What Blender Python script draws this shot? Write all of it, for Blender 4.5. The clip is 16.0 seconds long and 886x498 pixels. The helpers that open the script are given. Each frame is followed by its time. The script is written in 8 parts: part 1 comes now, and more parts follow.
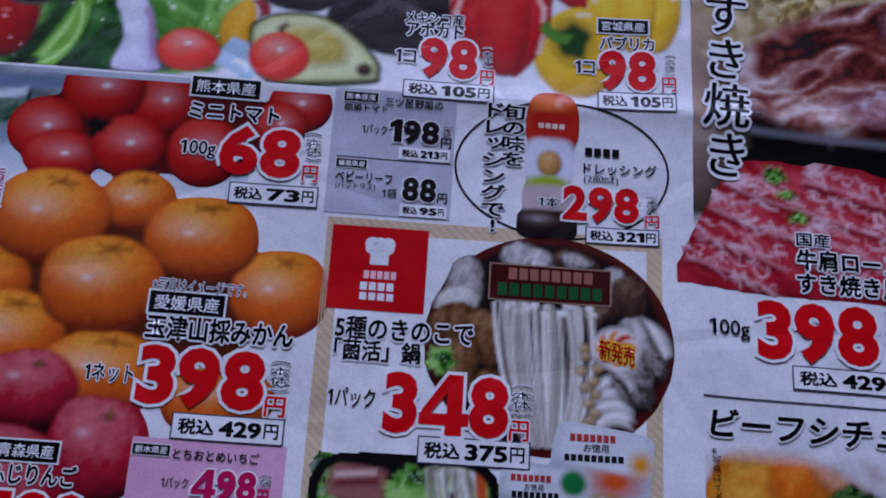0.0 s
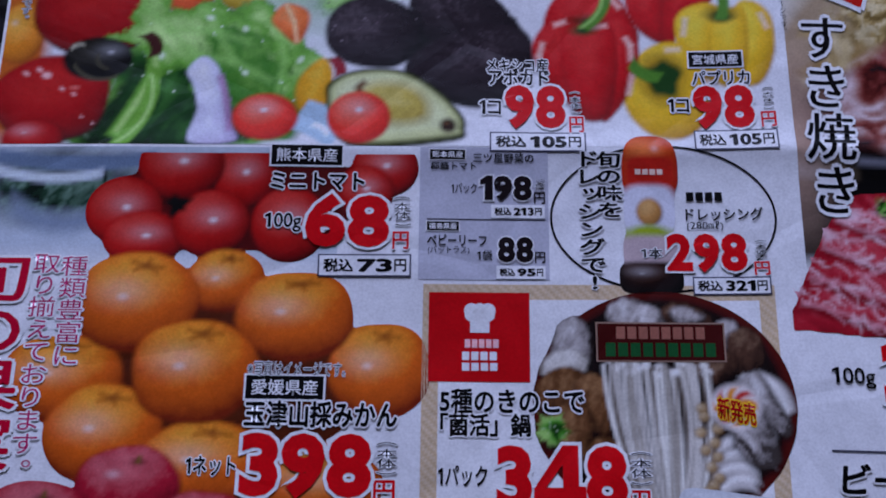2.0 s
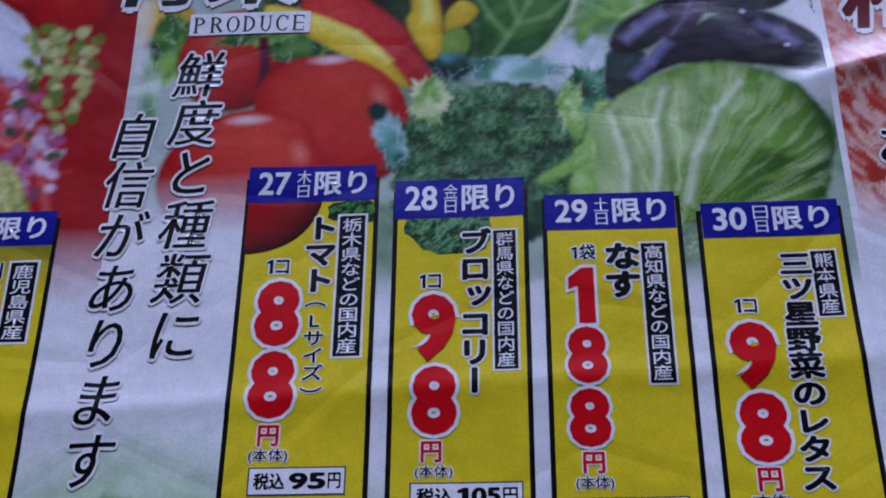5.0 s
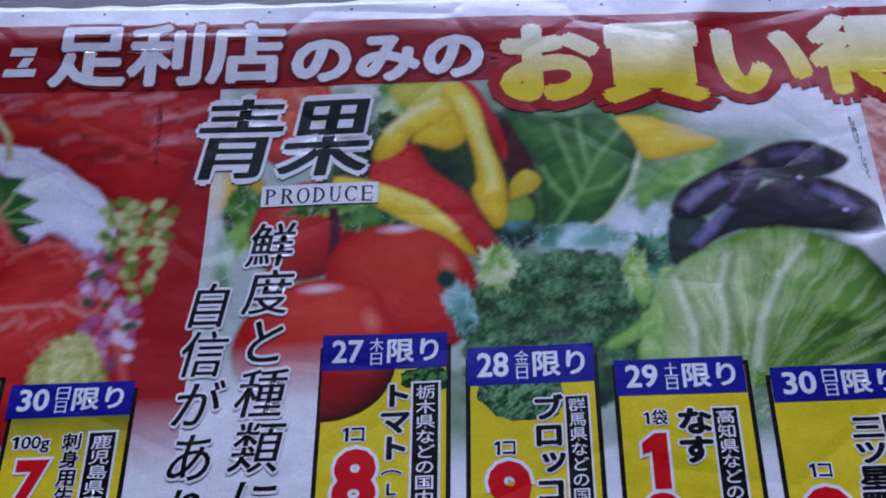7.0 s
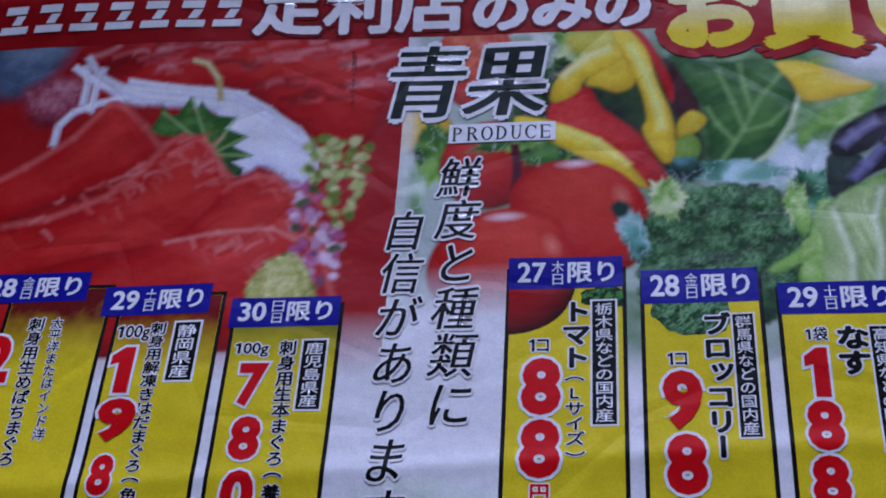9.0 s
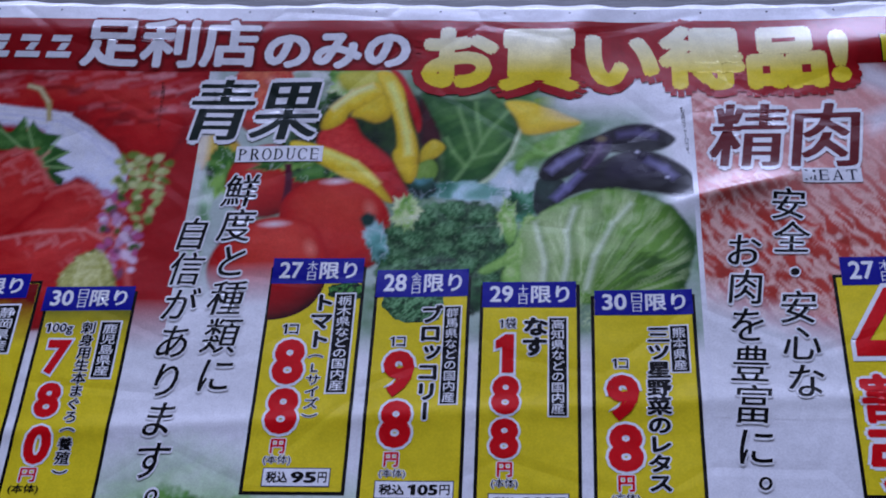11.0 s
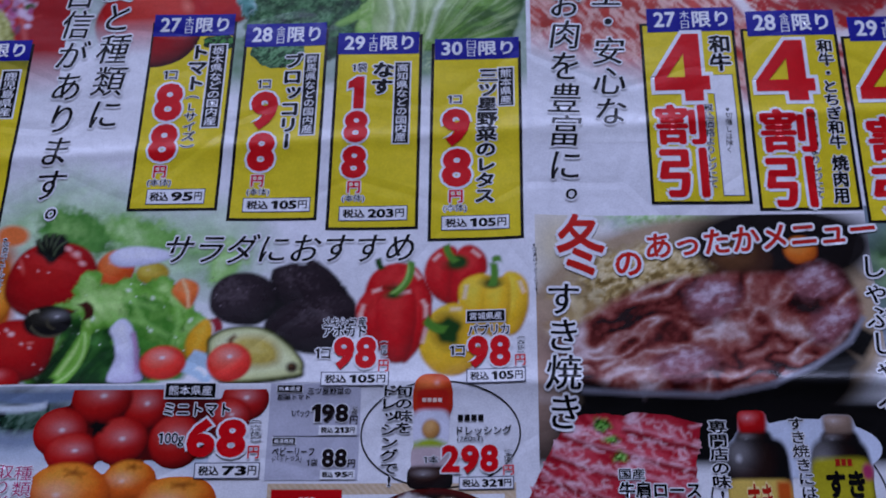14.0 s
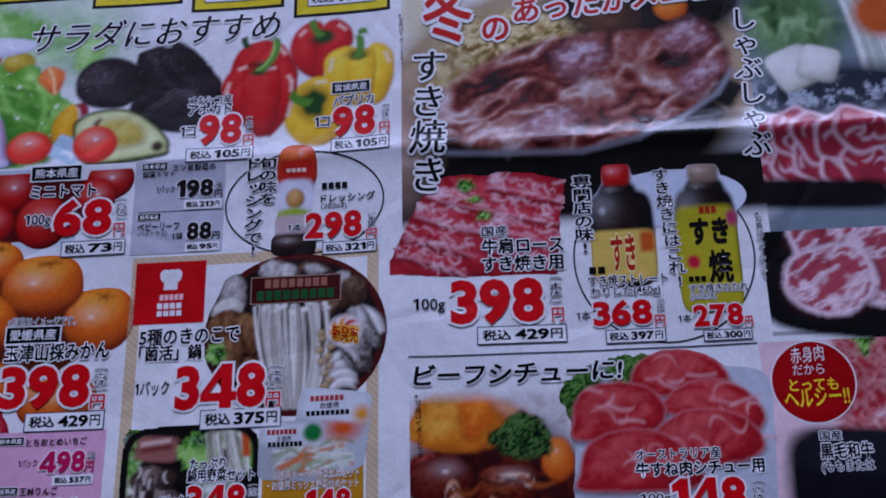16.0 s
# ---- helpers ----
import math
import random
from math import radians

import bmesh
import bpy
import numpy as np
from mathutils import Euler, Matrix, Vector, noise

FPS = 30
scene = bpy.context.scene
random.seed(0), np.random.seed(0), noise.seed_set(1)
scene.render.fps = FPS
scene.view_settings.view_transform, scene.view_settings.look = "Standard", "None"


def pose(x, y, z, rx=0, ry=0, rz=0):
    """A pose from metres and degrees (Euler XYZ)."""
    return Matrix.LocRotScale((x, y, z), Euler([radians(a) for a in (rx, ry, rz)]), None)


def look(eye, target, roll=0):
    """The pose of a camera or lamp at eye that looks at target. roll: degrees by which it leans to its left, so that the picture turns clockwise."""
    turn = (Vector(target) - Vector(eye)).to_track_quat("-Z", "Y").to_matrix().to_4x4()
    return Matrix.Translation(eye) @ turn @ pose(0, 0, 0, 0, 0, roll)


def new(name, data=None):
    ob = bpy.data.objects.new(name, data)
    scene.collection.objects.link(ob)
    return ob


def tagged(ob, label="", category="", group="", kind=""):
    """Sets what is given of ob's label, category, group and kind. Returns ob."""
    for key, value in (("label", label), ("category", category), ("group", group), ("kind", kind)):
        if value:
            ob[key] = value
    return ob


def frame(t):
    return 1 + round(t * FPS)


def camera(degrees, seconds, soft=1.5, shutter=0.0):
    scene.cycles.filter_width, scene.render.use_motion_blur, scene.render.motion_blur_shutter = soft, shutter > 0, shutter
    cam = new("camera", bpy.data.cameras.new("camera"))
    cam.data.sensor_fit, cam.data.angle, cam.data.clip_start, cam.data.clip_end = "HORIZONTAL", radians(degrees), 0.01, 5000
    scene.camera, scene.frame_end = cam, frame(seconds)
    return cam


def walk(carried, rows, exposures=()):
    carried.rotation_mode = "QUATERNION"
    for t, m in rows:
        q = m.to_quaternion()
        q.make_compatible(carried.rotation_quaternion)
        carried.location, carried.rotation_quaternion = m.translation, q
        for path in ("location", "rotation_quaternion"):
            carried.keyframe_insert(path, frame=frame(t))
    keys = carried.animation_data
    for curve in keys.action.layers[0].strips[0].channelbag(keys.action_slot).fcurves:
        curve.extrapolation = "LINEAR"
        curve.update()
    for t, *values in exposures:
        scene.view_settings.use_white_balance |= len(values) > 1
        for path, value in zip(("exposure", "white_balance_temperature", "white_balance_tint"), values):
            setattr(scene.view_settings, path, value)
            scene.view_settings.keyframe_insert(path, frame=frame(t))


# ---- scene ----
# A creased supermarket flyer lying on a table by a window; lengths on the page are in millimetres,
# from the crossing of its two folds, x to the right and y up the page.
cam = camera(36.26, 16.0, soft=1.9)
# seconds, eye, (yaw, pitch, roll)
PATH = [
    (0, (-0.04349, -0.10933, 0.19361), (-3.402, -66.751, 7.332)),
    (0.5, (-0.05022, -0.11978, 0.19417), (-2.452, -67.345, 4.938)),
    (1, (-0.05098, -0.11718, 0.19278), (0.203, -68.383, 1.324)),
    (1.5, (-0.04557, -0.10694, 0.19204), (2.217, -68.411, -0.904)),
    (2, (-0.05158, -0.09361, 0.19035), (1.719, -67.924, -1.144)),
    (2.5, (-0.05001, -0.08196, 0.18920), (4.261, -64.853, -3.824)),
    (3, (-0.05270, -0.06874, 0.18460), (4.582, -62.850, -4.369)),
    (3.5, (-0.05526, -0.05487, 0.17926), (5.548, -61.291, -5.193)),
    (4, (-0.05370, -0.04236, 0.18112), (6.502, -60.831, -6.057)),
    (4.5, (-0.05359, -0.03017, 0.18169), (6.097, -60.249, -6.254)),
    (5, (-0.05117, -0.02152, 0.18072), (6.534, -58.964, -7.101)),
    (5.2, (-0.05111, -0.01944, 0.18189), (6.017, -58.550, -6.894)),
    (7.3, (-0.06456, -0.02165, 0.18714), (7.196, -52.483, -8.401)),
    (7.5, (-0.06865, -0.02357, 0.18801), (8.456, -52.588, -9.445)),
    (8, (-0.07518, -0.02767, 0.19453), (11.956, -52.623, -12.095)),
    (8.2, (-0.07692, -0.03031, 0.19564), (13.547, -52.656, -13.266)),
    (10.3, (-0.04438, -0.05737, 0.23124), (13.213, -54.314, -12.033)),
    (10.5, (-0.03955, -0.06076, 0.23668), (12.020, -54.464, -11.089)),
    (11, (-0.02741, -0.06997, 0.24729), (9.565, -54.326, -8.343)),
    (11.5, (-0.01469, -0.07041, 0.25845), (6.307, -56.279, -5.449)),
    (12, (-0.01257, -0.08947, 0.26767), (3.840, -57.001, -3.179)),
    (12.5, (-0.00916, -0.10584, 0.27011), (6.254, -58.584, -4.474)),
    (13, (-0.00737, -0.11235, 0.27296), (6.076, -60.442, -4.232)),
    (13.5, (-0.00736, -0.11448, 0.27317), (6.235, -61.363, -5.058)),
    (14, (-0.00543, -0.11381, 0.27296), (5.823, -61.470, -5.718)),
    (14.5, (-0.00078, -0.11585, 0.27291), (5.271, -61.345, -5.665)),
    (15, (0.00422, -0.13580, 0.27033), (6.096, -62.027, -6.909)),
    (15.5, (0.02106, -0.14161, 0.26564), (10.147, -64.087, -10.609)),
    (16, (0.02880, -0.13889, 0.25559), (9.773, -65.405, -11.814)),
]


def aim(eye, yaw, pitch, roll):
    a, b = radians(yaw), radians(pitch)
    ahead = Vector((-math.sin(a) * math.cos(b), math.cos(a) * math.cos(b), math.sin(b)))
    return look(eye, Vector(eye) + ahead, roll)


walk(cam, [(t, aim(eye, *turn)) for t, eye, turn in PATH], exposures=[(t, stops, 5450.0, 34.0) for t, stops in ((0.0, 0.3), (2.0, 0.34), (3.2, 0.35), (4.8, 0.19), (5.4, 0.19), (7.4, 0.32), (8.4, 0.32), (10.5, 0.28), (12.5, 0.22), (14.5, 0.28), (16.0, 0.33))])

# ---- light: daylight through one window, beyond the top of the page ----
world = bpy.data.worlds.new("daylight")
scene.world = world
world.use_nodes = True
sky = world.node_tree.nodes.new("ShaderNodeTexSky")
sky.sky_type, sky.sun_disc, sky.sun_elevation, sky.sun_rotation = "NISHITA", False, radians(35), radians(150)
world.node_tree.links.new(sky.outputs[0], world.node_tree.nodes["Background"].inputs[0])
world.node_tree.nodes["Background"].inputs[1].default_value = 0.12


def area_lamp(name, place, target, w, h, watts, colour):
    data = bpy.data.lights.new(name, "AREA")
    data.shape, data.size, data.size_y, data.energy, data.color = "RECTANGLE", w, h, watts, colour
    ob = new(name, data)
    ob.matrix_world = look(place, target)
    return ob


# Area lamp added inside the unseen window, which the bluish crease sheen suggests.
area_lamp("window_daylight", (-0.2, 2.08, 0.95), (-0.1, 0.0, 0.35), 1.7, 1.1, 60.0, (0.76, 0.86, 1.0))

# ---- materials ----


def material(name):
    m = bpy.data.materials.new(name)
    m.use_nodes = True
    return m, m.node_tree, m.node_tree.nodes["Principled BSDF"]


def add(tree, kind, **values):
    n = tree.nodes.new(kind)
    for key, value in values.items():
        n.inputs[key].default_value = value
    return n


def surface(name, dark, light, scale, rough, bump=0.1, stretch=(1, 1, 1), detail=6.0):
    """Two colours mixed by a coarse and a fine noise, with relief from the same noise."""
    m, tree, bsdf = material(name)
    place, mapping = tree.nodes.new("ShaderNodeTexCoord"), tree.nodes.new("ShaderNodeMapping")
    mapping.inputs["Scale"].default_value = stretch
    tree.links.new(place.outputs["Object"], mapping.inputs[0])
    coarse, fine = (add(tree, "ShaderNodeTexNoise", Scale=s, Detail=detail) for s in (scale, scale * 9))
    for n in (coarse, fine):
        tree.links.new(mapping.outputs[0], n.inputs["Vector"])
    both = add(tree, "ShaderNodeMath")
    both.operation = "MULTIPLY_ADD"
    both.inputs[1].default_value = 0.4
    half = add(tree, "ShaderNodeMath")
    half.operation = "MULTIPLY"
    half.inputs[1].default_value = 0.6
    tree.links.new(coarse.outputs[0], half.inputs[0])
    tree.links.new(fine.outputs[0], both.inputs[0])
    tree.links.new(half.outputs[0], both.inputs[2])
    ramp = tree.nodes.new("ShaderNodeValToRGB")
    ramp.color_ramp.elements[0].position, ramp.color_ramp.elements[1].position = 0.32, 0.68
    ramp.color_ramp.elements[0].color, ramp.color_ramp.elements[1].color = (*dark, 1), (*light, 1)
    tree.links.new(both.outputs[0], ramp.inputs[0])
    tree.links.new(ramp.outputs[0], bsdf.inputs["Base Color"])
    bumped = add(tree, "ShaderNodeBump", Strength=bump, Distance=0.002)
    tree.links.new(both.outputs[0], bumped.inputs["Height"])
    tree.links.new(bumped.outputs[0], bsdf.inputs["Normal"])
    bsdf.inputs["Roughness"].default_value = rough
    return m


def flyer_stock(name, printed):
    """Thin glossy newsprint stock; with printed, the ink colours lie in the mesh's colour layer."""
    m, tree, bsdf = material(name)
    place = tree.nodes.new("ShaderNodeTexCoord")
    grain = add(tree, "ShaderNodeTexNoise", Scale=2600.0, Detail=2.0)
    mottle = add(tree, "ShaderNodeTexNoise", Scale=320.0, Detail=3.0)
    cockle = add(tree, "ShaderNodeTexNoise", Scale=55.0, Detail=4.0, Roughness=0.55)
    crush = add(tree, "ShaderNodeTexVoronoi", Scale=34.0)
    crush.feature = "DISTANCE_TO_EDGE"
    for n in (grain, mottle, cockle, crush):
        tree.links.new(place.outputs["Object"], n.inputs["Vector"])
    if printed:
        base = tree.nodes.new("ShaderNodeAttribute")
        base.attribute_name = "ink"
    else:
        base = tree.nodes.new("ShaderNodeRGB")
        base.outputs[0].default_value = (*PAPER, 1)
    value = base.outputs["Color"]
    for n, low, high in ((grain, 0.90, 1.07), (mottle, 0.94, 1.05)):
        rng = tree.nodes.new("ShaderNodeMapRange")
        rng.inputs["To Min"].default_value, rng.inputs["To Max"].default_value = low, high
        rng.inputs["From Min"].default_value, rng.inputs["From Max"].default_value = 0.3, 0.7
        tree.links.new(n.outputs[0], rng.inputs[0])
        mix = tree.nodes.new("ShaderNodeVectorMath")
        mix.operation = "MULTIPLY"
        tree.links.new(value, mix.inputs[0])
        tree.links.new(rng.outputs[0], mix.inputs[1])
        value = mix.outputs[0]
    tree.links.new(value, bsdf.inputs["Base Color"])
    edge = tree.nodes.new("ShaderNodeMapRange")
    edge.inputs["From Max"].default_value, edge.inputs["To Max"].default_value = 0.06, 0.18
    tree.links.new(crush.outputs["Distance"], edge.inputs[0])
    total = tree.nodes.new("ShaderNodeMath")
    tree.links.new(cockle.outputs[0], total.inputs[0])
    tree.links.new(edge.outputs[0], total.inputs[1])
    bumped = add(tree, "ShaderNodeBump", Strength=0.5, Distance=0.0009)
    tree.links.new(total.outputs[0], bumped.inputs["Height"])
    tree.links.new(bumped.outputs[0], bsdf.inputs["Normal"])
    bsdf.inputs["Roughness"].default_value = 0.23
    bsdf.inputs["Specular IOR Level"].default_value = 0.36
    return m


def col(code):
    """Linear ink colour from a hexadecimal one, with the camera's contrast curve put into it."""
    v = [int(code[i : i + 2], 16) / 255 for i in (0, 2, 4)]
    v = np.array([c / 12.92 if c <= 0.04045 else ((c + 0.055) / 1.055) ** 2.4 for c in v])
    return 0.79 * (v / 0.79) ** 1.38


PAPER = (0.77, 0.77, 0.78)
WHITE, BLACK, RED, PINK = col("e6e6e6"), col("141418"), col("d5141e"), col("c42a6c")
YELLOW, BLUE = col("dfcf00"), col("2c2a9c")
stock, ink = flyer_stock("flyer_stock", False), flyer_stock("flyer_ink", True)
table_wood = surface("dark_table_wood", (0.018, 0.016, 0.015), (0.05, 0.045, 0.042), 14.0, 0.5, 0.15, (1, 8, 1))
# Wall plaster, out of view, toned down so the gloss mirrors less of it.
plaster = surface("wall_plaster", (0.17, 0.16, 0.15), (0.22, 0.21, 0.19), 3.0, 0.9)
# Ceiling is unseen; its dark tone is chosen to keep reflections off black ink.
dimmed_ceiling = surface("dimmed_ceiling_boards", (0.03, 0.022, 0.017), (0.055, 0.04, 0.03), 5.0, 0.6, 0.1, (1, 6, 1))
boards = surface("floor_boards", (0.13, 0.08, 0.05), (0.22, 0.14, 0.09), 4.0, 0.5, 0.1, (1, 7, 1))
white_paint = surface("white_frame_paint", (0.68, 0.68, 0.67), (0.75, 0.75, 0.74), 8.0, 0.4)
glass, _, glass_bsdf = material("window_glass")
glass_bsdf.inputs["Transmission Weight"].default_value, glass_bsdf.inputs["Roughness"].default_value = 1.0, 0.0

# ---- room: unseen, added round the table to close it in and shape reflections ----


def part(name, bm, mat, parent=None, label=""):
    me = bpy.data.meshes.new(name)
    bm.to_mesh(me)
    bm.free()
    me.materials.append(mat)
    ob = new(name, me)
    ob.parent = parent
    return tagged(ob, label)


def brick(bm, x0, x1, y0, y1, z0, z1, bevel=0.0):
    made = bmesh.ops.create_cube(bm, size=1)["verts"]
    for v in made:
        v.co = Vector((x0 if v.co.x < 0 else x1, y0 if v.co.y < 0 else y1, z0 if v.co.z < 0 else z1))
    if bevel:
        edges = {e for v in made for e in v.link_edges}
        bmesh.ops.bevel(bm, geom=list(edges), offset=bevel, segments=2, affect="EDGES")
    return bm


def slab(name, *size, mat, label="", category="", bevel=0.0, parent=None, kind="structure"):
    ob = part(name, brick(bmesh.new(), *size, bevel), mat, parent, label)
    return tagged(ob, "", category, "", kind) if parent is None else ob


TOP = -0.0012  # the table's top face
FLOOR = TOP - 0.72
slab("floor", -2.2, 2.2, -2.2, 2.2, FLOOR - 0.1, FLOOR, mat=boards, label="brown wooden floor of the room", category="floor")
slab("ceiling", -2.2, 2.2, -2.2, 2.2, FLOOR + 2.4, FLOOR + 2.5, mat=dimmed_ceiling, label="unseen boarded ceiling, dark to weaken reflections", category="ceiling")
slab("wall_south", -2.2, 2.2, -2.3, -2.2, FLOOR, FLOOR + 2.4, mat=plaster, label="unseen darkened plaster wall", category="wall")
slab("wall_west", -2.3, -2.2, -2.2, 2.2, FLOOR, FLOOR + 2.4, mat=plaster, label="unseen darkened plaster wall", category="wall")
slab("wall_east", 2.2, 2.3, -2.2, 2.2, FLOOR, FLOOR + 2.4, mat=plaster, label="unseen darkened plaster wall", category="wall")
wall = bmesh.new()
for sizes in ((-2.2, -1.1, 2.2, 2.3, FLOOR, FLOOR + 2.4), (0.7, 2.2, 2.2, 2.3, FLOOR, FLOOR + 2.4),
              (-1.1, 0.7, 2.2, 2.3, FLOOR, 0.35), (-1.1, 0.7, 2.2, 2.3, 1.55, FLOOR + 2.4)):
    brick(wall, *sizes)
tagged(part("wall_north", wall, plaster, None, "unseen darkened plaster wall with a window opening"), "", "wall", "", "structure")
window = tagged(new("window_1"), "white framed window with clear glass", "window", "", "structure")
for sizes in ((-1.1, 0.7, 0.35, 0.4), (-1.1, 0.7, 1.5, 1.55), (-1.1, -1.05, 0.4, 1.5), (0.65, 0.7, 0.4, 1.5), (-0.225, -0.175, 0.4, 1.5)):
    part("window_frame", brick(bmesh.new(), sizes[0], sizes[1], 2.215, 2.275, sizes[2], sizes[3]), white_paint, window)
for x0, x1 in ((-1.05, -0.225), (-0.175, 0.65)):
    pane = part("pane", brick(bmesh.new(), x0, x1, 2.24, 2.246, 0.4, 1.5), glass, window)
    pane.visible_shadow = False

table = tagged(new("table"), "dark wooden table under the flyer", "table")
part("tabletop", brick(bmesh.new(), -0.75, 0.75, -0.55, 0.5, TOP - 0.03, TOP, 0.004), table_wood, table)
for x in (-0.68, 0.62):
    for y in (-0.48, 0.37):
        part("leg", brick(bmesh.new(), x, x + 0.06, y, y + 0.06, FLOOR, TOP - 0.03, 0.004), table_wood, table)

# ---- the sheet and its printing ----


def relief(x, y):
    """Height of the creased sheet, in millimetres, over the page's own millimetres."""
    x, y = np.asarray(x, float), np.asarray(y, float)

    def tent(d, soft, reach):
        return np.exp(-(np.sqrt(d * d + soft * soft) - soft) / reach)

    ridge = np.clip(0.78 + 0.006 * x, 0.4, 1.3) * tent(y, 1.0, 3.0) + 0.5 * tent(y, 4.0, 16.0)
    cross = 0.9 * tent(x, 1.8, 7.0)
    curl = 7.0 * np.clip((y - 95) / 75, 0, 1) ** 2 * np.clip(-x / 150, 0, 1.3)
    waves = 0.32 * np.sin(x / 17.0 + 1.3 * np.sin(y / 31.0)) * np.sin(y / 23.0 + 0.6)
    waves += 0.14 * np.sin(x / 6.1 + y / 9.3) * np.sin(y / 7.7 - x / 14.0)
    corner = 2.4 * np.exp(-(((x - 50) / 20) ** 2) - ((y - 164) / 7) ** 2)
    pinch = 0.8 * tent(x + 28 - 0.6 * (y - 168), 3.0, 5.0) * np.clip((y - 148) / 22, 0, 1)
    dent = 1.7 * tent(y - 118 - 0.28 * (x - 1), 1.0, 3.0) * np.exp(-(((x - 10) / 13) ** 2))
    fine = 0.4 * tent(y - 66 - 0.05 * x, 1.4, 2.2) + 0.16 * tent(x + 49, 1.4, 2.0) * np.clip(y / 30, 0, 1)
    return fine + ridge + cross + curl + waves + corner + pinch + dent


def lay_on(verts, lay):
    """Page millimetres to metres on the creased sheet, in ink layer lay."""
    v = np.asarray(verts, float)
    return np.c_[v[:, 0], v[:, 1], relief(v[:, 0], v[:, 1]) + 0.018 * lay] / 1000


def mesh_from(name, verts, faces, colours, parent, label="", lay=1, mat=None):
    me = bpy.data.meshes.new(name)
    me.from_pydata(lay_on(verts, lay), [], faces)
    if colours is not None:
        rgba = np.ones((len(verts), 4))
        rgba[:, :3] = colours
        me.color_attributes.new("ink", "FLOAT_COLOR", "POINT").data.foreach_set("color", rgba.ravel())
    me.materials.append(mat or ink)
    me.shade_smooth()
    ob = new(name, me)
    ob.parent = parent
    return tagged(ob, label)


def lattice(xs, ys):
    """Vertices and quads of a grid."""
    nx, ny = len(xs), len(ys)
    gx, gy = np.meshgrid(xs, ys)
    at = np.arange(nx * ny).reshape(ny, nx)
    quads = np.stack([at[:-1, :-1], at[:-1, 1:], at[1:, 1:], at[1:, :-1]], -1).reshape(-1, 4)
    return np.c_[gx.ravel(), gy.ravel()], quads


def steps(a, b, step):
    return np.linspace(a, b, max(2, int(math.ceil(abs(b - a) / step)) + 1))


flyer = tagged(new("flyer"), "creased glossy supermarket flyer printed with food offers", "flyer")

LEFT, RIGHT, FOOT, HEAD = -257.0, 257.0, -182.0, 179.0
xs = np.unique(np.r_[steps(LEFT, -220, 4), steps(-220, 130, 1.2), steps(130, RIGHT, 4), np.linspace(-6, 6, 31)])
ys = np.unique(np.r_[steps(FOOT, -75, 4), steps(-75, HEAD, 1.2), np.linspace(-6, 6, 31)])
sheet_verts, sheet_faces = lattice(xs, ys)
rim = (sheet_verts[:, 1] > HEAD - 0.1)
sheet_verts[rim, 1] += 0.35 * np.sin(sheet_verts[rim, 0] / 7.3) + 0.25 * np.sin(sheet_verts[rim, 0] / 2.1)
paper = mesh_from("paper", sheet_verts, sheet_faces.tolist(), None, flyer, "white glossy paper with fold creases", 0, stock)
thick = paper.modifiers.new("thickness", "SOLIDIFY")
thick.thickness, thick.offset = 0.00009, -1.0


def patch(name, x0, y0, x1, y1, colour, parent=None, lay=2, label="", slant=0.0, step=1.0):
    """A printed rectangle; slant leans its sides, as a ratio."""
    verts, faces = lattice(steps(x0, x1, step), steps(y0, y1, step))
    verts[:, 0] += slant * (verts[:, 1] - y0)
    return mesh_from(name, verts, faces.tolist(), np.tile(colour, (len(verts), 1)), parent or flyer, label, lay)


def outlined(name, x0, y0, x1, y1, border, fill, width, parent=None, lay=2, label=""):
    back = patch(name, x0, y0, x1, y1, border, parent, lay, label)
    patch("field", x0 + width, y0 + width, x1 - width, y1 - width, fill, back, lay + 1)
    return back


def ring(name, cx, cy, rx, ry, width, colour, parent=None, lay=2, start=0.0, end=360.0):
    a = np.radians(np.linspace(start, end, 97))
    verts = np.r_[np.c_[cx + rx * np.cos(a), cy + ry * np.sin(a)], np.c_[cx + (rx - width) * np.cos(a), cy + (ry - width) * np.sin(a)]]
    faces = [(i, i + 1, i + 98, i + 97) for i in range(96)]
    return mesh_from(name, verts, faces, np.tile(colour, (len(verts), 1)), parent or flyer, "", lay)


def disc(name, cx, cy, rx, ry, colour, parent=None, lay=3, label="", power=2.0):
    """A filled round or rounded-off shape in rings, so that it follows the creases."""
    a, rings = np.linspace(0, 2 * math.pi, 72, endpoint=False), max(2, int(max(rx, ry) / 1.0))
    ca, sa = np.cos(a), np.sin(a)
    ux, uy = np.sign(ca) * np.abs(ca) ** (2 / power), np.sign(sa) * np.abs(sa) ** (2 / power)
    verts, faces = [(cx, cy)], []
    for k in range(1, rings + 1):
        verts += list(zip(cx + rx * k / rings * ux, cy + ry * k / rings * uy))
    for i in range(72):
        j = (i + 1) % 72
        faces.append((0, 1 + i, 1 + j))
        faces += [(1 + 72 * k + i, 73 + 72 * k + i, 73 + 72 * k + j, 1 + 72 * k + j) for k in range(rings - 1)]
    return mesh_from(name, verts, faces, np.tile(colour, (len(verts), 1)), parent or flyer, label, lay)


# Lettering: outlines from the built-in font, fitted to their place on the page.
type_curve = bpy.data.curves.new("lettering", "FONT")
type_curve.resolution_u = 3
type_setter = new("lettering", type_curve)
glyphs = {}


def re_split(body):
    """Cuts a run of type before and after each figure one."""
    return body.replace("1", "\n1\n").split("\n")



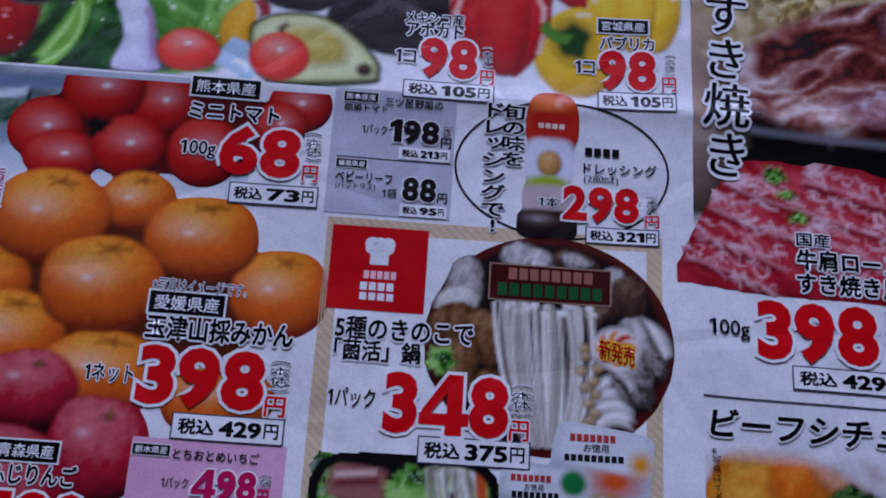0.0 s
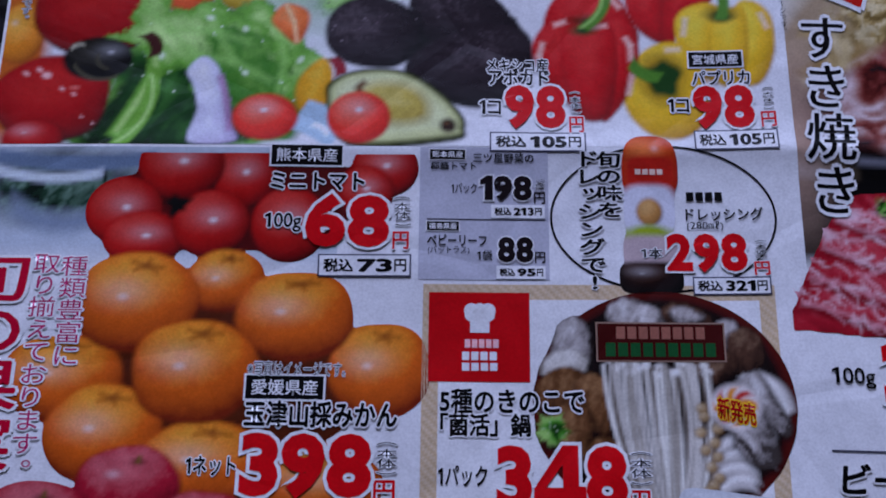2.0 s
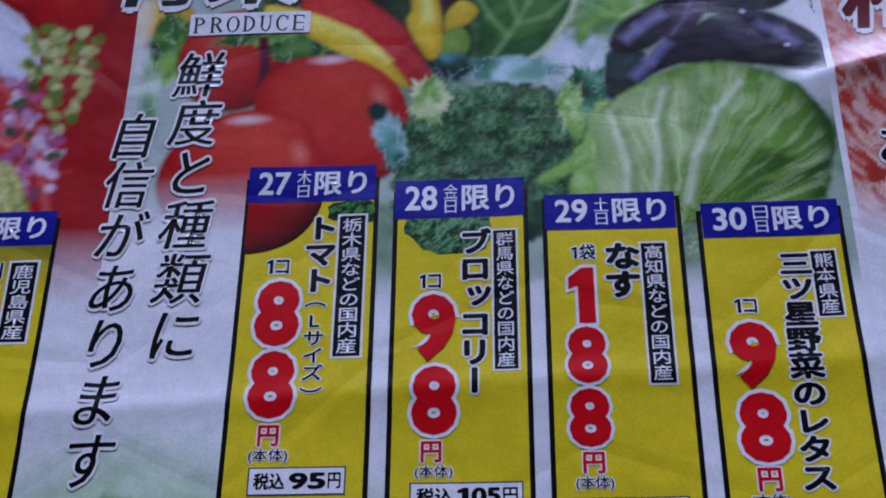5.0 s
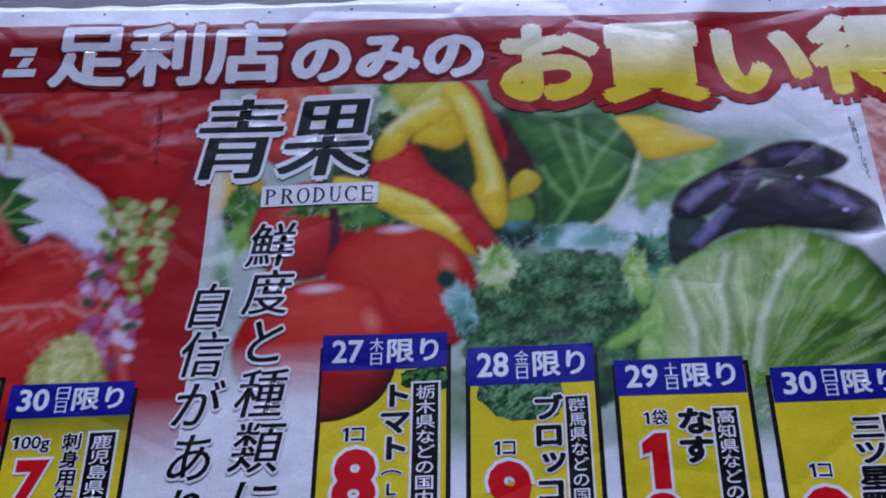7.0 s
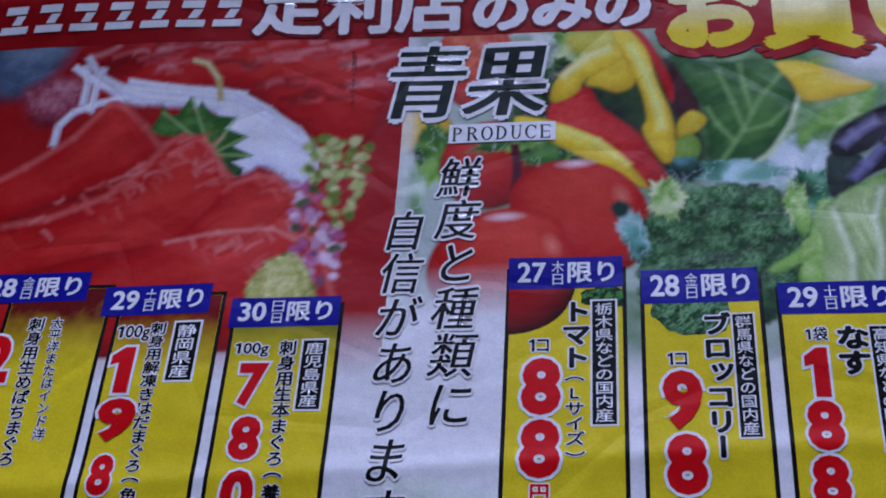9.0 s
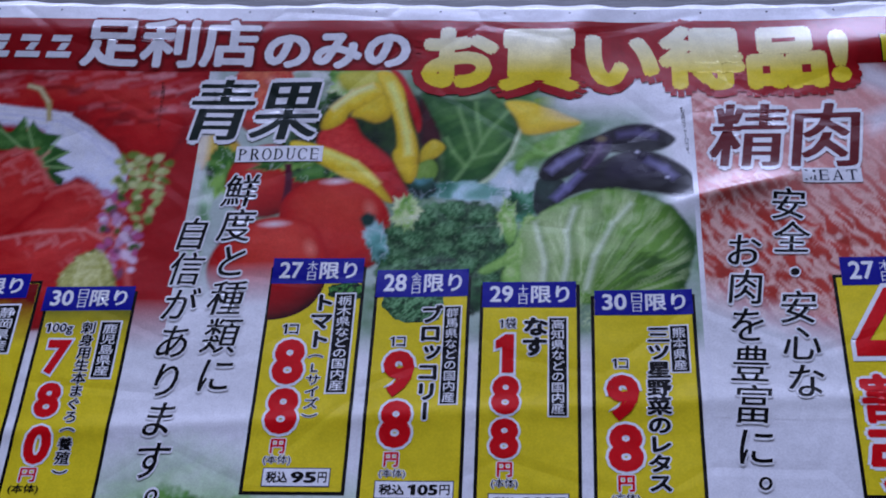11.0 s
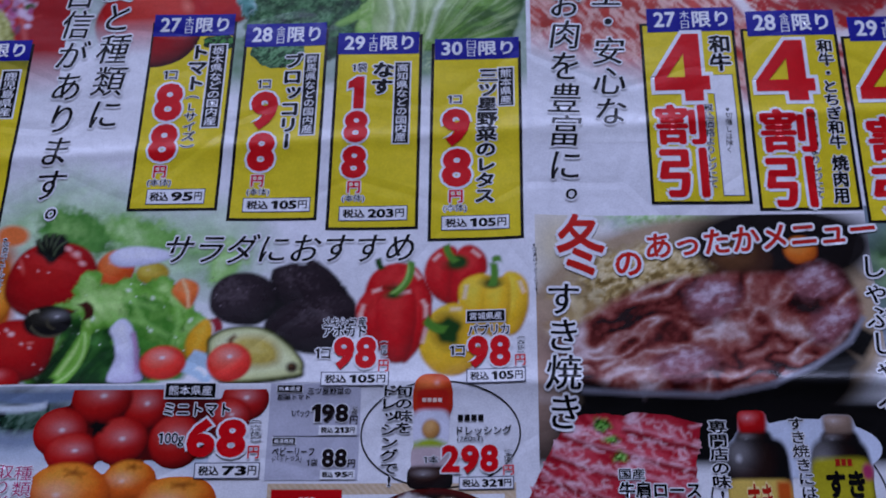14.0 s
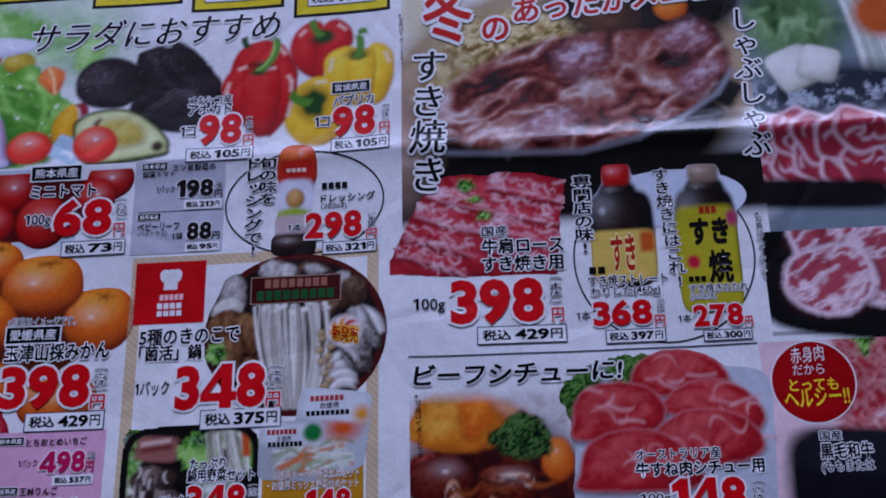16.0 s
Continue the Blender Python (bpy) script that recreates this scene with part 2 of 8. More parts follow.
def grown(points, by):
    """An outline moved outwards, its corners kept sharp."""
    p = np.array(points, float)
    a, b = p - np.roll(p, 1, 0), np.roll(p, -1, 0) - p
    na, nb = (np.c_[v[:, 1], -v[:, 0]] / np.linalg.norm(v, axis=1)[:, None] for v in (a, b))
    return p + by * (na + nb) / (1 + (na * nb).sum(1))[:, None]


def figure(letter, bold):
    """A bold figure as one outline of its own; one and four are cut straight."""
    if (letter, bold) not in glyphs:
        tall = glyph("8")[0][:, 1].max()
        if letter == "1":
            v = grown(((0.19, 0), (0.33, 0), (0.33, tall), (0.22, tall), (0.06, tall * 0.83), (0.06, tall * 0.72), (0.19, tall * 0.78)), bold)
            glyphs[letter, bold] = v, np.array(((0, 1, 6), (1, 2, 6), (2, 3, 6), (3, 4, 6), (4, 5, 6)))
        elif letter == "4":
            outer = ((0.4, tall), (0.05, 0.29 * tall), (0.05, 0.18 * tall), (0.4, 0.18 * tall), (0.4, 0), (0.53, 0), (0.53, 0.18 * tall), (0.62, 0.18 * tall), (0.62, 0.28 * tall), (0.53, 0.28 * tall), (0.53, tall))
            inner = ((0.385, 0.31 * tall), (0.385, 0.78 * tall), (0.13, 0.31 * tall))
            v = np.r_[grown(outer, bold), grown(inner, -0.012)]
            faces = ((0, 1, 13), (0, 13, 12), (1, 2, 3), (1, 3, 11), (1, 11, 13), (3, 4, 5), (3, 5, 6), (3, 6, 9), (3, 9, 11), (6, 7, 8), (6, 8, 9), (11, 9, 10), (11, 10, 12), (12, 10, 0))
            glyphs[letter, bold] = v, np.array(faces)
        else:
            type_curve.offset = bold
            glyphs[letter, bold] = glyph(letter, (letter, bold))
            type_curve.offset = 0.0
    return glyphs[letter, bold]


def glyph(body, key=None):
    """Outlines of a run of type, as points and triangles; the figure one is cut with a flag and no foot."""
    key = key or body
    if "1" in body and body not in glyphs:
        tall, x, verts, tris, n = glyph("8")[0][:, 1].max(), 0.0, [], [], 0
        for piece in [p for p in re_split(body) if p]:
            if piece == "1":
                v = np.array(((0.2, 0), (0.34, 0), (0.34, tall), (0.24, tall), (0.04, tall * 0.84), (0.04, tall * 0.71), (0.2, tall * 0.81)))
                f = np.array(((0, 1, 6), (1, 2, 6), (2, 3, 6), (3, 4, 6), (4, 5, 6)))
                step = 0.47
            else:
                v, f = glyph(piece)
                v = v - (v[:, 0].min() - 0.05, 0)
                step = v[:, 0].max() + 0.05
            verts.append(v + (x, 0))
            tris.append(f + n)
            n, x = n + len(v), x + step
        glyphs[body] = np.concatenate(verts), np.concatenate(tris)
    if key not in glyphs:
        type_curve.body = body
        graph = bpy.context.evaluated_depsgraph_get()
        graph.update()
        me = type_setter.evaluated_get(graph).to_mesh()
        me.calc_loop_triangles()
        verts, tris = np.empty(len(me.vertices) * 3), np.empty(len(me.loop_triangles) * 3, int)
        me.vertices.foreach_get("co", verts)
        me.loop_triangles.foreach_get("vertices", tris)
        glyphs[key] = verts.reshape(-1, 3)[:, :2].copy(), tris.reshape(-1, 3).copy()
        type_setter.evaluated_get(graph).to_mesh_clear()
    return glyphs[key]


def finer(verts, faces, longest):
    """Splits long edges, so that large letters follow the creases."""
    bm = bmesh.new()
    made = [bm.verts.new((x, y, 0)) for x, y in verts]
    for f in faces:
        try:
            bm.faces.new([made[i] for i in f])
        except ValueError:
            pass
    for _ in range(6):
        long = [e for e in bm.edges if e.calc_length() > longest]
        if not long:
            break
        bmesh.ops.subdivide_edges(bm, edges=long, cuts=1)
        bmesh.ops.triangulate(bm, faces=bm.faces[:])
    bm.verts.index_update()
    out = np.array([v.co[:2] for v in bm.verts]), np.array([[v.index for v in f.verts] for f in bm.faces], int).reshape(-1, 3)
    bm.free()
    return out


def letters(name, pieces, weight, colour, parent, lay, fade=None, level=1.0):
    """pieces: (points, triangles, em width, em height) in page millimetres, joined into one printed word.
    weight, in ems, fattens the strokes by overprinting the word all round."""
    verts, faces, lays, n = [], [], [], 0
    for v, f, wide, tall in pieces:
        size = max(np.ptp(v[:, 0]), np.ptp(v[:, 1]))
        if size > 1.6:
            sharp = (np.abs(v) < 5).any() or v[:, 1].max() > 150 or (np.abs(v[:, 1] - 66) < 5).any() or (np.abs(v[:, 0] + 49) < 3).any()
            sharp = sharp or ((np.abs(v[:, 1] - 120) < 9) & (np.abs(v[:, 0] - 9) < 18)).any()
            v, f = finer(v, f, 0.7 if sharp else 1.5)
        turns = 0 if weight < 0.004 else (4 if size < 2.5 else 6) if weight < 0.05 else (5 if size < 2.5 else 8)
        shifts = [(0.0, 0.0)] + [(weight * wide * math.cos(k * 2 * math.pi / turns), level * weight * tall * math.sin(k * 2 * math.pi / turns)) for k in range(turns)]
        if weight > 0.1:
            shifts = [(s * weight * wide * math.cos(k * math.pi / 6), s * weight * tall * math.sin(k * math.pi / 6)) for s in (0.5, 1.0) for k in range(12)]
        for k, shift in enumerate(shifts):
            verts.append(v + shift)
            faces.append(f + n)
            lays.append(np.full(len(v), lay + 0.02 * k))
            n += len(v)
    verts, faces, lays = np.concatenate(verts), np.concatenate(faces), np.concatenate(lays)
    colours = np.tile(colour, (len(verts), 1))
    if fade is not None:
        y = verts[:, 1]
        k = np.clip((y - y.min()) / max(np.ptp(y), 1e-6) * 1.7 - 0.45, 0, 1)[:, None]
        colours = colours * (1 - k) + fade * k
    return mesh_from(name, verts, faces, colours, parent or flyer, "", lays)


def text(body, x0, y0, x1, y1, colour=BLACK, bold=0.02, halo=None, glow=0.0, parent=None, lay=9, rise=0.0, lean=0.0, fade=None, name="word", level=1.0):
    """A line of type that fills the box; rise tilts the line (mm up over its length), lean slants it."""
    if body == "1":
        x0, x1 = x0 + 0.05 * (x1 - x0), x1 - 0.15 * (x1 - x0)
    v, f = glyph(body)
    low, size = v.min(0) - bold, np.maximum(np.ptp(v, axis=0), 1e-6) + 2 * bold
    scale = np.array((x1 - x0, y1 - y0)) / size
    q = (v - low) * scale
    q[:, 0] += lean * (q[:, 1] - (y1 - y0) / 2)
    q[:, 1] += rise * q[:, 0] / (x1 - x0)
    piece = [(q + (x0, y0), f, *scale)]
    word = letters(name, piece, bold, colour, parent, lay, fade, level)
    if halo is not None:
        letters("outline", piece, bold + glow, halo, word if parent is None else parent, lay - 1)
    return word


def capitals(body, x0, y0, x1, y1, colour, lay=10):
    """Roman capitals with thick stems, thin joins and serifs."""
    verts, faces, wide = [], [], len(body)

    def bar(at, *corners):
        faces.append(tuple(range(len(verts), len(verts) + 4)))
        verts.extend((at + u * 0.86, v) for u, v in corners)

    def post(at, u, thick=0.17, low=0.0, high=1.0):
        bar(at, (u, low), (u + thick, low), (u + thick, high), (u, high))
        for v in (low, high - 0.06):
            if v in (0.0, 0.94):
                bar(at, (u - 0.08, v), (u + thick + 0.08, v), (u + thick + 0.08, v + 0.06), (u - 0.08, v + 0.06))

    def bow(at, u, v, ru, rv, start, end, thick=0.17):
        way = [math.radians(start + (end - start) * k / 14) for k in range(15)]
        ring = [((u + ru * math.cos(a), v + rv * math.sin(a)), (u + (ru - thick) * math.cos(a), v + (rv - 0.06) * math.sin(a))) for a in way]
        for (a, b), (c, d) in zip(ring, ring[1:]):
            bar(at, a, c, d, b)

    for at, letter in enumerate(body):
        if letter in "PRDE":
            post(at, 0.12)
        if letter in "PR":
            bow(at, 0.3, 0.74, 0.5, 0.26, 90, -90)
        if letter == "R":
            bar(at, (0.42, 0.48), (0.6, 0.48), (0.97, 0), (0.75, 0))
        if letter == "D":
            bow(at, 0.28, 0.5, 0.62, 0.5, 90, -90)
        if letter == "O":
            bow(at, 0.5, 0.5, 0.47, 0.52, 0, 360)
        if letter == "C":
            bow(at, 0.52, 0.5, 0.48, 0.52, 40, 320)
            bar(at, (0.84, 0.68), (0.9, 0.68), (0.9, 1.0), (0.84, 1.0))
        if letter == "U":
            post(at, 0.14, 0.17, 0.35)
            post(at, 0.76, 0.08, 0.35)
            bow(at, 0.49, 0.37, 0.35, 0.39, 180, 360, 0.13)
        if letter in "ET":
            for v in (0.0, 0.47, 0.94) if letter == "E" else (0.94,):
                bar(at, (0.12 if letter == "E" else 0.05, v), (0.84 if letter == "E" else 0.95, v), (0.84 if letter == "E" else 0.95, v + 0.06), (0.12 if letter == "E" else 0.05, v + 0.06))
                if v != 0.47:
                    for u in (0.8,) if letter == "E" else (0.05, 0.9):
                        bar(at, (u, min(v, 0.74)), (u + 0.05, min(v, 0.74)), (u + 0.05, min(v, 0.74) + 0.26), (u, min(v, 0.74) + 0.26))
        if letter == "T":
            post(at, 0.42)
        if letter == "M":
            post(at, 0.08, 0.07)
            post(at, 0.78, 0.16)
            bar(at, (0.1, 1), (0.28, 1), (0.56, 0.05), (0.46, 0.05))
            bar(at, (0.46, 0.05), (0.54, 0.05), (0.84, 1), (0.78, 1))
        if letter == "A":
            bar(at, (0.06, 0), (0.14, 0), (0.53, 1), (0.46, 1))
            bar(at, (0.68, 0), (0.88, 0), (0.56, 1), (0.46, 1))
            bar(at, (0.22, 0.3), (0.72, 0.3), (0.72, 0.36), (0.22, 0.36))
            for u in (0.0, 0.64):
                bar(at, (u, 0), (u + 0.26, 0), (u + 0.26, 0.06), (u, 0.06))
    spots = np.array(verts) * ((x1 - x0) / wide, y1 - y0) + (x0, y0)
    return mesh_from("word", spots, faces, np.tile(colour, (len(spots), 1)), flyer, "", lay)


TURNED = "ー（）「」()〜"


def column(body, xt, yt, xb, yb, width, colour=BLACK, bold=0.02, halo=None, glow=0.07, parent=None, lay=9, name="word", level=1.0, lean=0.0):
    """A line of type set downwards from the middle of its top to the middle of its foot."""
    n, tall = len(body), (yt - yb) / len(body)
    pieces = []
    for i, letter in enumerate(body):
        if letter == " ":
            continue
        v, f = glyph(letter)
        k = (i + 0.5) / n
        spot = np.array((xt + (xb - xt) * k, yt + (yb - yt) * k))
        q = v - ((v.min(0) + v.max(0)) / 2 if ord(letter) < 128 or letter in TURNED else (0.5, 0.38))
        if letter in TURNED:
            q = np.c_[q[:, 1], -q[:, 0]]
        elif letter in "。、ッョュャ":
            q = q + ((0.45, 0.45) if letter in "。、" else (0.12, 0.12))
        q = q * (width, tall)
        q[:, 0] += lean * q[:, 1]
        pieces.append((q + spot, f, width, tall))
    word = letters(name, pieces, bold, colour, parent, lay, None, level)
    if halo is not None:
        letters("outline", pieces, bold + glow, halo, word if parent is None else parent, lay - 1)
    return word


def tag(body, x0, y0, x1, y1, parent=None, lay=8, border=True):
    """The white slip with the price after tax."""
    if border:
        slip = outlined("tax_slip", x0, y0, x1, y1, col("55556a"), WHITE, 0.22, parent, lay)
    else:
        slip = patch("tax_slip", x0, y0, x1, y1, WHITE, parent, lay)
    w, h = x1 - x0, y1 - y0
    cut = 0.38
    text(body[:2], x0 + w * 0.06, y0 + h * 0.2, x0 + w * cut, y1 - h * 0.2, BLACK, 0.035, parent=parent or slip, lay=lay + 2)
    text(body[2:-1], x0 + w * (cut + 0.04), y0 + h * 0.2, x1 - w * 0.2, y1 - h * 0.2, BLACK, 0.045, parent=parent or slip, lay=lay + 2)
    text(body[-1], x1 - w * 0.18, y0 + h * 0.22, x1 - w * 0.05, y1 - h * 0.22, BLACK, 0.02, parent=parent or slip, lay=lay + 2)
    return slip


def label(body, x0, y0, x1, y1, parent=None, lay=8, vertical=False):
    """White type reversed out of a black slip, with a white rim."""
    rim = min(x1 - x0, y1 - y0) * 0.09
    back = patch("origin_label", x0 - rim, y0 - rim, x1 + rim, y1 + rim, WHITE, parent, lay - 1)
    patch("field", x0, y0, x1, y1, BLACK, parent or back, lay)
    if vertical:
        column(body, (x0 + x1) / 2, y1 - rim, (x0 + x1) / 2, y0 + rim, (x1 - x0) * 0.8, WHITE, 0.01, parent=parent or back, lay=lay + 1)
    else:
        text(body, x0 + 2.5 * rim, y0 + 1.8 * rim, x1 - 2.5 * rim, y1 - 1.8 * rim, WHITE, 0.012, parent=parent or back, lay=lay + 1)
    return back


def price(body, x0, y0, x1, y1, colour=RED, parent=None, lay=9, halo=WHITE):
    """Heavy figures, each an object of its own on its white outline."""
    bold = 0.046
    if body == "1":
        x0, x1 = x0 + 0.05 * (x1 - x0), x1 - 0.12 * (x1 - x0)
    runs, x = [], 0.0
    for letter in body:
        edges = figure(letter, bold)[0][:, 0]
        runs.append((letter, x - edges.min()))
        x += np.ptp(edges) + (0.0 if letter == "4" else 0.025)
    spots = np.concatenate([figure(c, bold)[0] + (at, 0) for c, at in runs])
    low, scale = spots.min(0), np.array((x1 - x0, y1 - y0)) / np.ptp(spots, axis=0)
    for letter, at in runs:
        made = None
        for name, weight, tint, level in (("price_figure", bold, colour, lay + 2.5), ("outline", bold + 0.044, halo, lay + 0.5)):
            v, f = figure(letter, weight)
            v = (v + (at, 0) - low) * scale + (x0, y0)
            if max(np.ptp(v, axis=0)) > 1.6:
                v, f = finer(v, f, 0.7)
            ob = mesh_from(name, v, f.tolist(), np.tile(tint, (len(v), 1)), made or parent or flyer, "", level)
            if parent is None:
                made = ob


def bars(name, x0, y0, x1, y1, colour, count, parent=None, lay=9, lean=0.0, fill=0.78):
    """Plain bars in place of a maker's mark or of type too small to read."""
    w = (x1 - x0) / count
    for i in range(count):
        v, f = lattice(steps(x0 + i * w, x0 + (i + fill) * w, 1.5), steps(y0, y1, 1.5))
        v[:, 0] += lean * (v[:, 1] - y0)
        mesh_from(name, v, f.tolist(), np.tile(colour, (len(v), 1)), parent or flyer, "", lay)


# Printed photographs: soft shapes laid over one another in ink on a fine grid.


def speck(x, y, seed=0):
    """Smooth random values between 0 and 1."""
    xi, yi = np.floor(x), np.floor(y)
    fx, fy = x - xi, y - yi
    fx, fy = fx * fx * (3 - 2 * fx), fy * fy * (3 - 2 * fy)

    def cell(i, j):
        s = np.sin(i * 127.1 + j * 311.7 + seed * 74.7) * 43758.5453
        return s - np.floor(s)

    top = cell(xi, yi) * (1 - fx) + cell(xi + 1, yi) * fx
    low = cell(xi, yi + 1) * (1 - fx) + cell(xi + 1, yi + 1) * fx
    return top * (1 - fy) + low * fy


def cloud(x, y, size, seed=0, octaves=4):
    total, weight = 0.0, 0.0
    for k in range(octaves):
        total = total + speck(x / size * 2**k + 17 * k, y / size * 2**k - 9 * k, seed + k) * 0.6**k
        weight += 0.6**k
    return total / weight


class Photo:
    def __init__(self, name, x0, y0, x1, y1, step=0.4, lay=1, ground=WHITE, label=""):
        self.name, self.lay, self.label = name, lay, label
        self.verts, self.faces = lattice(steps(x0, x1, step), steps(y0, y1, step))
        self.x, self.y = self.verts.T
        self.ink = np.tile(np.asarray(ground, float), (len(self.verts), 1))
        self.ground, self.bare = np.asarray(ground, float), np.ones(len(self.verts))
        self.seed = 0

    def over(self, cover, colour):
        cover = np.clip(cover, 0, 1)[:, None]
        self.ink = self.ink * (1 - cover) + colour * cover
        self.bare = self.bare * (1 - cover[:, 0])

    def inside(self, cx, cy, rx, ry, turn=0.0, warp=0.0, rag=0.0, power=2.0):
        """Distance from the middle (1 at the rim) and the two directions inside an oval."""
        self.seed += 1
        a = math.radians(turn)
        dx, dy = self.x - cx, self.y - cy
        u, v = (dx * math.cos(a) + dy * math.sin(a)) / rx, (-dx * math.sin(a) + dy * math.cos(a)) / ry
        r = (np.abs(u) ** power + np.abs(v) ** power) ** (1 / power)
        if warp or rag:
            way = np.arctan2(v, u)
            r = r * (1 + warp * np.sin(3 * way + self.seed) * 0.5 + warp * np.sin(5 * way + 2.1 * self.seed) * 0.5)
            r = r + rag * (cloud(self.x, self.y, 1.6, self.seed) - 0.5)
        return r, u, v

    def solid(self, cx, cy, rx, ry, colour, turn=0.0, soft=0.35, warp=0.0, rag=0.0, power=2.0, much=1.0):
        r, u, v = self.inside(cx, cy, rx, ry, turn, warp, rag, power)
        self.over((1 - r) * min(rx, ry) / soft * 0.5 + 0.5 if soft < min(rx, ry) else np.clip(1 - r, 0, 1) * much, colour)
        return r, u, v

    def fruit(self, cx, cy, rx, ry, dark, mid, light, turn=0.0, shine=0.8, spot=(-0.3, 0.35), warp=0.0, rough=0.1, power=2.0, lit=(-0.35, 0.6)):
        """A round photographed body, from its dark rim to its lit side, with a highlight as printed."""
        r, u, v = self.inside(cx, cy, rx, ry, turn, warp, 0.0, power)
        depth = np.sqrt(np.clip(1 - r * r, 0, 1))
        tone = np.clip(0.15 + 0.55 * depth + 0.45 * (lit[0] * u + lit[1] * v), 0, 1)
        tone = np.clip(tone + rough * (cloud(self.x, self.y, 1.2, self.seed) - 0.5), 0, 1)[:, None]
        colour = np.where(tone < 0.55, dark + (mid - dark) * tone / 0.55, mid + (light - mid) * (tone - 0.55) / 0.45)
        gleam = shine * np.exp(-(((u - spot[0]) / 0.13) ** 2 + ((v - spot[1]) / 0.10) ** 2))
        if shine > 0.3:
            gleam = np.maximum(gleam, 0.2 * np.exp(-(((u - spot[0]) / 0.42) ** 2 + ((v - spot[1] - 0.1) / 0.28) ** 2)))
        colour = colour + (0.85 - colour) * gleam[:, None]
        self.over((1 - r) * min(rx, ry) / 0.35 * 0.5 + 0.5, colour)

    def ruffle(self, cx, cy, rx, ry, dark, mid, light, turn=0.0, size=3.0, rag=0.5, fade=0.0):
        """Crumpled leaf: veins and folds from layered noise, ragged rim."""
        r, u, v = self.inside(cx, cy, rx, ry, turn, 0.12, rag)
        bend = cloud(self.x, self.y, size * 1.7, self.seed + 5)
        fold = np.abs(2 * cloud(self.x + 5 * bend, self.y + 4 * bend, size, self.seed + 9, 4 if size < 5 else 3) - 1)
        fold = np.clip(fold * (2.4 if size < 5 else 1.7), 0, 1)[:, None]
        swell = (0.72 + 0.42 * np.sqrt(np.clip(1 - r * r, 0, 1)) + 0.12 * v)[:, None]
        fine = cloud(self.x, self.y, 0.9, self.seed + 3, 2)[:, None]
        colour = np.where(fold < 0.5, light + (mid - light) * fold * 2, mid + (dark - mid) * (fold - 0.5) * 2) * (0.85 + 0.3 * fine) * swell
        cover = (1 - r) * min(rx, ry) / (0.5 + fade) * 0.5 + 0.5
        self.over(cover, colour)

    def frill(self, cx, cy, rx, ry, dark, mid, light, turn=0.0, jag=0.16, size=5.0, shine=0.25):
        """A smooth lettuce leaf with a jagged rim, soft folds and thin pale veins."""
        r, u, v = self.inside(cx, cy, rx, ry, turn)
        way, k = np.arctan2(v, u), self.seed
        r = r * (1 + jag * (0.5 * np.sin(5 * way + k) + 0.45 * np.sin(11 * way + 2 * k) + 0.35 * np.sin(23 * way + 3 * k + 2 * u)))
        bend = cloud(self.x, self.y, size * 1.5, k + 3, 2)
        soft = np.clip((cloud(self.x + 6 * bend, self.y, size, k, 2) - 0.5) * 2.0 + 0.47 + 0.18 * (r - 0.6), 0, 1)[:, None]
        colour = np.where(soft < 0.5, dark + (mid - dark) * soft * 2, mid + (light - mid) * (soft - 0.5) * 2)
        vein = np.abs(2 * cloud(self.x * 1.3 + 4 * bend, self.y * 0.7, size * 0.8, k + 7, 2) - 1)
        vein = np.clip(1 - vein * 14, 0, 1)[:, None] * 0.45
        colour = colour * (1 - vein) + (light * 0.6 + 0.3) * vein
        gleam = np.clip(cloud(self.x, self.y, 1.5, k + 11, 2) * 7 - 4.9, 0, 1)[:, None] * shine
        rim = np.exp(-((r - 0.95) / 0.06) ** 2)[:, None] * 0.35
        colour = colour * (1 - rim) + light * rim
        self.over((1 - r) * min(rx, ry) / 0.4 * 0.5 + 0.5, colour * (1 - gleam) + 0.75 * gleam)

    def flesh(self, cx, cy, rx, ry, lean, fat, turn=0.0, grain=35.0, size=2.2, much=0.5, warp=0.1, rim=0.0, power=2.0, dark=None):
        """Raw meat: red muscle with streaks of fat along the grain."""
        r, u, v = self.inside(cx, cy, rx, ry, turn, warp, 0.12, power)
        a = math.radians(grain)
        p, q = self.x * math.cos(a) + self.y * math.sin(a), -self.x * math.sin(a) + self.y * math.cos(a)
        wob = cloud(self.x, self.y, size * 2.5, self.seed + 2)
        streak = np.abs(2 * cloud(p / 3.2 + 2 * wob, q + 3 * wob, size * 0.75, self.seed, 3) - 1)
        fatty = np.clip((much - streak * 2.2) * 1.8 + 0.1, 0, 1)[:, None]
        tone = (0.65 + 0.7 * cloud(self.x, self.y, size * 2, self.seed + 7))[:, None]
        base = lean * tone
        if dark is not None:
            deep = np.clip(cloud(self.x, self.y, size * 1.6, self.seed + 4) * 3 - 1.6, 0, 1)[:, None]
            base = base * (1 - deep) + dark * deep
        colour = base * (1 - fatty) + fat * fatty
        if rim:
            edge = np.clip((r - 1 + rim) / rim * 1.6, 0, 1)[:, None]
            colour = colour * (1 - edge) + fat * edge
        self.over((1 - r) * min(rx, ry) / 0.5 * 0.5 + 0.5, colour)

    def slice(self, cx, cy, rx, ry, turn, red, fat, lines=5, rim=0.5):
        """One thin slice of meat: muscle, a pale rim and a few veins of fat."""
        self.solid(cx, cy, rx, ry, fat, turn, 0.5, 0.14)
        self.seed -= 1
        r, u, v = self.inside(cx, cy, rx - rim, ry - rim * 0.8, turn, 0.14)
        tone = (0.6 + 0.8 * cloud(self.x, self.y, 2.2, self.seed))[:, None]
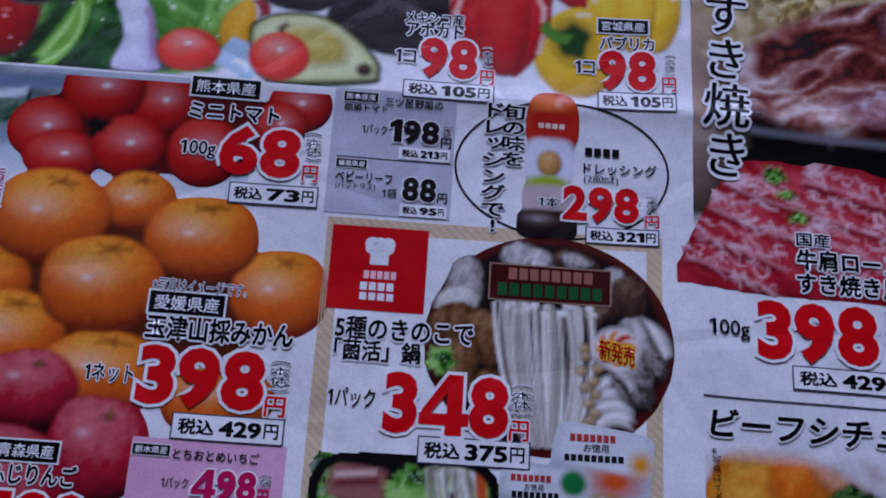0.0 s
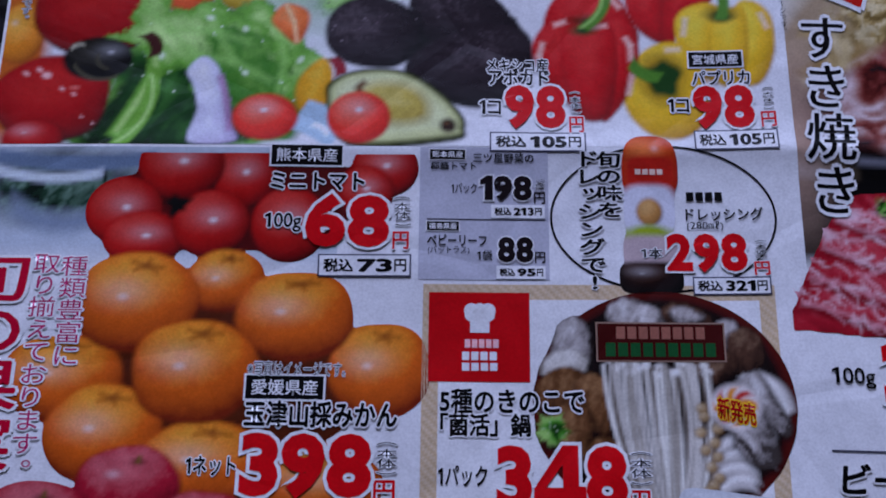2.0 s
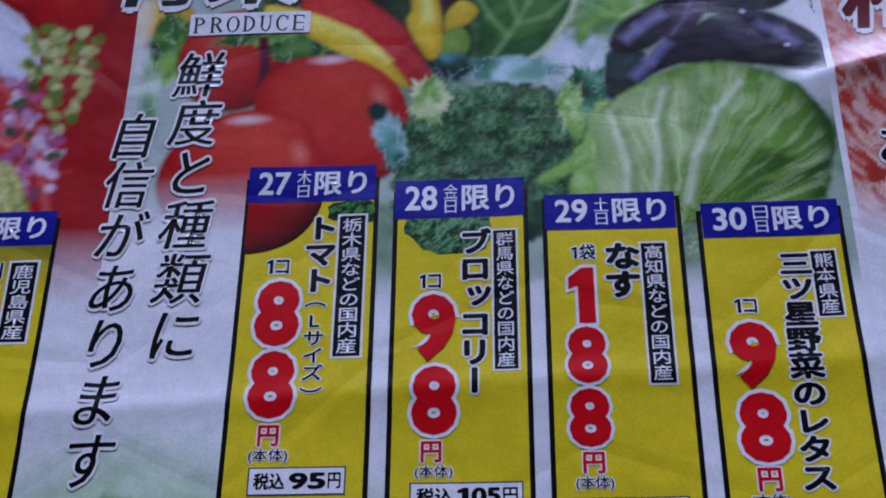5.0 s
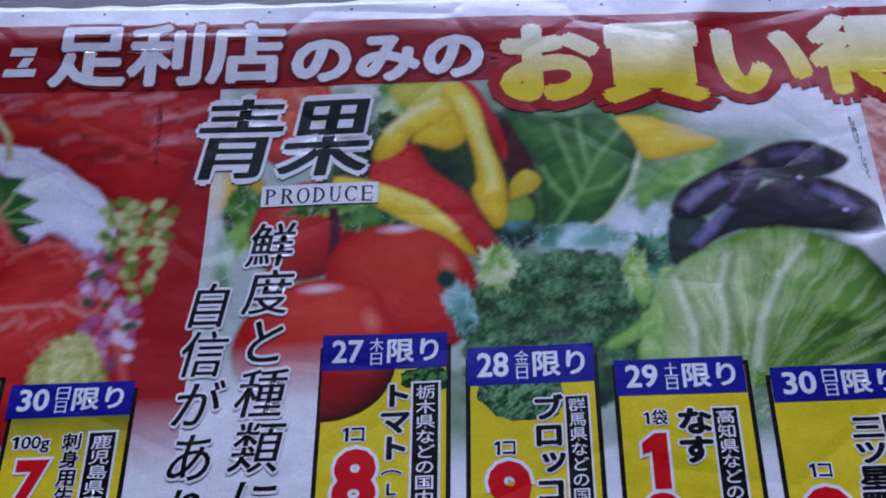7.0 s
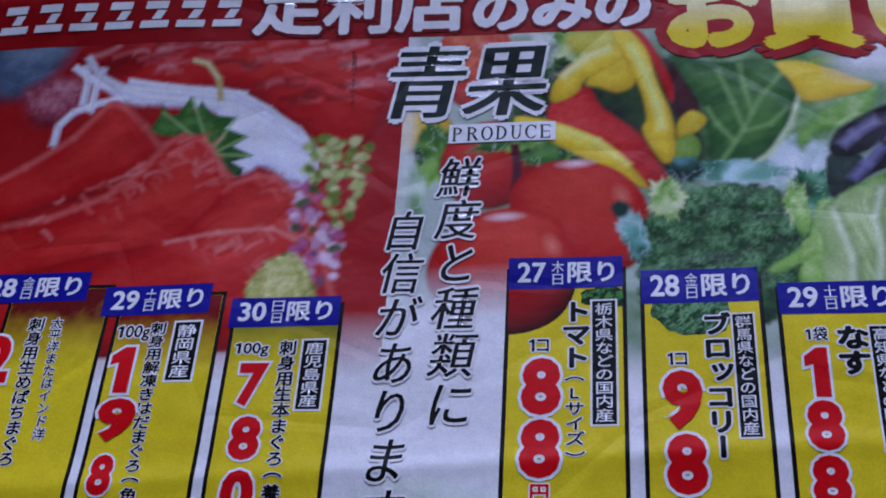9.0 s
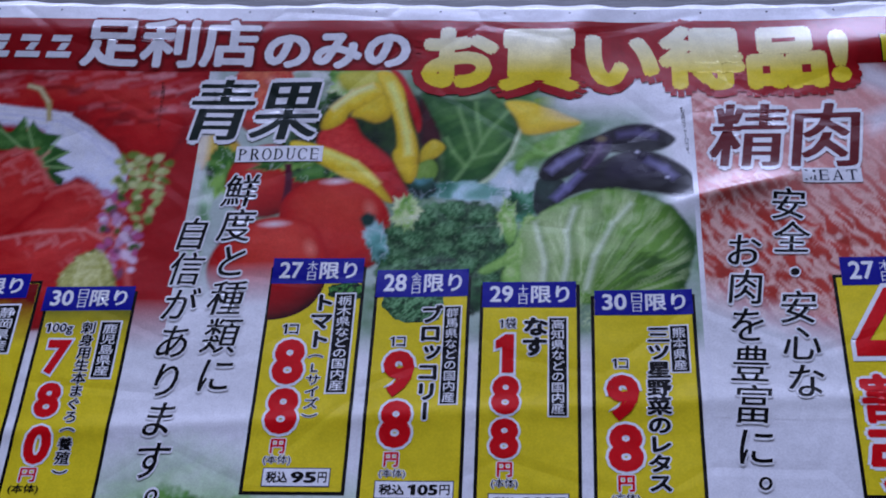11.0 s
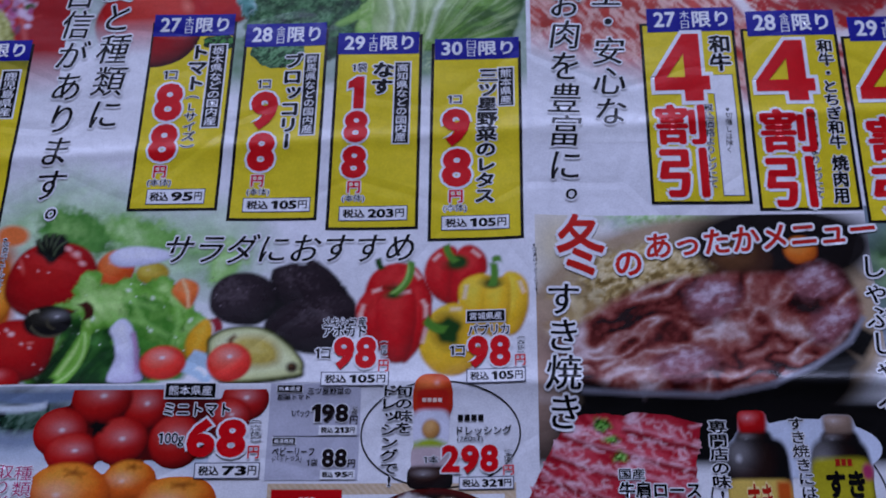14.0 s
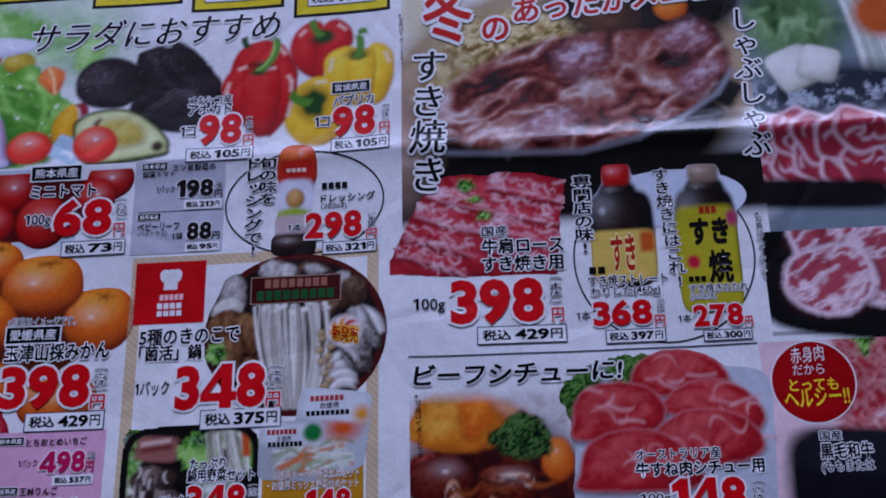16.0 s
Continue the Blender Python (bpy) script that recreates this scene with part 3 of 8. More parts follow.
        self.over((1 - r) * ry / 0.5 * 0.5 + 0.5, red * tone)
        a = math.radians(turn)
        for k in range(lines):
            p, q = random.uniform(-0.75, 0.55), random.uniform(-0.5, 0.5)
            dx, dy = random.uniform(0.25, 0.6) * rx, random.uniform(-0.5, 0.5) * ry
            x, y = cx + p * rx * math.cos(a) - q * ry * math.sin(a), cy + p * rx * math.sin(a) + q * ry * math.cos(a)
            self.stroke(x, y, x + dx * math.cos(a) - dy * math.sin(a), y + dx * math.sin(a) + dy * math.cos(a), random.uniform(0.3, 0.9), fat, random.uniform(-1, 1), 0.5, 0.6)

    def stroke(self, x0, y0, x1, y1, wide, colour, bow=0.0, soft=0.3, taper=0.0):
        """A bowed stripe from one point to another."""
        dx, dy = x1 - x0, y1 - y0
        long = math.hypot(dx, dy)
        k = ((self.x - x0) * dx + (self.y - y0) * dy) / long**2
        off = (-(self.x - x0) * dy + (self.y - y0) * dx) / long - bow * 4 * k * (1 - k)
        half = wide / 2 * (1 - taper * np.clip(k, 0, 1))
        side = (half - np.abs(off)) / soft * 0.5 + 0.5
        ends = np.minimum(k, 1 - k) * long / soft * 0.5 + 0.5
        self.over(np.minimum(np.clip(side, 0, 1), np.clip(ends, 0, 1)), colour)

    def wash(self, cover, colour):
        self.over(cover, colour)

    def shape(self, points, dark, mid, light, lit=(-0.3, 0.6), soft=0.35, swell=4.0, rough=0.12, size=1.2, round_off=True, rag=0.0, grain=None, base=0.25, edge=None):
        """A photographed body inside a smooth outline: darker towards its rim, lighter towards the light.
        grain: (degrees, size, amount) of stretched streaks; edge: (colour, width) of a pale rim."""
        self.seed += 1
        p = np.array(points, float)
        if round_off:
            k = np.linspace(0, 1, 5, endpoint=False)[:, None, None]
            a, b, c = np.roll(p, 1, 0), np.roll(p, -1, 0), np.roll(p, -2, 0)
            p = 0.5 * (2 * p + (b - a) * k + (2 * a - 5 * p + 4 * b - c) * k**2 + (3 * p - a - 3 * b + c) * k**3)
            p = p.transpose(1, 0, 2).reshape(-1, 2)
        low, high = p.min(0), p.max(0)
        pick = np.flatnonzero((self.x > low[0] - 2 - soft) & (self.x < high[0] + 2 + soft) & (self.y > low[1] - 2 - soft) & (self.y < high[1] + 2 + soft))
        x, y = self.x[pick], self.y[pick]
        if not len(pick):
            return
        near, inner = np.full(len(x), 1e9), np.zeros(len(x), bool)
        for (ax, ay), (bx, by) in zip(p, np.roll(p, -1, 0)):
            dx, dy = bx - ax, by - ay
            t = np.clip(((x - ax) * dx + (y - ay) * dy) / max(dx * dx + dy * dy, 1e-9), 0, 1)
            near = np.minimum(near, (x - ax - t * dx) ** 2 + (y - ay - t * dy) ** 2)
            if ay != by:
                inner ^= ((ay > y) != (by > y)) & (x < ax + (y - ay) * dx / dy)
        deep = np.where(inner, 1, -1) * np.sqrt(near)
        if rag:
            deep = deep + rag * 2 * (cloud(x, y, 1.8, self.seed, 3) - 0.5)
        centre, half = (low + high) / 2, (high - low) / 2
        tone = base + 0.4 * np.sqrt(np.clip(deep / swell, 0, 1)) + 0.4 * (lit[0] * (x - centre[0]) / half[0] + lit[1] * (y - centre[1]) / half[1])
        tone = tone + rough * 2 * (cloud(x, y, size, self.seed + 3, 3) - 0.5)
        if grain:
            g = math.radians(grain[0])
            u, v = x * math.cos(g) + y * math.sin(g), -x * math.sin(g) + y * math.cos(g)
            wob = cloud(x, y, grain[1] * 4, self.seed + 5, 2)
            tone = tone + grain[2] * 2 * (cloud(u / 5 + wob, v + 2.5 * wob * grain[1], grain[1], self.seed + 8, 3) - 0.5)
        tone = np.clip(tone, 0, 1)[:, None]
        colour = np.where(tone < 0.5, dark + (mid - dark) * tone * 2, mid + (light - mid) * (tone - 0.5) * 2)
        if edge:
            k = np.clip(1 - deep / edge[1], 0, 1)[:, None]
            colour = colour * (1 - k) + edge[0] * k
        cover = np.clip(deep / soft * 0.5 + 0.5, 0, 1)
        self.ink[pick] = self.ink[pick] * (1 - cover[:, None]) + colour * cover[:, None]
        self.bare[pick] *= 1 - cover

    def line(self, points, wide, colour, soft=0.3, taper=0.0):
        """A stripe through several points."""
        for i, (a, b) in enumerate(zip(points, points[1:])):
            self.stroke(*a, *b, wide * (1 - taper * i / max(len(points) - 1, 1)), colour, 0.0, soft)

    def folds(self, cover, tones, angle, size, seed, stretch=4.0, wob=2.0, turns=2.6):
        """Long soft folds that flow one over another, from dark gaps to wet tops."""
        g = math.radians(angle)
        u, v = self.x * math.cos(g) + self.y * math.sin(g), -self.x * math.sin(g) + self.y * math.cos(g)
        w = cloud(self.x, self.y, size * 3, seed, 3) - 0.5
        n = cloud(u / stretch + 1.2 * w * size, v + wob * 2 * size * w, size, seed + 3, 2)
        crease = np.abs(2 * ((n * turns) % 1) - 1)
        tint = cloud(self.x, self.y, size * 2.2, seed + 9, 2)
        k = np.clip(crease * 0.75 + 0.7 * (tint - 0.5) + 0.45 * (cloud(self.x, self.y, 1.3, seed + 5, 3) - 0.5) + 0.1, 0, 0.999) * (len(tones) - 1)
        i = k.astype(int)
        table, f = np.array(tones), (k - k.astype(int))[:, None]
        self.over(cover, table[i] * (1 - f) + table[i + 1] * f)

    def done(self, cut=False, parent=None):
        """Makes the printed mesh; cut leaves out the unprinted paper."""
        faces = self.faces
        if cut:
            full = 1 - self.bare
            inked = full >= 0.5
            verts, inks = self.verts.copy(), (self.ink - self.ground * self.bare[:, None]) / np.maximum(full, 0.05)[:, None]
            faces = faces[inked[faces].any(1)]
            # the rim is drawn to the outline of the print
            place, tint, count = np.zeros_like(verts), np.zeros((len(verts), 3)), np.zeros(len(verts))
            for i, j in [(i, j) for i in range(4) for j in range(4) if i != j]:
                p, q = faces[:, i], faces[:, j]
                edge = inked[p] & ~inked[q]
                p, q = p[edge], q[edge]
                k = ((full[p] - 0.5) / np.maximum(full[p] - full[q], 1e-6))[:, None]
                np.add.at(place, q, self.verts[p] + (self.verts[q] - self.verts[p]) * k)
                np.add.at(tint, q, inks[p])
                np.add.at(count, q, 1)
            rim = count > 0
            verts[rim], inks[rim] = place[rim] / count[rim, None], tint[rim] / count[rim, None]
            keep = np.unique(faces)
            at = np.full(len(verts), -1)
            at[keep] = np.arange(len(keep))
            faces, verts, inks = at[faces], verts[keep], inks[keep]
        else:
            verts, inks = self.verts, self.ink
        return mesh_from(self.name, verts, faces.tolist(), np.clip(inks, 0.0025, 0.8), parent or flyer, self.label, self.lay)


def dated_box(day, weekday, x0, y0, x1, y1, top, hx0, hy0, hx1, hy1):
    """A yellow offer box in a black frame under its blue date banner."""
    box = outlined("offer_box", x0, (y0 + y1) / 2, x1, top, BLACK, YELLOW, 0.75, None, 4, "yellow offer box in a black frame")
    banner = patch("date_banner", hx0, hy0, hx1, hy1, BLUE, box, 7, "blue date banner")
    w, h = hx1 - hx0, hy1 - hy0
    text(day, hx0 + w * 0.08, hy0 + h * 0.2, hx0 + w * 0.33, hy1 - h * 0.15, WHITE, 0.025, parent=box, lay=9)
    text(weekday, hx0 + w * 0.38, hy0 + h * 0.5, hx0 + w * 0.49, hy1 - h * 0.12, WHITE, 0.0, parent=box, lay=9)
    text("日", hx0 + w * 0.39, hy0 + h * 0.12, hx0 + w * 0.48, hy0 + h * 0.46, WHITE, 0.0, parent=box, lay=9)
    text("限り", hx0 + w * 0.52, hy0 + h * 0.17, hx0 + w * 0.93, hy1 - h * 0.16, WHITE, 0.025, parent=box, lay=9)
    return box


def yen(x0, y0, x1, y1, colour=RED):
    text("円", x0, y0, x1, y1, colour, 0.022, WHITE, 0.06)


def body_price(xt, yt, xb, yb, width):
    column("（本体）", xt, yt, xb, yb, width, BLACK, 0.004, WHITE, 0.09)


# red headline band
patch("headline_band", -257.0, 157.5, 257.0, 173.5, col("a8101c"), lay=2, label="red headline band")
text("足利店", -151.2, 158.5, -105.8, 173.7, WHITE, 0.035, col("8c0c16"), 0.05)
text("のみの", -104.4, 157.9, -67.5, 169.2, WHITE, 0.05, col("8c0c16"), 0.05)
bars("shop_mark", -207.7, 161.2, -152.1, 163.0, WHITE, 7, lean=0.15)
bars("shop_mark", -206.9, 166.0, -151.3, 167.9, WHITE, 7, lean=0.15, fill=0.62)
bars("shop_mark", -205.2, 163.4, -149.6, 165.6, WHITE, 7, lean=0.5, fill=0.26)
text("お買い得品!", -64.7, 150.7, 38.9, 171.8, col("e6d400"), 0.06, col("b01020"), 0.12, lay=10, fade=col("f2f0d8"))
outlined("notice_strip", 46.2, 157.7, 85.5, 166.0, BLACK, col("d8cc10"), 0.3, lay=4)
text("こちらの面は", 47.6, 158.3, 77.7, 164.9, BLACK, 0.04)
for i in range(30):
    disc("pin_hole", -240 + 16.3 * i, 176.6, 0.28, 0.3, col("40404a"), lay=2)

# ---- fish column ----
fish = Photo("tuna_picture", -230, 40, -117.5, 158, 0.5, 1, col("b02828"), "printed photograph of tuna slices with garnish")
fish.wash(np.clip((92 - fish.y) / 14, 0, 1), WHITE)
raw = (col("7c0c12"), col("bc2424"), col("dc5c50"))
fish.shape([(-214.4, 164.5), (-123.2, 160.1), (-122.8, 133.1), (-136.8, 129.9), (-147.8, 139.6), (-168.1, 146.6), (-188.8, 150.9), (-210.3, 142.9)], col("74101a"), col("b02028"), col("d45850"), (0.2, 0.2), 1.0, 12, 0.1, 4.0, True, 0, (20, 2.5, 0.3))
fish.shape([(-179.9, 147.2), (-165.7, 155.2), (-143.9, 159.6), (-124.1, 156.0), (-122.9, 134.4), (-132.4, 129.7), (-143.2, 138.7), (-153.0, 145.9)], col("8c1018"), col("c42a28"), col("d86050"), (-0.1, 0.4), 0.8, 8, 0.06, 4.0, True, 0, (24, 2.0, 0.15))
for (px, py), (qx, qy) in zip([(-188.0, 153.5), (-176.9, 150.3), (-153.5, 150.6), (-148.5, 146.3), (-144.1, 142.1), (-169.4, 156.7)], [(-155.6, 159.9), (-134.6, 158.1), (-129.8, 156.3), (-123.9, 151.9), (-123.6, 145.8), (-153.1, 158.0)]):
    for i in range(16):
        k = random.random()
        x, y = px + (qx - px) * k + random.gauss(0, 0.8), py + (qy - py) * k + random.gauss(0, 1.0)
        long, rise = random.uniform(2, 7), math.atan2(qy - py, qx - px) + random.uniform(-0.2, 0.2)
        fish.stroke(x, y, x + long * math.cos(rise), y + long * math.sin(rise), random.uniform(0.25, 0.8), col(random.choice(("d88080", "c86468", "e0a8a8", "8c1820"))), random.uniform(-0.4, 0.4), 0.9, 0.6)
fish.shape([(-208.9, 161.4), (-195.2, 161.5), (-189.0, 160.2), (-191.6, 153.7), (-196.5, 146.6), (-201.0, 144.9), (-206.2, 146.6)], col("3c4c60"), col("6c7c90"), col("a0b0bc"), (0.3, 0.5), 2.0, 6, 0.2, 3.0)
fish.shape([(-199.1, 147.5), (-189.8, 149.6), (-185.9, 147.4), (-186.1, 141.5), (-191.4, 137.8), (-196.4, 139.4)], col("7c3040"), col("a85c6c"), col("d0a0a8"), (0, 0.5), 1.5, 5, 0.4, 2.0)
# shredded radish
fish.shape([(-179.7, 145.4), (-172.9, 147.2), (-164.7, 146.6), (-152.9, 144.7), (-144.4, 139.2), (-137.6, 132.5), (-134.4, 127.2), (-136.0, 121.5), (-140.5, 123.0), (-145.2, 126.2), (-150.6, 124.4), (-154.3, 132.1), (-156.9, 139.8), (-167.5, 141.9), (-175.8, 142.6)], col("b4b8cc"), col("dcdee8"), col("ececf0"), (0, 0.4), 0.8, 3, 0.15, 2.0, True, 0.5)
for thread in ([(-189.1, 152.5), (-185.0, 149.4), (-179.8, 146.2), (-175.0, 145.2)], [(-186.4, 154.8), (-183.3, 150.0), (-178.2, 147.1), (-172.7, 145.9)], [(-190.5, 133.2), (-190.2, 137.8), (-187.3, 141.3), (-181.7, 143.3), (-174.8, 144.3)], [(-185.8, 142.8), (-185.5, 148.7), (-186.7, 152.8)], [(-183.7, 141.1), (-183.5, 147.3), (-182.4, 151.9)], [(-176.6, 148.3), (-168.1, 146.6), (-158.7, 145.2), (-150.5, 144.0)], [(-175.1, 146.0), (-164.5, 145.0), (-152.7, 143.1), (-144.8, 138.2), (-139.3, 132.4)], [(-152.9, 144.5), (-145.6, 140.2), (-138.3, 133.9), (-133.3, 127.8)], [(-144.3, 138.4), (-139.0, 135.2), (-135.2, 129.8), (-134.4, 124.6)], [(-179.3, 146.7), (-172.5, 144.2), (-164.2, 143.1), (-156.0, 141.6)]):
    fish.line(thread, 1.5, col("e6e6ec"), 0.4)
    fish.line([(x + 0.2, y - 0.6) for x, y in thread], 0.3, col("c8cad8"), 0.5)
# shiso leaf, toothed
fish.shape([(-170.3, 135.5), (-168.4, 139.6), (-168.4, 142.5), (-166.3, 139.5), (-164.7, 139.7), (-162.3, 144.3), (-161.0, 139.8), (-160.0, 142.9), (-157.6, 139.9), (-156.6, 139.3), (-152.2, 138.5), (-154.0, 136.0), (-149.0, 133.6), (-151.8, 131.4), (-147.3, 128.9), (-151.6, 127.5), (-149.0, 125.9), (-149.4, 123.8), (-153.4, 125.1), (-156.2, 129.6), (-160.8, 134.5), (-166.5, 134.3)], col("244c20"), col("4c7c3c"), col("84ac64"), (-0.1, 0.5), 0.3, 5, 0.25, 1.5, False)
for ray in ([(-156.9, 130.9), (-162.0, 143.6)], [(-156.3, 130.2), (-152.2, 138.3)], [(-155.9, 129.6), (-148.0, 128.9)], [(-158.2, 132.3), (-167.9, 140.4)], [(-156.0, 129.8), (-149.4, 133.7)]):
    fish.line(ray, 0.5, col("9cbc80"), 0.4)
fish.line([(-162.9, 153.0), (-159.7, 152.0), (-156.9, 148.1), (-155.9, 142.7)], 1.3, col("c4b884"), 0.4)
fish.line([(-162.9, 153.0), (-159.7, 152.0), (-156.9, 148.1)], 0.5, col("e4dcb8"), 0.4)
# three thick slices, back to front
fish.shape([(-205.7, 121.7), (-195.4, 128.3), (-186.2, 135.0), (-179.9, 143.1), (-176.3, 142.4), (-171.2, 137.1), (-167.3, 132.1), (-169.8, 126.1), (-178.1, 121.6), (-190.8, 117.1), (-203.1, 111.4)], *raw, (-0.2, 0.6), 0.4, 5, 0.06, 3.0, True, 0, (28, 2.0, 0.1))
fish.shape([(-203.3, 112.0), (-188.2, 115.5), (-176.7, 120.3), (-169.9, 126.6), (-166.2, 132.4), (-162.9, 134.6), (-158.7, 133.9), (-156.0, 130.6), (-153.9, 126.6), (-150.6, 123.4), (-150.2, 112.8), (-161.4, 102.2), (-180.5, 90.9), (-197.9, 91.5)], *raw, (-0.1, 0.7), 0.4, 7, 0.06, 3.0, True, 0, (24, 2.0, 0.14))
fish.shape([(-162.7, 109.6), (-155.0, 116.7), (-151.3, 121.9), (-146.1, 124.2), (-142.6, 123.7), (-139.0, 120.8), (-134.7, 113.9), (-130.9, 105.7), (-127.7, 94.9), (-128.4, 85.8), (-158.1, 83.4), (-195.9, 84.5), (-199.9, 98.8), (-181.6, 105.5)], *raw, (0.15, 0.6), 0.4, 8, 0.06, 3.0, True, 0, (14, 2.0, 0.14))
for ridge in ([(-205.7, 121.7), (-195.4, 128.1), (-186.2, 134.8), (-179.8, 142.8)], [(-179.8, 142.8), (-175.9, 141.8), (-171.2, 136.8), (-167.5, 132.1)], [(-196.9, 113.9), (-188.2, 115.4), (-176.7, 120.2), (-170.1, 126.4), (-166.0, 132.4), (-162.8, 134.5)], [(-162.6, 134.5), (-158.7, 133.7), (-156.0, 130.5), (-153.7, 126.3), (-151.6, 123.7)], [(-151.4, 122.0), (-146.1, 124.0), (-142.6, 123.6), (-139.0, 120.6), (-134.6, 113.8), (-130.9, 105.6), (-127.9, 95.4)]):
    fish.line(ridge, 0.5, col("dc847c"), 1.0)
for (px, py), (qx, qy), n in zip([(-190.2, 114.6), (-177.4, 117.8), (-162.8, 132.5), (-146.0, 123.3), (-137.9, 118.4), (-162.3, 107.1), (-154.0, 109.2)], [(-169.6, 125.1), (-162.6, 131.2), (-153.5, 121.7), (-133.7, 108.3), (-129.7, 99.7), (-139.4, 112.3), (-133.5, 96.3)], (22, 30, 28, 24, 24, 14, 18)):
    for i in range(n):
        k = random.random()
        x, y = px + (qx - px) * k + random.gauss(0, 1.6), py + (qy - py) * k + random.gauss(0, 1.6)
        long, rise = random.uniform(0.8, 3.5), random.choice((0.35, 0.6, -0.9)) + random.uniform(-0.25, 0.25)
        fish.stroke(x, y, x + long * math.cos(rise), y + long * math.sin(rise), random.uniform(0.12, 0.3), col(random.choice(("d8807a", "e09a94", "cc5c54", "d47068"))), random.uniform(-0.3, 0.3), 0.7, 0.5)
fish.line([(-162.6, 109.0), (-152.1, 111.0), (-141.4, 111.4), (-134.7, 107.7)], 0.5, col("e0a098"), 0.6)
gx, gy, gr, gs = -132.3, 115.4, 6.7, 17.6
for i in range(150):
    u, v = random.uniform(-1, 1), random.uniform(-1, 1)
    tint = random.choice(("8ca050", "b4bc7c", "788c3c", "c8cc98")) if v > 0.1 - 0.5 * u else random.choice(("be6e96", "c8a0b8", "dcc8d4", "8c5c74", "50702c"))
    fish.solid(gx + u * gr + 2.5 * v, gy + v * gs, random.uniform(0.7, 1.6), random.uniform(0.6, 1.1), col(tint), random.uniform(0, 180), 0.4)
fish.shape([(-144.6, 95.0), (-143.7, 100.3), (-140.6, 104.3), (-137.0, 105.4), (-134.0, 102.9), (-130.9, 96.2), (-129.9, 91.5), (-144.2, 92.0)], col("848a44"), col("bcbc78"), col("dcdca8"), (-0.2, 0.5), 0.5, 4, 0.5, 1.2, True, 0.8)
fish.wash(np.clip((64 - fish.y) / 3, 0, 1), WHITE)
fish.done()
dark_floor = Photo("dark_dish_picture", -230, -6, -125.9, 37.5, 0.8, 1, col("0e0a10"), "printed photograph of a dark dish")
dark_floor.solid(-136, 8, 12, 22, col("3c3c48"), 15, 4)
dark_floor.solid(-150, 4, 16, 10, col("1e1c28"), 0, 4)
dark_floor.done()
dated_box("30", "日", -146.2, 37.6, -125.2, 37.6, 94.0, -146.7, 88.9, -125.9, 95.3)
dated_box("29", "土", -169.0, 40.4, -148.0, 40.4, 97.0, -172.3, 92.4, -151.0, 99.0)
dated_box("28", "金", -191.6, 43.0, -170.6, 43.0, 99.6, -198.2, 96.1, -176.0, 102.7)
for x0, x1, foot, head, tint in ((-145.4, -126.0, 80.5, 93.2, col("8c8c34")), (-168.2, -148.8, 80.0, 96.2, col("8c1c1c")), (-190.8, -171.4, 82.0, 98.8, col("7c1418"))):
    veil = Photo("tuna_picture", x0, foot, x1, head, 0.6, 6, YELLOW)
    veil.wash(np.clip((veil.y - foot) / (head - foot) * 1.3 + 0.5 * (cloud(veil.x, veil.y, 4, 5) - 0.5), 0, 1), tint)
    veil.done()
label("鹿児島県産", -131.9, 71.8, -127.6, 85.8, vertical=True)
column("刺身用生本まぐろ（養殖）", -134.7, 86.0, -133.9, 47.9, 3.3, BLACK, 0.03, WHITE, 0.06)
text("100g", -144.6, 82.6, -138.3, 85.6, BLACK, 0.02, WHITE, 0.08)
price("7", -143.0, 72.5, -137.7, 81.3)
price("8", -142.9, 62.0, -137.4, 70.5)
price("0", -143.0, 51.1, -137.1, 60.1)
yen(-142.4, 47.2, -138.9, 50.4)
text("(本体)", -144.1, 44.4, -137.6, 46.7)
label("静岡県産", -156.8, 78.0, -152.0, 90.4, vertical=True)
column("刺身用解凍きはだまぐろ（角切）", -160.1, 90.7, -159.0, 48.4, 3.2, BLACK, 0.03, WHITE, 0.06)
text("100g", -168.0, 86.6, -161.6, 90.1, BLACK, 0.02, WHITE, 0.08)
price("1", -168.1, 75.6, -162.9, 85.3)
price("9", -168.1, 65.9, -160.9, 74.5)
price("8", -167.1, 55.4, -162.8, 63.3)
column("刺身用生めばちまぐろ", -184.6, 92.5, -183.1, 61.0, 3.3, BLACK, 0.03, WHITE, 0.06)
column("太平洋またはインド洋", -180.6, 92.4, -178.2, 66.2, 2.4, BLACK, 0.02, WHITE, 0.08)
price("2", -193.4, 78.3, -187.7, 88.6)
tag("税込842円", -139.7, 39.7, -127.7, 43.3)

# ---- produce column, upper photograph ----
tomato = (col("54070c"), col("b41418"), col("d44438"))
green_leaf = (col("12301a"), col("2c6a30"), col("6ea85a"))
top = Photo("vegetable_picture", -117.5, 60, -0.5, 158, 0.4, 1, col("b4c2b4"), "printed photograph of tomatoes, broccoli, lettuce and eggplants")
top.wash(np.clip((cloud(top.x, top.y, 9, 3) - 0.4) * 3, 0, 1) * 0.8, col("6c9460"))
top.wash(np.clip((-100 - top.x) / 8, 0, 1) * 0.7, col("c8d0cc"))
deep, moss, spring = (col("14241c"), col("2c4c2c"), col("54803c")), (col("2c5424"), col("588c3c"), col("9cc068")), (col("6c9c48"), col("a4c874"), col("dce4b8"))
top.frill(-78.0, 135.4, 17.8, 16.6, *deep, 0, 0.1, 4, 0.1)
top.frill(-61.5, 133.3, 9.2, 11.4, *deep, 0, 0.1, 4, 0.1)
top.solid(-62.2, 138.4, 3.1, 7.7, col("4c1418"), 20, 1.5)
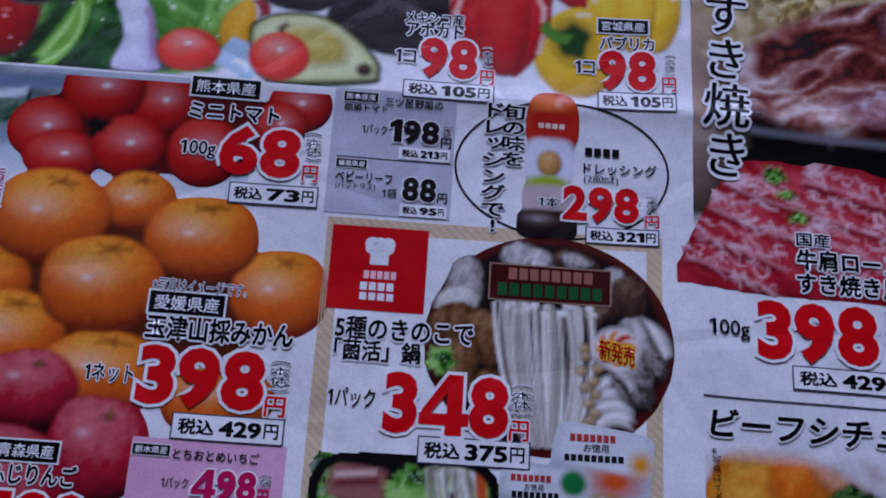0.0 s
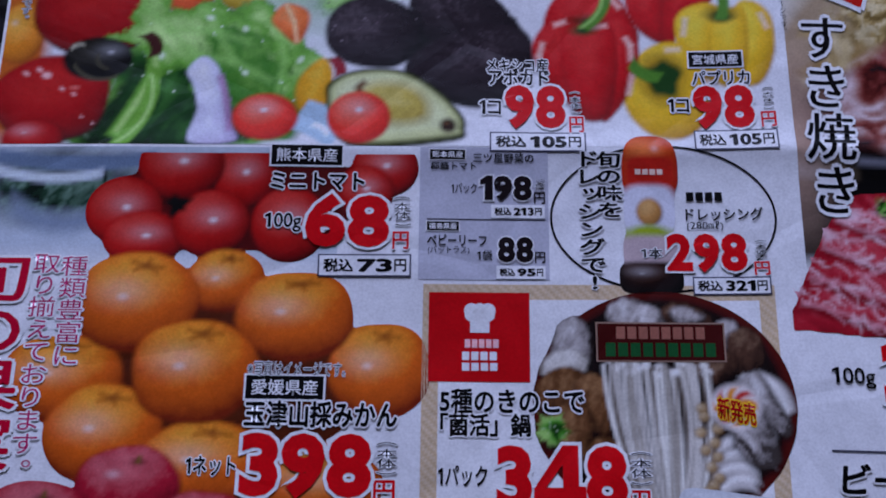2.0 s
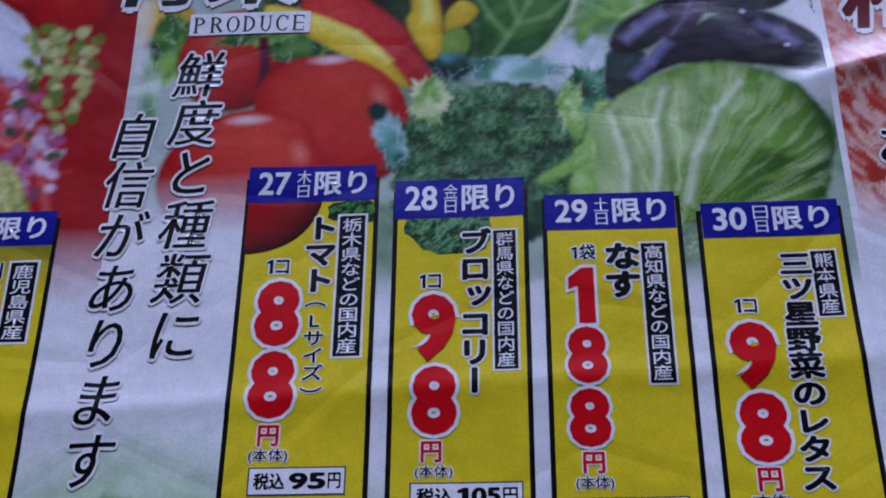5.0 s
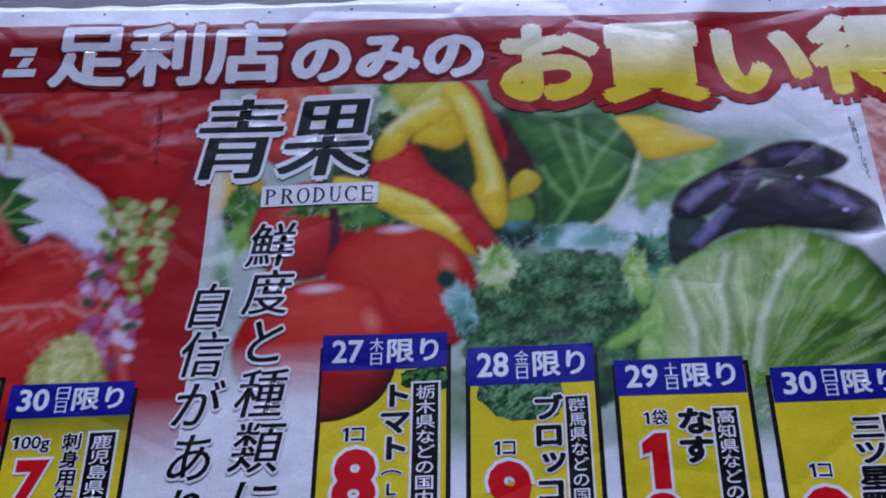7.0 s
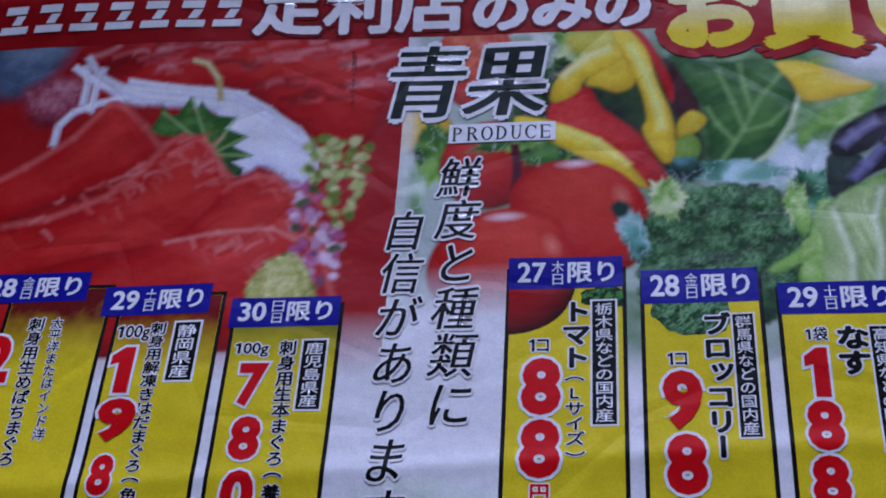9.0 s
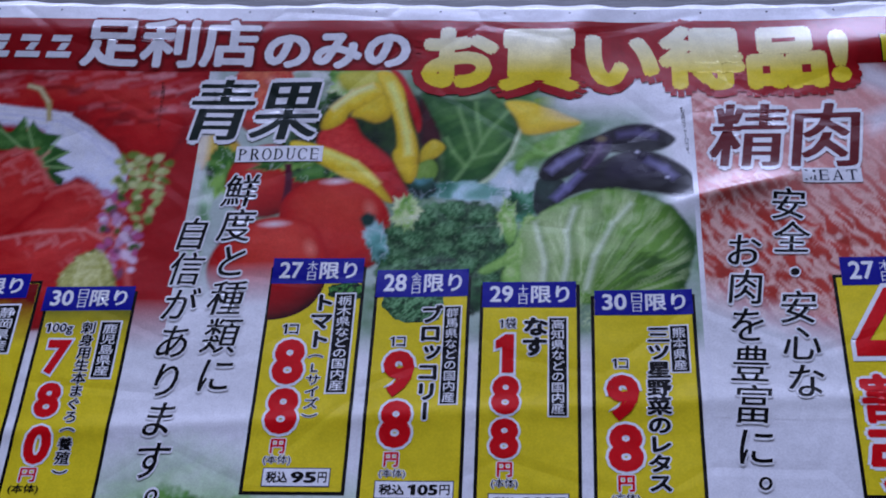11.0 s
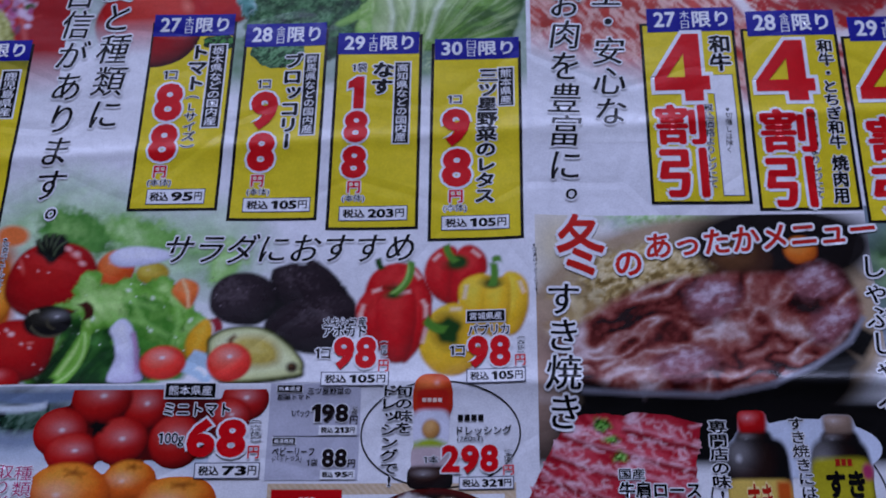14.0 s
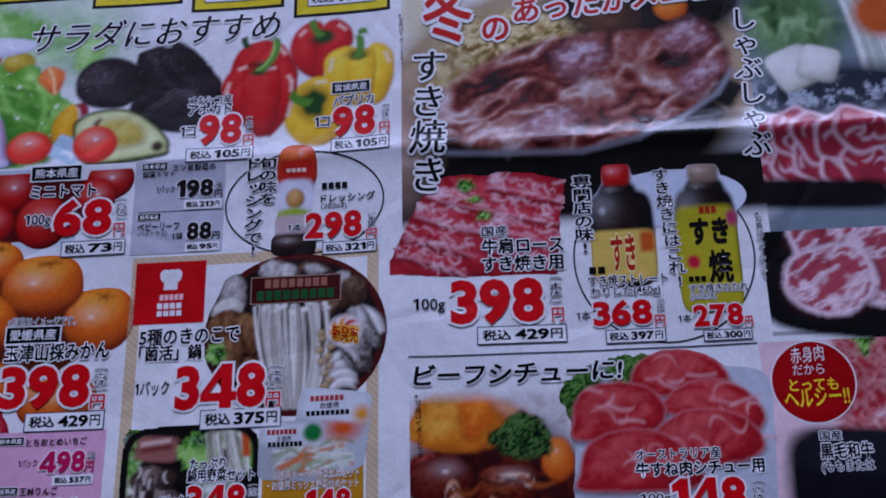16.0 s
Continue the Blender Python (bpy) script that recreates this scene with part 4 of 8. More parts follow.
top.fruit(-101.7, 151.0, 10.0, 12.1, col("9c3c24"), col("d0584c"), col("e8a078"), 0, 0.2, (0, 0.3), 0.05, 0.5)
top.frill(-83.0, 155.4, 7.7, 5.5, *spring, 0, 0.15, 4)
top.frill(-91.8, 154.4, 5.0, 6.8, col("889880"), col("b8c4b0"), col("dce0d8"), 0, 0.15, 4)
top.fruit(-115.1, 133.1, 8.1, 5.1, col("b89828"), col("dcc050"), col("ecdc90"), 10, 0.1)
top.stroke(-113.6, 128.6, -112.2, 134.0, 1.6, col("c83c28"), 0.5)
top.frill(-111.1, 127.9, 3.8, 7.6, *moss, 0, 0.1, 4)
top.frill(-117.0, 113.1, 5.2, 15.7, col("7ca078"), col("a8c4a4"), col("d0dccc"), 0, 0.1, 6, 0)
top.fruit(-99.9, 124.8, 9.5, 10.6, col("841c18"), col("c0342c"), col("d86450"), 0, 0.1)
top.frill(-88.5, 128.7, 6.3, 5.1, *moss, 0, 0.15, 4)
top.frill(-93.7, 130.8, 9.5, 2.8, *moss, 10, 0.15, 4)
# lettuce leaf and its veins, pale leaves behind
top.shape([(-56.9, 149.3), (-44.4, 150.0), (-35.1, 150.2), (-25.4, 141.6), (-28.0, 132.6), (-35.4, 127.9), (-40.0, 120.8), (-49.7, 120.1), (-61.3, 120.8), (-65.0, 127.1), (-64.4, 142.3)], col("3c6c34"), col("7ca468"), col("bcd0a8"), (0.4, 0.3), 2.0, 8, 0.4, 4.0, True, 1.0)
top.shape([(-47.7, 121.2), (-46.3, 126.7), (-41.2, 128.9), (-36.5, 126.7), (-35.9, 121.8), (-39.4, 117.2), (-47.0, 117.6)], col("a0b8b4"), col("d0dcdc"), col("e8ecf0"), (0, 0.4), 1.0, 4, 0.4, 2.5, True, 1.2)
top.shape([(-41.6, 129.5), (-36.7, 134.4), (-25.9, 141.3), (-27.2, 135.1), (-31.1, 131.5), (-37.2, 129.9), (-40.5, 125.7)], col("5c8c3c"), col("94bc68"), col("ccdcac"), (0.2, 0.4), 0.8, 4, 0.3, 3.0, True, 0.8)
top.shape([(-77.8, 150.9), (-70.4, 151.9), (-62.2, 146.2), (-59.6, 136.9), (-58.2, 124.2), (-65.3, 119.8), (-71.0, 127.4), (-75.9, 135.2), (-81.0, 138.0)], col("14201a"), col("2c4428"), col("4c6c38"), (0, 0.2), 1.5, 4, 0.4, 3.0)
top.shape([(-64.7, 148.3), (-61.6, 148.8), (-58.5, 138.1), (-59.3, 133.0), (-62.3, 133.2), (-64.6, 137.1)], col("2c0c10"), col("501820"), col("783038"), (0, 0), 1.0, 3)
green_body = (col("1c4420"), col("44783c"), col("7ca85c"))
top.shape([(-64.2, 150.3), (-55.9, 148.3), (-47.6, 148.7), (-43.2, 146.3), (-39.5, 140.0), (-42.1, 132.1), (-46.2, 125.5), (-50.3, 122.3), (-57.3, 122.7), (-58.1, 130.4), (-59.3, 138.8)], *green_body, (-0.1, 0.25), 0.5, 5, 0.16, 3.5, True, 0.5, (35, 2.5, 0.22))
for vein in ([(-55.3, 124.1), (-50.9, 131.3), (-47.3, 138.8), (-42.8, 144.9)], [(-50.9, 131.3), (-52.5, 137.8), (-55.0, 145.8)], [(-49.1, 135.0), (-50.2, 141.6), (-50.8, 147.6)], [(-52.6, 128.3), (-55.8, 132.8), (-57.6, 136.8)], [(-50.9, 130.7), (-45.8, 132.3), (-42.5, 136.0)]):
    top.line(vein, 0.5, col("98bc7c"), 0.7)
top.line([(-39.7, 139.5), (-42.1, 132.1), (-46.2, 125.5), (-50.1, 122.3)], 0.9, col("d4e0bc"), 0.5)
top.shape([(-63.4, 129.5), (-63.3, 133.5), (-60.6, 136.3), (-57.7, 134.2), (-59.7, 131.1)], col("a89014"), col("d8c430"), col("ece07c"), (0, 0.4))
top.shape([(-65.0, 128.1), (-60.9, 130.6), (-59.1, 127.4), (-61.2, 123.2), (-65.1, 124.0)], col("5c8434"), col("8cac50"), col("b8cc80"), (0, 0.4))
sun_skin = (col("b89408"), col("e4cc20"), col("f4e878"))
top.shape([(-43.6, 147.7), (-36.4, 147.3), (-29.6, 144.0), (-25.7, 141.2), (-31.8, 138.6), (-38.9, 137.6), (-41.1, 142.4)], *sun_skin, (-0.1, 0.4), 0.5, 5, 0.1, 3.0)
top.shape([(-36.8, 148.3), (-32.1, 149.4), (-31.9, 146.0), (-35.0, 146.4)], col("6c8c28"), col("98b048"), col("c0d080"))
# sweet pepper strips
top.shape([(-88.4, 134.6), (-87.7, 139.6), (-81.0, 143.2), (-77.7, 137.8), (-70.4, 130.8), (-66.9, 123.5), (-65.1, 118.6), (-71.1, 118.9), (-78.9, 127.8), (-85.0, 131.9)], col("a01818"), col("cc3430"), col("e46454"), (-0.3, 0.3), 0.5, 6, 0.2, 1.0)
top.shape([(-81.0, 144.5), (-75.7, 152.2), (-71.5, 147.3), (-71.3, 143.3), (-74.6, 141.4), (-78.1, 142.8)], *sun_skin, (-0.2, 0.4), 0.5, 4)
top.shape([(-84.7, 156.7), (-75.6, 157.6), (-73.5, 153.4), (-80.9, 151.1), (-84.1, 152.6)], col("a09c20"), col("d0cc58"), col("e8e498"), (0, 0.4), 0.8, 4)
top.shape([(-88.2, 140.9), (-86.4, 146.0), (-80.9, 151.4), (-75.6, 153.8), (-73.4, 150.7), (-77.2, 147.4), (-81.0, 145.0), (-82.8, 141.7), (-86.6, 139.6)], *sun_skin, (-0.2, 0.5), 0.4, 3)
top.line([(-85.7, 146.0), (-80.9, 150.7), (-76.2, 152.8)], 1.2, col("f4ecb4"), 0.9)
top.shape([(-72.4, 157.8), (-69.4, 156.3), (-66.1, 149.7), (-63.7, 142.3), (-64.3, 138.2), (-66.1, 142.7), (-68.8, 151.2)], col("8c0c14"), col("cc2024"), col("dc5048"), (0, 0.2))
top.shape([(-75.4, 156.5), (-72.0, 156.9), (-68.8, 151.9), (-66.9, 143.8), (-64.5, 135.8), (-63.8, 129.5), (-64.5, 124.6), (-66.5, 123.9), (-68.9, 128.3), (-70.2, 132.1), (-69.3, 135.1), (-70.2, 141.3), (-72.6, 148.7)], *sun_skin, (-0.1, 0.3), 0.4, 3)
top.line([(-71.9, 153.4), (-69.3, 146.5), (-67.2, 138.6), (-66.3, 132.1)], 1.3, col("f4ec9c"), 1.0)
top.shape([(-94.3, 136.4), (-85.0, 133.9), (-76.7, 128.9), (-71.8, 122.5), (-69.4, 118.0), (-74.3, 120.2), (-80.9, 125.2), (-89.0, 130.6), (-94.2, 133.0)], *sun_skin, (0, 0.5), 0.4, 3)
top.line([(-87.1, 133.5), (-78.9, 129.7), (-73.0, 123.6)], 0.9, col("f0e890"), 0.9)
top.stroke(-95.0, 129.6, -94.6, 118.5, 1.8, col("6c2040"), 0.5)
ripe = (col("780c0c"), col("c42a20"), col("e47058"))
for body, shine, cheek in (([(-95.6, 114.5), (-94.9, 119.6), (-90.3, 124.1), (-83.0, 125.2), (-75.7, 122.9), (-70.8, 117.5), (-69.2, 110.9), (-70.5, 103.4), (-75.9, 99.2), (-87.0, 99.6), (-93.9, 106.5)], [(-83.0, 124.4)], [(-74.4, 116.5)]), ([(-110.1, 97.3), (-110.1, 103.8), (-106.5, 109.8), (-100.6, 113.5), (-93.5, 114.4), (-86.7, 111.6), (-83.6, 105.0), (-82.7, 99.5), (-84.3, 93.1), (-89.8, 87.6), (-97.0, 86.8), (-105.4, 89.7)], [(-96.3, 112.4)], [(-87.3, 105.7)])):
    top.shape(body, *ripe, (0.1, 0.55), 0.4, 6, 0.05, 2.0)
    top.solid(*shine[0], 4.6, 1.3, col("f0dcdc"), 3, 1.8)
    top.solid(*cheek[0], 2.0, 3.4, col("e89c88"), 20, 3.0, much=0.75)
bro = (col("24442c"), col("4c7c50"), col("8cb488"))
top.shape([(-72.4, 103.4), (-70.6, 109.5), (-65.1, 114.9), (-58.5, 118.0), (-51.8, 118.4), (-45.8, 116.4), (-42.2, 111.1), (-41.0, 104.4), (-42.4, 97.9), (-45.3, 91.7), (-49.9, 87.7), (-68.4, 88.4), (-71.3, 95.8)], *bro, (-0.1, 0.5), 0.5, 8, 0.5, 2.5, True, 1.6)
for cx, cy, clump in zip(*zip(*[(-66.9, 109.9), (-61.3, 113.6), (-54.7, 115.7), (-48.2, 113.7), (-44.2, 107.9), (-44.1, 101.2), (-47.0, 96.0), (-52.2, 100.5), (-56.7, 105.0), (-61.3, 103.0), (-65.9, 101.0), (-55.7, 110.6), (-63.2, 107.5), (-50.2, 107.0), (-55.0, 96.3), (-61.3, 95.5), (-66.8, 95.7)]), (3, 3, 3.2, 3, 3, 2.6, 3, 3.6, 3.6, 3.2, 3, 3, 2.8, 3.2, 3.4, 3.2, 3)):
    top.solid(cx + 0.5, cy - 1.0, clump * 1.05, clump * 0.95, col("284830"), 0, 1.8, 0.1, 0.3)
    top.shape([(cx + clump * 1.05 * math.cos(k * 0.7), cy + clump * 0.9 * math.sin(k * 0.7)) for k in range(9)], *bro, (-0.3, 0.7), 0.7, 2.5, 0.55, 0.8, True, 0.9)
spray = np.clip((cloud(top.x, top.y, 0.7, 31, 2) - 0.52) * 6, 0, 1) * np.clip(1.2 - np.hypot((top.x + 56.5) / 15, (top.y - 106) / 12.5), 0, 0.35)
top.wash(spray, col("90b488"))
top.ruffle(-59.6, 92.1, 7.8, 7.4, *bro, 0, 1.6, 0.25)
top.fruit(-61.6, 87.8, 4.1, 2.6, col("1c4c2c"), col("3c7c44"), col("6ca060"), 0, 0)
top.frill(-53.2, 121.4, 9.5, 2.7, col("4c8c74"), col("90bcac"), col("c4dcdc"), -4, 0.12, 5, 0)
top.frill(-66.0, 115.6, 3.2, 4.7, *spring, 0, 0.2, 3)
top.frill(-62.2, 122.2, 3.2, 3.0, col("1c3c34"), col("3c6c5c"), col("74a4a4"), 0, 0.12, 4, 0)
top.frill(-39.7, 116.7, 3.7, 4.5, col("1c5c38"), col("4c9068"), col("a4ccb4"), 0, 0.2, 4, 0)
top.frill(-42.7, 113.6, 2.0, 4.9, *spring, 0, 0.2, 3)
top.frill(-72.5, 108.2, 2.4, 6.0, col("3c7468"), col("84b8ac"), col("c4dcdc"), 15, 0.15, 4, 0)
top.solid(-74.7, 113.5, 1.7, 1.9, col("2c544c"), 0, 0.5, 0.1)
egg = (col("06040c"), col("1c1028"), col("44345c"))
top.wash(np.clip((top.x + 13) / 6, 0, 1) * np.clip((top.y - 131) / 5, 0, 1), WHITE)
top.wash(np.clip((top.x + 36) / 8, 0, 1) * np.clip((top.y - 141) / 7, 0, 1), WHITE)
top.wash(np.clip((top.x + 9) / 5, 0, 1) * np.clip((top.y - 108) / 8, 0, 1), WHITE)
top.shape([(-36.5, 122.5), (-35.0, 124.8), (-29.8, 124.0), (-30.2, 118.7), (-33.2, 114.8), (-36.5, 114.9)], col("1c2c24"), col("30443c"), col("5c7468"))
top.shape([(-24.1, 135.4), (-16.9, 139.9), (-10.0, 140.5), (-5.1, 137.5), (-3.8, 135.0), (-8.1, 132.2), (-16.7, 131.8), (-23.4, 132.6)], *egg, (0, 0.6), 0.4, 4, 0.04)
top.shape([(-35.5, 126.6), (-33.2, 130.8), (-27.1, 134.8), (-21.6, 136.8), (-21.3, 132.5), (-25.6, 127.1), (-30.7, 124.2), (-34.9, 124.3)], *egg, (-0.2, 0.6), 0.4, 4, 0.04)
top.shape([(-23.9, 126.7), (-16.7, 131.8), (-9.1, 132.0), (-2.2, 127.2), (0.2, 122.6), (0.4, 118.8), (-3.3, 118.2), (-11.3, 120.3), (-21.5, 121.1), (-25.1, 123.2)], *egg, (0, 0.6), 0.4, 5, 0.04)
top.shape([(-32.3, 117.0), (-29.1, 123.1), (-24.7, 128.0), (-20.9, 130.5), (-20.7, 121.8), (-24.1, 121.2), (-28.2, 119.5)], *egg, (-0.4, 0.3), 0.4, 3, 0.04)
top.line([(-32.9, 126.9), (-30.6, 129.2), (-26.3, 132.2)], 1.1, col("a8a4c4"), 1.2)
top.line([(-31.8, 119.0), (-29.0, 122.2), (-26.0, 125.9)], 1.0, col("9c98c0"), 1.2)
top.line([(-10.3, 129.4), (-6.7, 126.9), (-4.6, 124.3)], 0.9, col("9490b4"), 1.2)
top.line([(-16.7, 137.3), (-12.2, 138.1), (-8.5, 136.8)], 0.7, col("7c7498"), 1.2)
for x, y in [(-12.7, 132.0), (-6.1, 124.2)]:
    top.solid(x, y, 0.8, 0.6, col("e4e4f0"), 0, 0.8)
top.shape([(-22.3, 136.6), (-19.5, 137.2), (-18.4, 134.4), (-20.2, 130.0), (-23.8, 127.2), (-26.1, 127.3), (-24.2, 132.1)], col("281830"), col("4c3858"), col("7c6888"), (-0.2, 0.2), 0.4, 3, 0.3)
for x, y in [(-21.0, 136.2)]:
    top.solid(x, y, 1.2, 0.9, col("94886c"), 0, 0.5)
top.line([(-21.1, 135.0), (-22.6, 131.0), (-25.0, 127.5)], 0.4, col("8c7c94"), 0.5)
# head of lettuce: pale ribs at the cut side, green folds over the crown
top.shape([(-43.3, 92.7), (-43.2, 100.7), (-39.8, 109.7), (-40.2, 112.2), (-36.8, 114.1), (-35.0, 109.5), (-34.1, 101.9), (-35.6, 92.4)], *spring, (-0.3, 0.3), 0.5, 4, 0.3, 2.0, True, 1.0)
top.shape([(-48.7, 99.0), (-44.5, 102.1), (-40.2, 104.9), (-39.9, 102.2), (-43.2, 99.9), (-46.9, 97.9)], *spring, (0, 0.4), 0.4, 2, 0.2)
top.shape([(-43.9, 115.2), (-41.4, 114.3), (-40.2, 109.7), (-41.9, 105.5), (-43.5, 109.5)], *spring, (0, 0.4), 0.4, 2, 0.3)
crisp = [(-39.8, 95.7), (-38.8, 104.3), (-39.6, 109.7), (-36.9, 113.0), (-32.9, 116.3), (-28.1, 119.1), (-22.3, 121.2), (-15.0, 121.0), (-7.8, 117.5), (-3.0, 112.4), (-0.7, 106.3), (-2.0, 99.6), (-3.4, 94.4), (-5.5, 88.9), (-26.1, 90.0), (-39.8, 92.5)]
top.shape(crisp, col("3c6820"), col("84ac50"), col("d4e0b4"), (-0.95, 0.25), 0.4, 5, 0.2, 5.0, True, 0.4, None, 0.2)
rx, ry = (-27.7, 87.0)
r, u, v = top.inside(-19.5, 101.5, 19.5, 22.0)
way, far = np.arctan2(top.y - ry, top.x - rx), np.hypot(top.x - rx, top.y - ry)
wob = cloud(top.x, top.y, 7, 41, 2)
rib = cloud(way * 11 + 1.6 * wob, far / 26 + wob, 1.0, 44, 3)
inside = np.clip((0.93 - r) * 8, 0, 1)
top.wash(inside * np.clip((rib - 0.56) * 6, 0, 0.5) * np.clip(1 - 0.6 * u, 0.3, 1), col("d8e4b8"))
top.wash(inside * np.clip((0.46 - rib) * 6, 0, 0.75) * np.clip(0.5 + u, 0.3, 1), col("34601c"))
fine = cloud(way * 34 + 2.5 * wob, far / 9, 1.0, 47, 2)
top.wash(inside * np.clip((fine - 0.55) * 4, 0, 0.3), col("c8d8a4"))
for seam in ([(-34.6, 93.9), (-33.7, 100.8), (-35.1, 107.5), (-36.2, 112.0)], [(-30.2, 93.8), (-28.7, 101.7), (-29.0, 109.5), (-27.1, 116.2)], [(-24.9, 93.6), (-22.8, 102.5), (-18.8, 111.3), (-14.5, 116.8)]):
    top.line(seam, 0.9, col("e4ecd4"), 1.0, 0.5)
    top.line([(x + 0.9, y - 0.3) for x, y in seam], 0.7, col("86a458"), 0.9, 0.5)
low = np.clip((104 + 0.05 * (top.x + 60) - top.y - 7 * np.clip((top.x + 95) / 20, 0, 1)) / 12, 0, 1)
top.wash(low * np.clip((-88 - top.x) / 6, 0, 1), WHITE)
top.wash(np.clip((83 - top.y) / 6, 0, 1), WHITE)
top.wash(np.clip((-114 - top.x) / 2, 0, 1) * 0.6, WHITE)
top.done()
text("青果", -121.1, 136.1, -88.1, 155.4, col("14342c"), 0.028, WHITE, 0.04, lay=10, lean=0.15, level=0.08)
patch("white_strip", -108.0, 130.2, -86.9, 134.8, WHITE, lay=8)
capitals("PRODUCE", -107.4, 130.7, -87.2, 134.0, col("14342c"))
column("鮮度と種類に", -105.4, 126.9, -104.3, 67.7, 8.3, BLACK, 0.013, WHITE, 0.045, level=0.1, lean=0.14)
column("自信があります。", -115.1, 114.5, -114.9, 37.9, 8.0, BLACK, 0.013, WHITE, 0.045, level=0.1, lean=0.14)

# four dated produce offers
B1 = dated_box("27", "木", -95.5, 44.9, -73.9, 44.4, 100.5, -95.2, 96.1, -74.5, 102.9)
B2 = dated_box("28", "金", -71.5, 41.9, -50.2, 41.7, 97.5, -71.3, 92.2, -50.8, 99.5)
B3 = dated_box("29", "土", -48.0, 39.2, -26.4, 39.0, 95.0, -47.6, 89.1, -27.2, 95.8)
B4 = dated_box("30", "日", -24.1, 36.4, -1.9, 35.2, 92.0, -23.3, 87.0, -2.4, 93.3)
crown = Photo("broccoli_picture", -71, 84, -51, 96, 0.35, 6, YELLOW)
crown.ruffle(-62.5, 90.9, 6.6, 5.7, *bro, 0, 1.5, 0.3)
crown.done(True)
skin = Photo("tomato_picture", -95, 86, -74.5, 98, 0.35, 6, YELLOW)
skin.fruit(-95.1, 100.0, 12.7, 13.6, *tomato, 0, 0.6, (-0.05, 0.86), 0.02)
skin.ruffle(-77.6, 94.1, 4.5, 2.2, *green_leaf, 0, 1.5, 0.4)
skin.done(True)

label("栃木県などの国内産", -80.0, 68.2, -75.9, 93.2, B1, vertical=True)
column("トマト", -82.7, 93.5, -83.0, 79.2, 5.2, BLACK, 0.045, WHITE, 0.06, B1)
column("（Lサイズ）", -83.1, 78.7, -82.9, 61.2, 3.4, BLACK, 0.02, WHITE, 0.06, B1)
text("1コ", -91.1, 82.9, -87.6, 85.5, BLACK, 0.02, WHITE, 0.08, B1)
price("8", -92.3, 70.2, -85.4, 81.6, parent=B1)
price("8", -92.3, 58.3, -85.4, 69.4, parent=B1)
text("円", -90.3, 53.9, -87.2, 57.3, RED, 0.03, WHITE, 0.06, B1)
text("(本体)", -91.4, 51.3, -85.7, 53.6, BLACK, 0.01, WHITE, 0.08, B1)
tag("税込95円", -91.2, 46.4, -77.1, 50.7, B1)

label("群馬県などの国内産", -55.7, 65.4, -52.2, 89.5, B2, vertical=True)
column("ブロッコリー", -58.5, 90.0, -58.7, 61.3, 5.0, BLACK, 0.045, WHITE, 0.06, B2)
text("1コ", -67.1, 79.5, -63.8, 82.0, BLACK, 0.02, WHITE, 0.08, B2)
price("9", -68.2, 67.0, -61.5, 78.5, parent=B2)
price("8", -68.0, 55.3, -61.3, 66.2, parent=B2)
text("円", -66.5, 51.1, -63.5, 54.4, RED, 0.03, WHITE, 0.06, B2)
text("(本体)", -67.3, 48.6, -61.9, 50.7, BLACK, 0.01, WHITE, 0.08, B2)
tag("税込105円", -68.0, 44.1, -51.9, 48.1, B2)

label("高知県などの国内産", -33.0, 62.7, -29.3, 86.4, B3, vertical=True)
column("なす", -35.8, 86.7, -36.2, 76.8, 5.6, BLACK, 0.05, WHITE, 0.06, B3)
text("1袋", -43.7, 83.6, -40.0, 86.4, BLACK, 0.02, WHITE, 0.08, B3)
price("1", -44.6, 72.8, -39.9, 82.2, parent=B3)
price("8", -45.0, 62.8, -39.1, 72.2, parent=B3)
price("8", -45.1, 53.0, -39.1, 62.0, parent=B3)
text("円", -43.4, 49.0, -40.3, 52.3, RED, 0.03, WHITE, 0.06, B3)
text("(本体)", -44.5, 46.5, -39.2, 48.7, BLACK, 0.01, WHITE, 0.08, B3)
tag("税込203円", -45.1, 41.5, -28.9, 45.5, B3)

label("熊本県産", -7.5, 73.0, -3.9, 84.2, B4, vertical=True)
column("三ツ星野菜のレタス", -9.9, 84.3, -11.0, 45.6, 5.0, BLACK, 0.045, WHITE, 0.06, B4)
text("1コ", -19.8, 73.8, -16.5, 76.2, BLACK, 0.02, WHITE, 0.08, B4)
price("9", -21.2, 61.5, -14.4, 72.3, parent=B4)
price("8", -21.1, 50.1, -14.0, 60.9, parent=B4)
text("円", -19.3, 45.8, -16.0, 49.4, RED, 0.03, WHITE, 0.06, B4)
text("(本体)", -20.6, 43.3, -15.1, 45.5, BLACK, 0.01, WHITE, 0.08, B4)
tag("税込105円", -21.0, 38.5, -5.1, 42.4, B4)

# ---- salad row ----
salad = Photo("salad_picture", -125.4, 0.5, -0.8, 60, 0.4, 2, PAPER, "printed photograph of salad, avocados and bell peppers")
lett = (col("2a5a18"), col("68a440"), col("acd080"))
pale = (col("88b870"), col("b4d49c"), col("d8e4cc"))
mist = (col("78a85c"), col("a8cc90"), col("d8e8cc"))
salad.shape([(-125.4, 42.6), (-122.0, 47.2), (-116.0, 49.8), (-109.9, 51.9), (-98.6, 48.6), (-89.2, 44.3), (-82.0, 42.2), (-70.5, 42.1), (-66.4, 38.6), (-65.4, 32.6), (-69.1, 26.9), (-81.0, 25.0), (-103.8, 29.9), (-122.0, 34.9)], *mist, (0, 0.4), 9.0, 9, 0.5, 6.0, True, 2.0)
